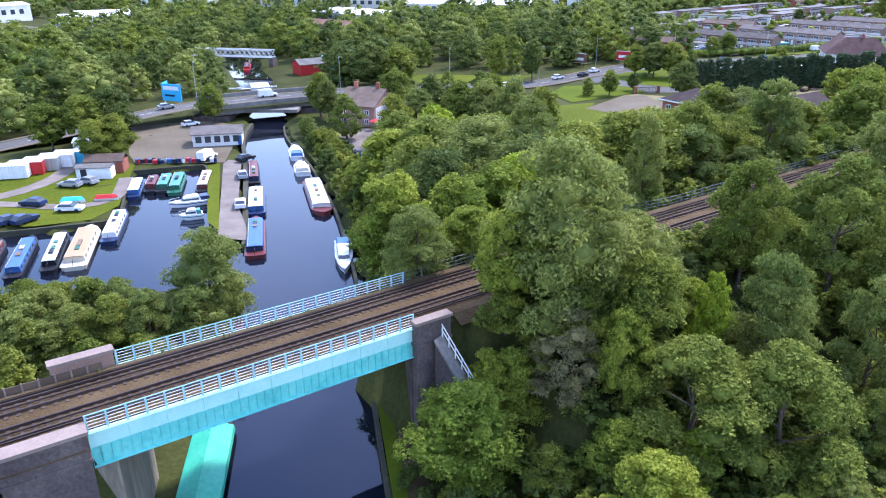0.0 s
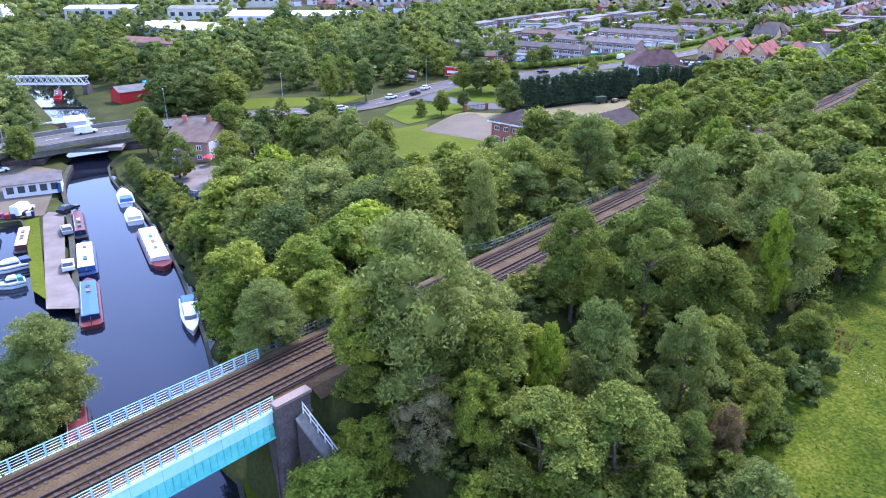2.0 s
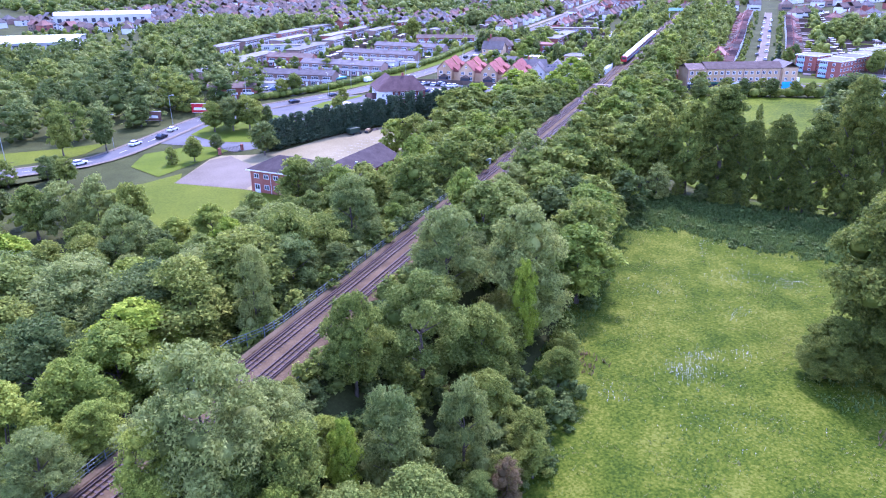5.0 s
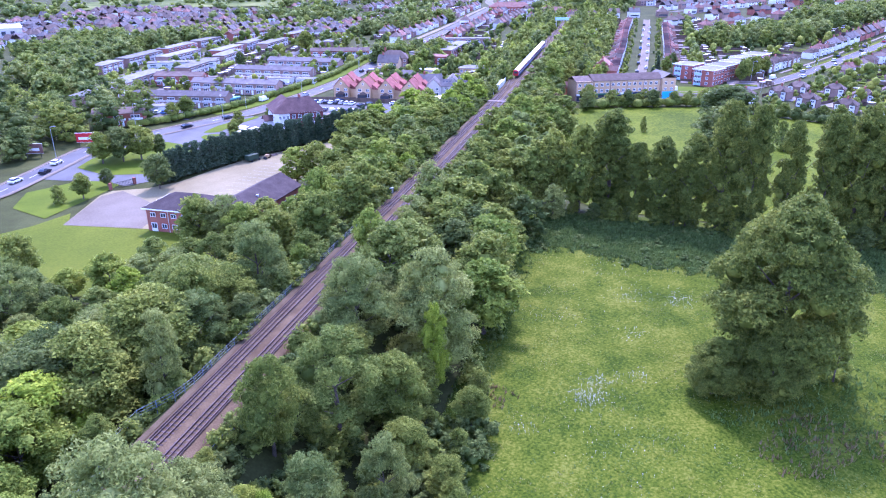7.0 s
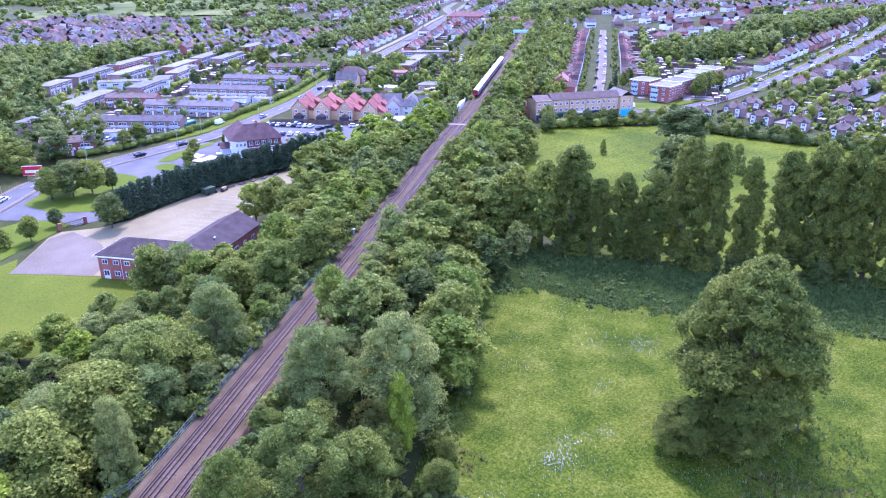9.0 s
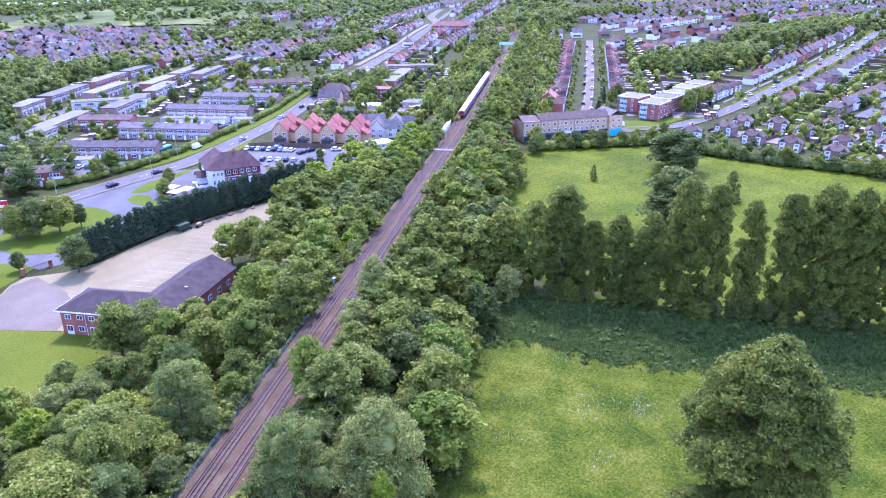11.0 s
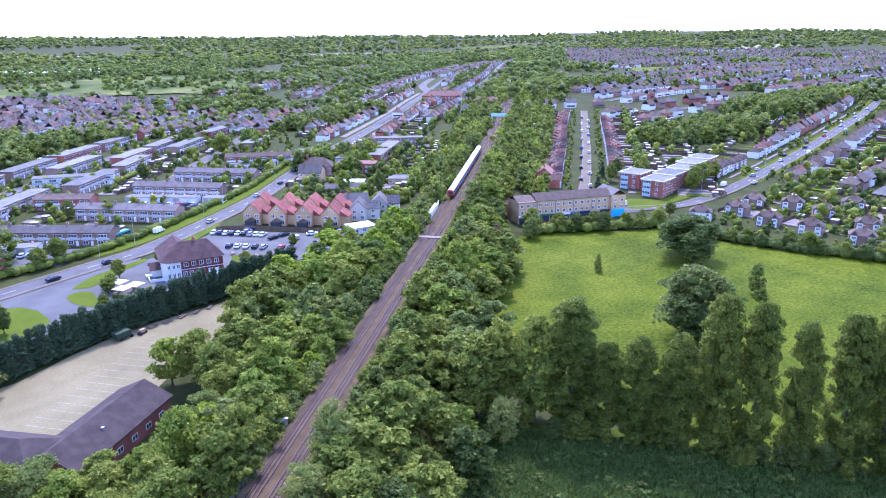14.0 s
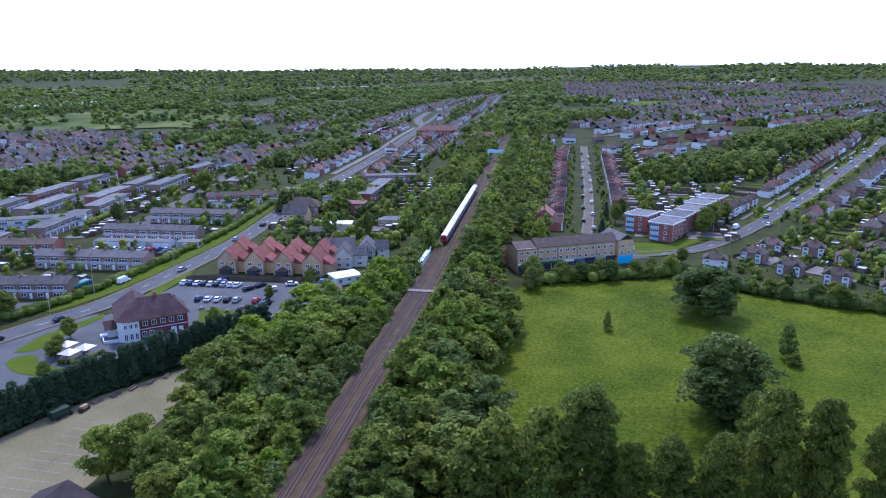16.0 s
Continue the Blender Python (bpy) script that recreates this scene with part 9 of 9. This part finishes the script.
hr = random.Random(23)
garden, far_garden = [], []
for pts, inside in far_street_lines():
    run = []
    for x, y in pts + [(None, None)]:
        if x is not None and inside(x, y) and not suburb_gap(x, y) and not in_grove(x, y, 0):
            run.append((x, y))
            continue
        if len(run) > 1:
            solid("far_street", ribbon(run, -3.2, 3.2, 0.55, step=40), ASPHALT, "distant grey residential street", "road", "structure")
            line = smooth_line(run, 10.4)
            for a, b in zip(line, line[1:]):
                d = (b - a).normalized()
                nrm = Vector((-d.y, d.x))
                far = math.hypot(a.x - 50, a.y - 50)
                for side in (-1, 1):
                    p = a + nrm * side * (11.5 + hr.uniform(-0.7, 0.7))
                    if not off_main(p.x, p.y) or in_grove(p.x, p.y) or hr.random() < 0.08 + 0.3 * float(ramp01(far, 1500, 2300)):
                        continue
                    if abs(p.y - float(np.interp(p.x, [385, 654, 800], [157, 171, 192]))) < 32 and p.x < 790:
                        continue
                    far_house(p.x, p.y, math.degrees(math.atan2(d.y, d.x)) + (0 if side > 0 else 180) + hr.uniform(-3, 3), hr)
                    for _ in range(2 if far < 900 else 1):
                        q = a + nrm * side * (22 + hr.uniform(-3, 5)) + d * hr.uniform(-5, 5)
                        (garden if far < 760 else far_garden).append((q.x, q.y))
        run = []
# cross streets and clusters beyond the estate
for i in range(330):
    s, n = hr.uniform(380, 720), hr.uniform(345, 520)
    x, y = at_track(s, n)
    if off_main(x, y) and not in_grove(x, y):
        far_house(x, y, hr.choice([20, 60, 110, 34]) + hr.uniform(-6, 6), hr)
sm = bpy.data.meshes.new("distant_houses")
sm.from_pydata(sub["v"], [], sub["f"])
for m_ in sub_mats:
    sm.materials.append(m_)
sm.polygons.foreach_set("material_index", np.array(sub["m"], np.int32))
sm.update()
tagged(new("distant_houses", sm), "distant suburb of brick and white houses with brown and red roofs", "houses", kind="stuff")
gpts = {i: [] for i in range(4)}
grove_pts = {i: [] for i in range(4)}
for x, y in garden:
    gpts[hr.choices(range(4), (5, 4, 2, 1))[0]].append((x, y, hr.uniform(4, 8.5), 1.1))
for a, b, r in GROVES:
    for _ in range(int(r * r * 3.14 / 26)):
        q, t_ = r * math.sqrt(hr.random()), hr.uniform(0, 6.283)
        grove_pts[hr.choices(range(4), (5, 3, 2.5, 1.5))[0]].append((a + q * math.cos(t_), b + q * math.sin(t_), hr.uniform(7, 13), hr.uniform(1.0, 1.4)))
for i, pts in grove_pts.items():
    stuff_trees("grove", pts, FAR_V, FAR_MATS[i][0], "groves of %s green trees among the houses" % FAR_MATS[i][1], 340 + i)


def on_cross_street(x, y):
    return 490 < x < 715 and (abs(y - float(np.interp(x, [496, 560, 610, 655], [291, 285, 276, 262]))) < 24 and x < 665 or abs(y - 351) < 24 and x > 570)


for i in range(760):
    x, y = at_track(hr.uniform(290, 700), hr.uniform(-230, -28))
    if noise.noise((x * 0.03, y * 0.03, 7)) > 0.1 and not on_cross_street(x, y) and min(abs((x - 346) * -0.54 + (y - 225) * 0.84), abs(y - 157)) > 25 and x > 300 and not (300 < x < 382 and 160 < y < 200):
        gpts[hr.choices(range(4), (5, 4, 2, 1))[0]].append((x, y, hr.uniform(3, 8), 1.0))
for i in range(1300):
    x, y = at_track(hr.uniform(180, 620), hr.uniform(30, 420))
    if road_dist(x, y) > 20 and (y > 296 or x > 222) :
        gpts[hr.choices(range(4), (5, 4, 2, 1))[0]].append((x, y, hr.uniform(3, 6.5), 1.0))
for i in range(160):
    x, y = hr.uniform(315, 640), hr.uniform(30, 140)
    gpts[hr.choices(range(4), (5, 4, 2, 1))[0]].append((x, y, hr.uniform(3.5, 8.5), 1.0))
for i in range(90):
    k = i / 90
    for o in (-8.5, 8.5, -29, 30):
        if hr.random() < 0.7:
            x, y = 318 + 205 * k - o * 0.54 + hr.uniform(-2, 2), 208 + 132 * k + o * 0.84 + hr.uniform(-2, 2)
            gpts[hr.randrange(4)].append((x, y, hr.uniform(1.5, 3.0) if abs(o) < 10 else hr.uniform(3, 7), 1.1))
for i in range(150):
    x, y = hr.uniform(385, 600), hr.uniform(186, 232)
    if noise.noise((x * 0.04, y * 0.04, 8)) > 0.0:
        gpts[hr.choices(range(4), (4, 3, 2, 2))[0]].append((x, y, hr.uniform(2.2, 6.5), 1.1))
for i in range(330):
    x, y = hr.uniform(205, 330), hr.uniform(235, 380)
    if road_dist(x, y) > 14 and aside(x, y) > 26 and not (205 < x < 226 and y < 262):
        gpts[hr.choices(range(4), (5, 3, 2, 2))[0]].append((x, y, hr.uniform(2.5, 7), 1.1))
for i in range(420):
    x, y = hr.uniform(292, 420), hr.uniform(48, 146)
    gpts[hr.choices(range(4), (4, 3, 2, 2))[0]].append((x, y, hr.uniform(1.2, 4.4), 1.1))
for i in range(420):
    x, y = hr.uniform(300, 520), hr.uniform(150, 340)
    o = abs((x - 346) * -0.54 + (y - 225) * 0.84)
    if 22 < o < 75 and y > 184:
        gpts[hr.choices(range(4), (4, 3, 2, 2))[0]].append((x, y, hr.uniform(1.0, 3.2), 1.0))
for i in range(120):
    x = hr.uniform(380, 760)
    y = float(np.interp(x, [385, 486, 572, 654, 800], [157, 160.5, 165.5, 171, 192])) + hr.choice((-1, 1)) * hr.uniform(5.2, 9.5)
    gpts[hr.randrange(4)].append((x, y, hr.uniform(1.5, 4.2), 1.0))
for i, pts in gpts.items():
    stuff_trees("garden_trees", pts, DIST_V, MATS[i][0], "scattered %s green garden trees among houses" % MATS[i][1], 300 + i)


# the grey willow group lays some haze tone over the far gardens
far_gpts = {i: [] for i in range(4)}
for x, y in far_garden:
    far_gpts[hr.choices(range(4), (4, 4, 3, 1))[0]].append((x, y, hr.uniform(4, 9), hr.uniform(0.85, 1.15)))
for i, pts in far_gpts.items():
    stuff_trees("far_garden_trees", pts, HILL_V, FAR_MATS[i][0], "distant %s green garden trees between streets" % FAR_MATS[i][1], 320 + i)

HEATH = mat("rough_common_grass", [(0.03, 0.046, 0.009), (0.064, 0.085, 0.016), (0.108, 0.126, 0.028), (0.165, 0.17, 0.05)], 0.03, 0.3, bump=0.6, spec=0.04, small_part=0.5, spread=0.3)
COMMON = [(240, 890), (328, 872), (428, 835), (462, 785), (520, 850), (590, 935), (610, 1140), (470, 1170), (341, 1060), (260, 980)]


def far_wood(x, y):
    s, n, r = along(x, y), aside(x, y), math.hypot(x - 50, y - 50)
    if r < 600 or (x < -200 and y < 0):
        return False
    if in_outline(x, y, COMMON):
        return noise.noise((x * 0.02, y * 0.02, 6)) > 0.12
    if 330 < n < 545 and 370 < s < 730:
        return noise.noise((x * 0.03, y * 0.03, 5)) > 0.3
    if n > 190 and s > 690 and 220 < x < 560 and y < 900:
        return noise.noise((x * 0.012, y * 0.012, 5)) > 0.12
    if n > 190 and s > 690:
        return noise.noise((x * 0.006, y * 0.006, 5)) > -0.15
    if 440 < s < 2300 and -1150 < n < -44:
        return noise.noise((x * 0.006, y * 0.006, 3)) > 0.43
    if 440 < s < 1500 and 44 < n < 345:
        return s > 640 and 165 < n and s < 800 or noise.noise((x * 0.006, y * 0.006, 3)) > 0.43
    if n > 460 and 600 < s < 1400:
        return noise.noise((x * 0.004, y * 0.004, 5)) > 0.12
    return noise.noise((x * 0.003, y * 0.003, 9)) > -0.12


# the willow share puts distance haze into the leaf colours
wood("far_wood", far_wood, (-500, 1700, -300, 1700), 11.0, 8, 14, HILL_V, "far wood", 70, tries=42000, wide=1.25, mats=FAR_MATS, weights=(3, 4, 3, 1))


def horizon_wood(x, y):
    r = math.hypot(x - 50, y - 50)
    if 440 < along(x, y) < 2250 and -1150 < aside(x, y) < -44:
        return False
    return 1500 < r < 4600 and x + y > 300 and noise.noise((x * 0.0015, y * 0.0025, 2)) > -0.22


# again part willow, haze painted as leaf colour
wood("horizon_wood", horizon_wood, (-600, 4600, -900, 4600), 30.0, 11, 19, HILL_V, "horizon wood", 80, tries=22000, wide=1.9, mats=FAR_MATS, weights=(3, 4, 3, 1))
drape("far_field", COMMON, HEATH, "distant rough green common", "field", 1.2, 40)
fr = random.Random(8)
for cx, cy, rx, ry in ((700, 1500, 150, 50), (1000, 1750, 160, 60), (420, 1700, 160, 60), (1500, 1900, 200, 60), (1900, 1300, 200, 70), (2300, 1900, 260, 70), (2500, 900, 260, 80), (700, 2300, 260, 80), (1400, 2600, 300, 80), (1700, 700, 160, 60)):
    outline = [(cx + rx * math.cos(a) * fr.uniform(0.7, 1.15), cy + ry * math.sin(a) * fr.uniform(0.6, 1.2)) for a in np.arange(14) * 0.4488]
    drape("far_field", outline, fr.choice([LAWN, GRASS, STUBBLE]), "distant field between woods", "field", 1.5, 60)
drape("far_field", [(880, 498), (945, 486), (1036, 536), (978, 552)], LAWN, "distant bright green playing field", "field", 1.2, 30)

# back gardens: fences, lawns, patios and sheds behind the rows of houses
gr = random.Random(41)
fences, lawns, patios, sheds, shed_roofs = Shape(), Shape(), Shape(), Shape(), Shape()


def plot(x, y, ang, w, deep):
    """One garden plot, running back from (x, y)."""
    m = Matrix.Translation((x, y, base(x, y))) @ pose(0, 0, 0, 0, 0, ang)
    if gr.random() < 0.55:
        fences.box(-w / 2 - 0.05, -w / 2 + 0.05, 0, deep, -0.4, 1.5, m)
    fences.box(-w / 2, w / 2, deep - 0.05, deep + 0.05, -0.4, 1.7, m)
    kind = gr.random()
    (lawns if kind < 0.6 else patios).box(-w / 2 + 0.5, w / 2 - 0.5, 4.0, deep * gr.uniform(0.6, 0.95), -0.4, 0.32, m)
    patios.box(-w / 2 + 0.4, w / 2 - 0.4, 0.4, 3.9, -0.4, 0.34, m)
    if gr.random() < 0.85:
        a, b, h = gr.uniform(-w / 2 + 0.3, w / 2 - 2.8), deep - gr.uniform(2.6, 4.0), gr.uniform(1.9, 2.5)
        sheds.box(a, a + 2.4, b, b + gr.uniform(1.8, 3.0), -0.4, h, m)
        shed_roofs.box(a - 0.15, a + 2.55, b - 0.2, b + 2.5, h, h + 0.12, m)


def plots_along(pts, offset, gap, deep, side):
    line = smooth_line(pts, gap)
    for p, q in zip(line, line[1:]):
        d = (q - p).normalized()
        n = Vector((-d.y, d.x)) * side
        c = p.lerp(q, 0.5) + n * offset
        if not in_grove(c.x, c.y, 0):
            plot(c.x, c.y, math.degrees(math.atan2(n.y, n.x)) - 90, gap * gr.uniform(0.85, 1.0), deep * gr.uniform(0.8, 1.1))


STREET_PLOTS = ((STREET[1:], 20, 5.8, 20, 1), (STREET[1:], 20, 5.8, 20, -1), (STREET[1:], 42, 5.8, 20, -1), (STREET[1:], 42, 5.8, 16, 1), (RIGHT_ROAD[4:9], 19, 6.5, 24, 1), (RIGHT_ROAD[4:9], 19, 6.5, 22, -1), (MAIN_ROAD[15:20], 22, 6.8, 22, -1), (MAIN_ROAD[16:20], 22, 6.8, 22, 1),
                                      ([(240, 300), (290, 335), (340, 372)], 4, 7, 18, 1), ([(250, 288), (300, 322), (350, 356)], 4, 7, 16, -1), ([(330, 470), (420, 545), (520, 620)], 20, 6.8, 18, 1), ([(330, 470), (420, 545), (520, 620)], 20, 6.8, 18, -1))
ESTATE_PLOTS = (([(86, 322), (140, 376)], 9, 6, 12, -1), ([(150, 376), (212, 436)], 9, 6, 12, -1), ([(196, 438), (262, 494)], 9, 6, 12, -1), ([(140, 436), (246, 530)], 9, 6, 12, 1), ([(98, 311), (125, 282)], 9, 6, 11, 1), ([(132, 327), (156, 296)], 9, 6, 11, 1),
                                      ([(167, 354), (193, 318)], 9, 6, 11, 1), ([(196, 372), (220, 340)], 9, 6, 11, 1), ([(236, 446), (268, 474)], 9, 6, 10, -1), ([(318, 144), (312, 66)], 2, 8, 18, 1), ([(348, 140), (345, 76)], 2, 8, 18, 1))
for pts, offset, gap, deep, side in STREET_PLOTS + ESTATE_PLOTS:
    plots_along(pts, offset, gap, deep, side)
for name, sh, m_, lab, cat in (("garden_fences", fences, FENCE_BROWN, "brown timber fences between back gardens", "fences"), ("garden_lawns", lawns, VERGE, "small back garden lawns", "lawns"), ("garden_patios", patios, GRAVEL, "paved patios and gravel plots in back gardens", "patios"),
                               ("garden_sheds", sheds, WOOD, "small timber sheds in back gardens", "sheds"), ("garden_shed_roofs", shed_roofs, PANEL, "pale felt and plastic shed roofs", "sheds")):
    solid(name, sh, m_, lab, cat, "stuff")

# works and offices beyond the woods
def works(x, y, ang, w, d, h, roofm, wallm, label):
    b = at_ground("works_building", x, y, ang, label, "industrial building")
    part("wall", Shape().box(0, w, 0, d, -0.5, h), wallm, b)
    part("roof", gable_roof(w, d, h, h + 1.6, 0.4), roofm, b)
    for i in range(int(w / 6)):
        part("window", Shape().box(2 + i * 6, 5 + i * 6, -0.06, 0, h * 0.45, h * 0.75), WINDOW, b)


for x, y, a, w, d, h, r_, wl_ in ((-260, 640, -5, 60, 30, 8, WHITE, RENDER_WHITE), (-150, 610, -8, 50, 28, 8, WHITE, SILVER), (-70, 560, -10, 44, 24, 9, ROOF_FELT, RENDER_CREAM), (-88, 489, -43, 82, 42, 5.5, WHITE, SILVER), (-27, 502, -14, 84, 48, 5.5, WHITE, SILVER), (60, 640, -8, 70, 30, 10, WHITE, SILVER), (-60, 660, 0, 70, 20, 14, ROOF_FELT, RENDER_CREAM), (-210, 400, 20, 36, 22, 8, WHITE, RENDER_WHITE), (-290, 462, 62, 34, 16, 10, WHITE, RENDER_WHITE), (-214, 430, 30, 30, 18, 8, WHITE, SILVER), (-75, 386, -34, 42, 18, 6.5, ROOF_RED, BRICK_BROWN), (410, 1290, 25, 90, 30, 5, WHITE, RENDER_WHITE), (500, 1340, 25, 80, 30, 5, WHITE, RENDER_WHITE), (380, 1350, 25, 70, 30, 5, WHITE, RENDER_WHITE)):
    works(x, y, a, w, d, h, r_, wl_, "large low works building with a pale roof")
solid("road_8", ribbon([(-196, 312), (-206, 340), (-226, 404), (-238, 450), (-262, 520)], -4.5, 4.5, 0.16), ASPHALT, "wide grey road through the wood", "road", "structure")
drape("car_park", [(-300, 440), (-250, 412), (-242, 440), (-262, 456)], PALE_TARMAC, "grey car park before the offices", "car park", 0.12, 8.0)
rs = at_ground("red_store", -50, 252, 32, "red painted canalside store with a grey roof", "building")
part("wall", gable_wall(11, 8, 3.6, 5.0), RED, rs)
part("roof", gable_roof(11, 8, 3.6, 5.1), ROOF_FELT, rs)
part("lean_to", Shape().box(11, 14, 1, 7, 0, 5.5), SKYBLUE, rs)

# ---- sleepers: the nearest as pieces, the rest joined ----
slp = Shape().box(-0.12, 0.12, -1.05, 1.05, -0.14, -0.035).mesh("sleeper", SLEEPER)
rest = Shape()
cnt = 0
for t in TRACKS:
    for s in np.arange(-28, 260, 0.72):
        m_ = Matrix.Translation((*at_track(s, t), float(rail_level(s)) - 0.075)) @ pose(0, 0, 0, 0, 0, TRACK_ANGLE)
        if 20 < s < 122:
            part("sleeper", slp, None, track_rails, at=m_)
            cnt += 1
        else:
            rest.box(-0.12, 0.12, -1.05, 1.05, -0.14, -0.035, m_)
tagged(part("far_sleepers", rest, SLEEPER, track_rails), kind="stuff")
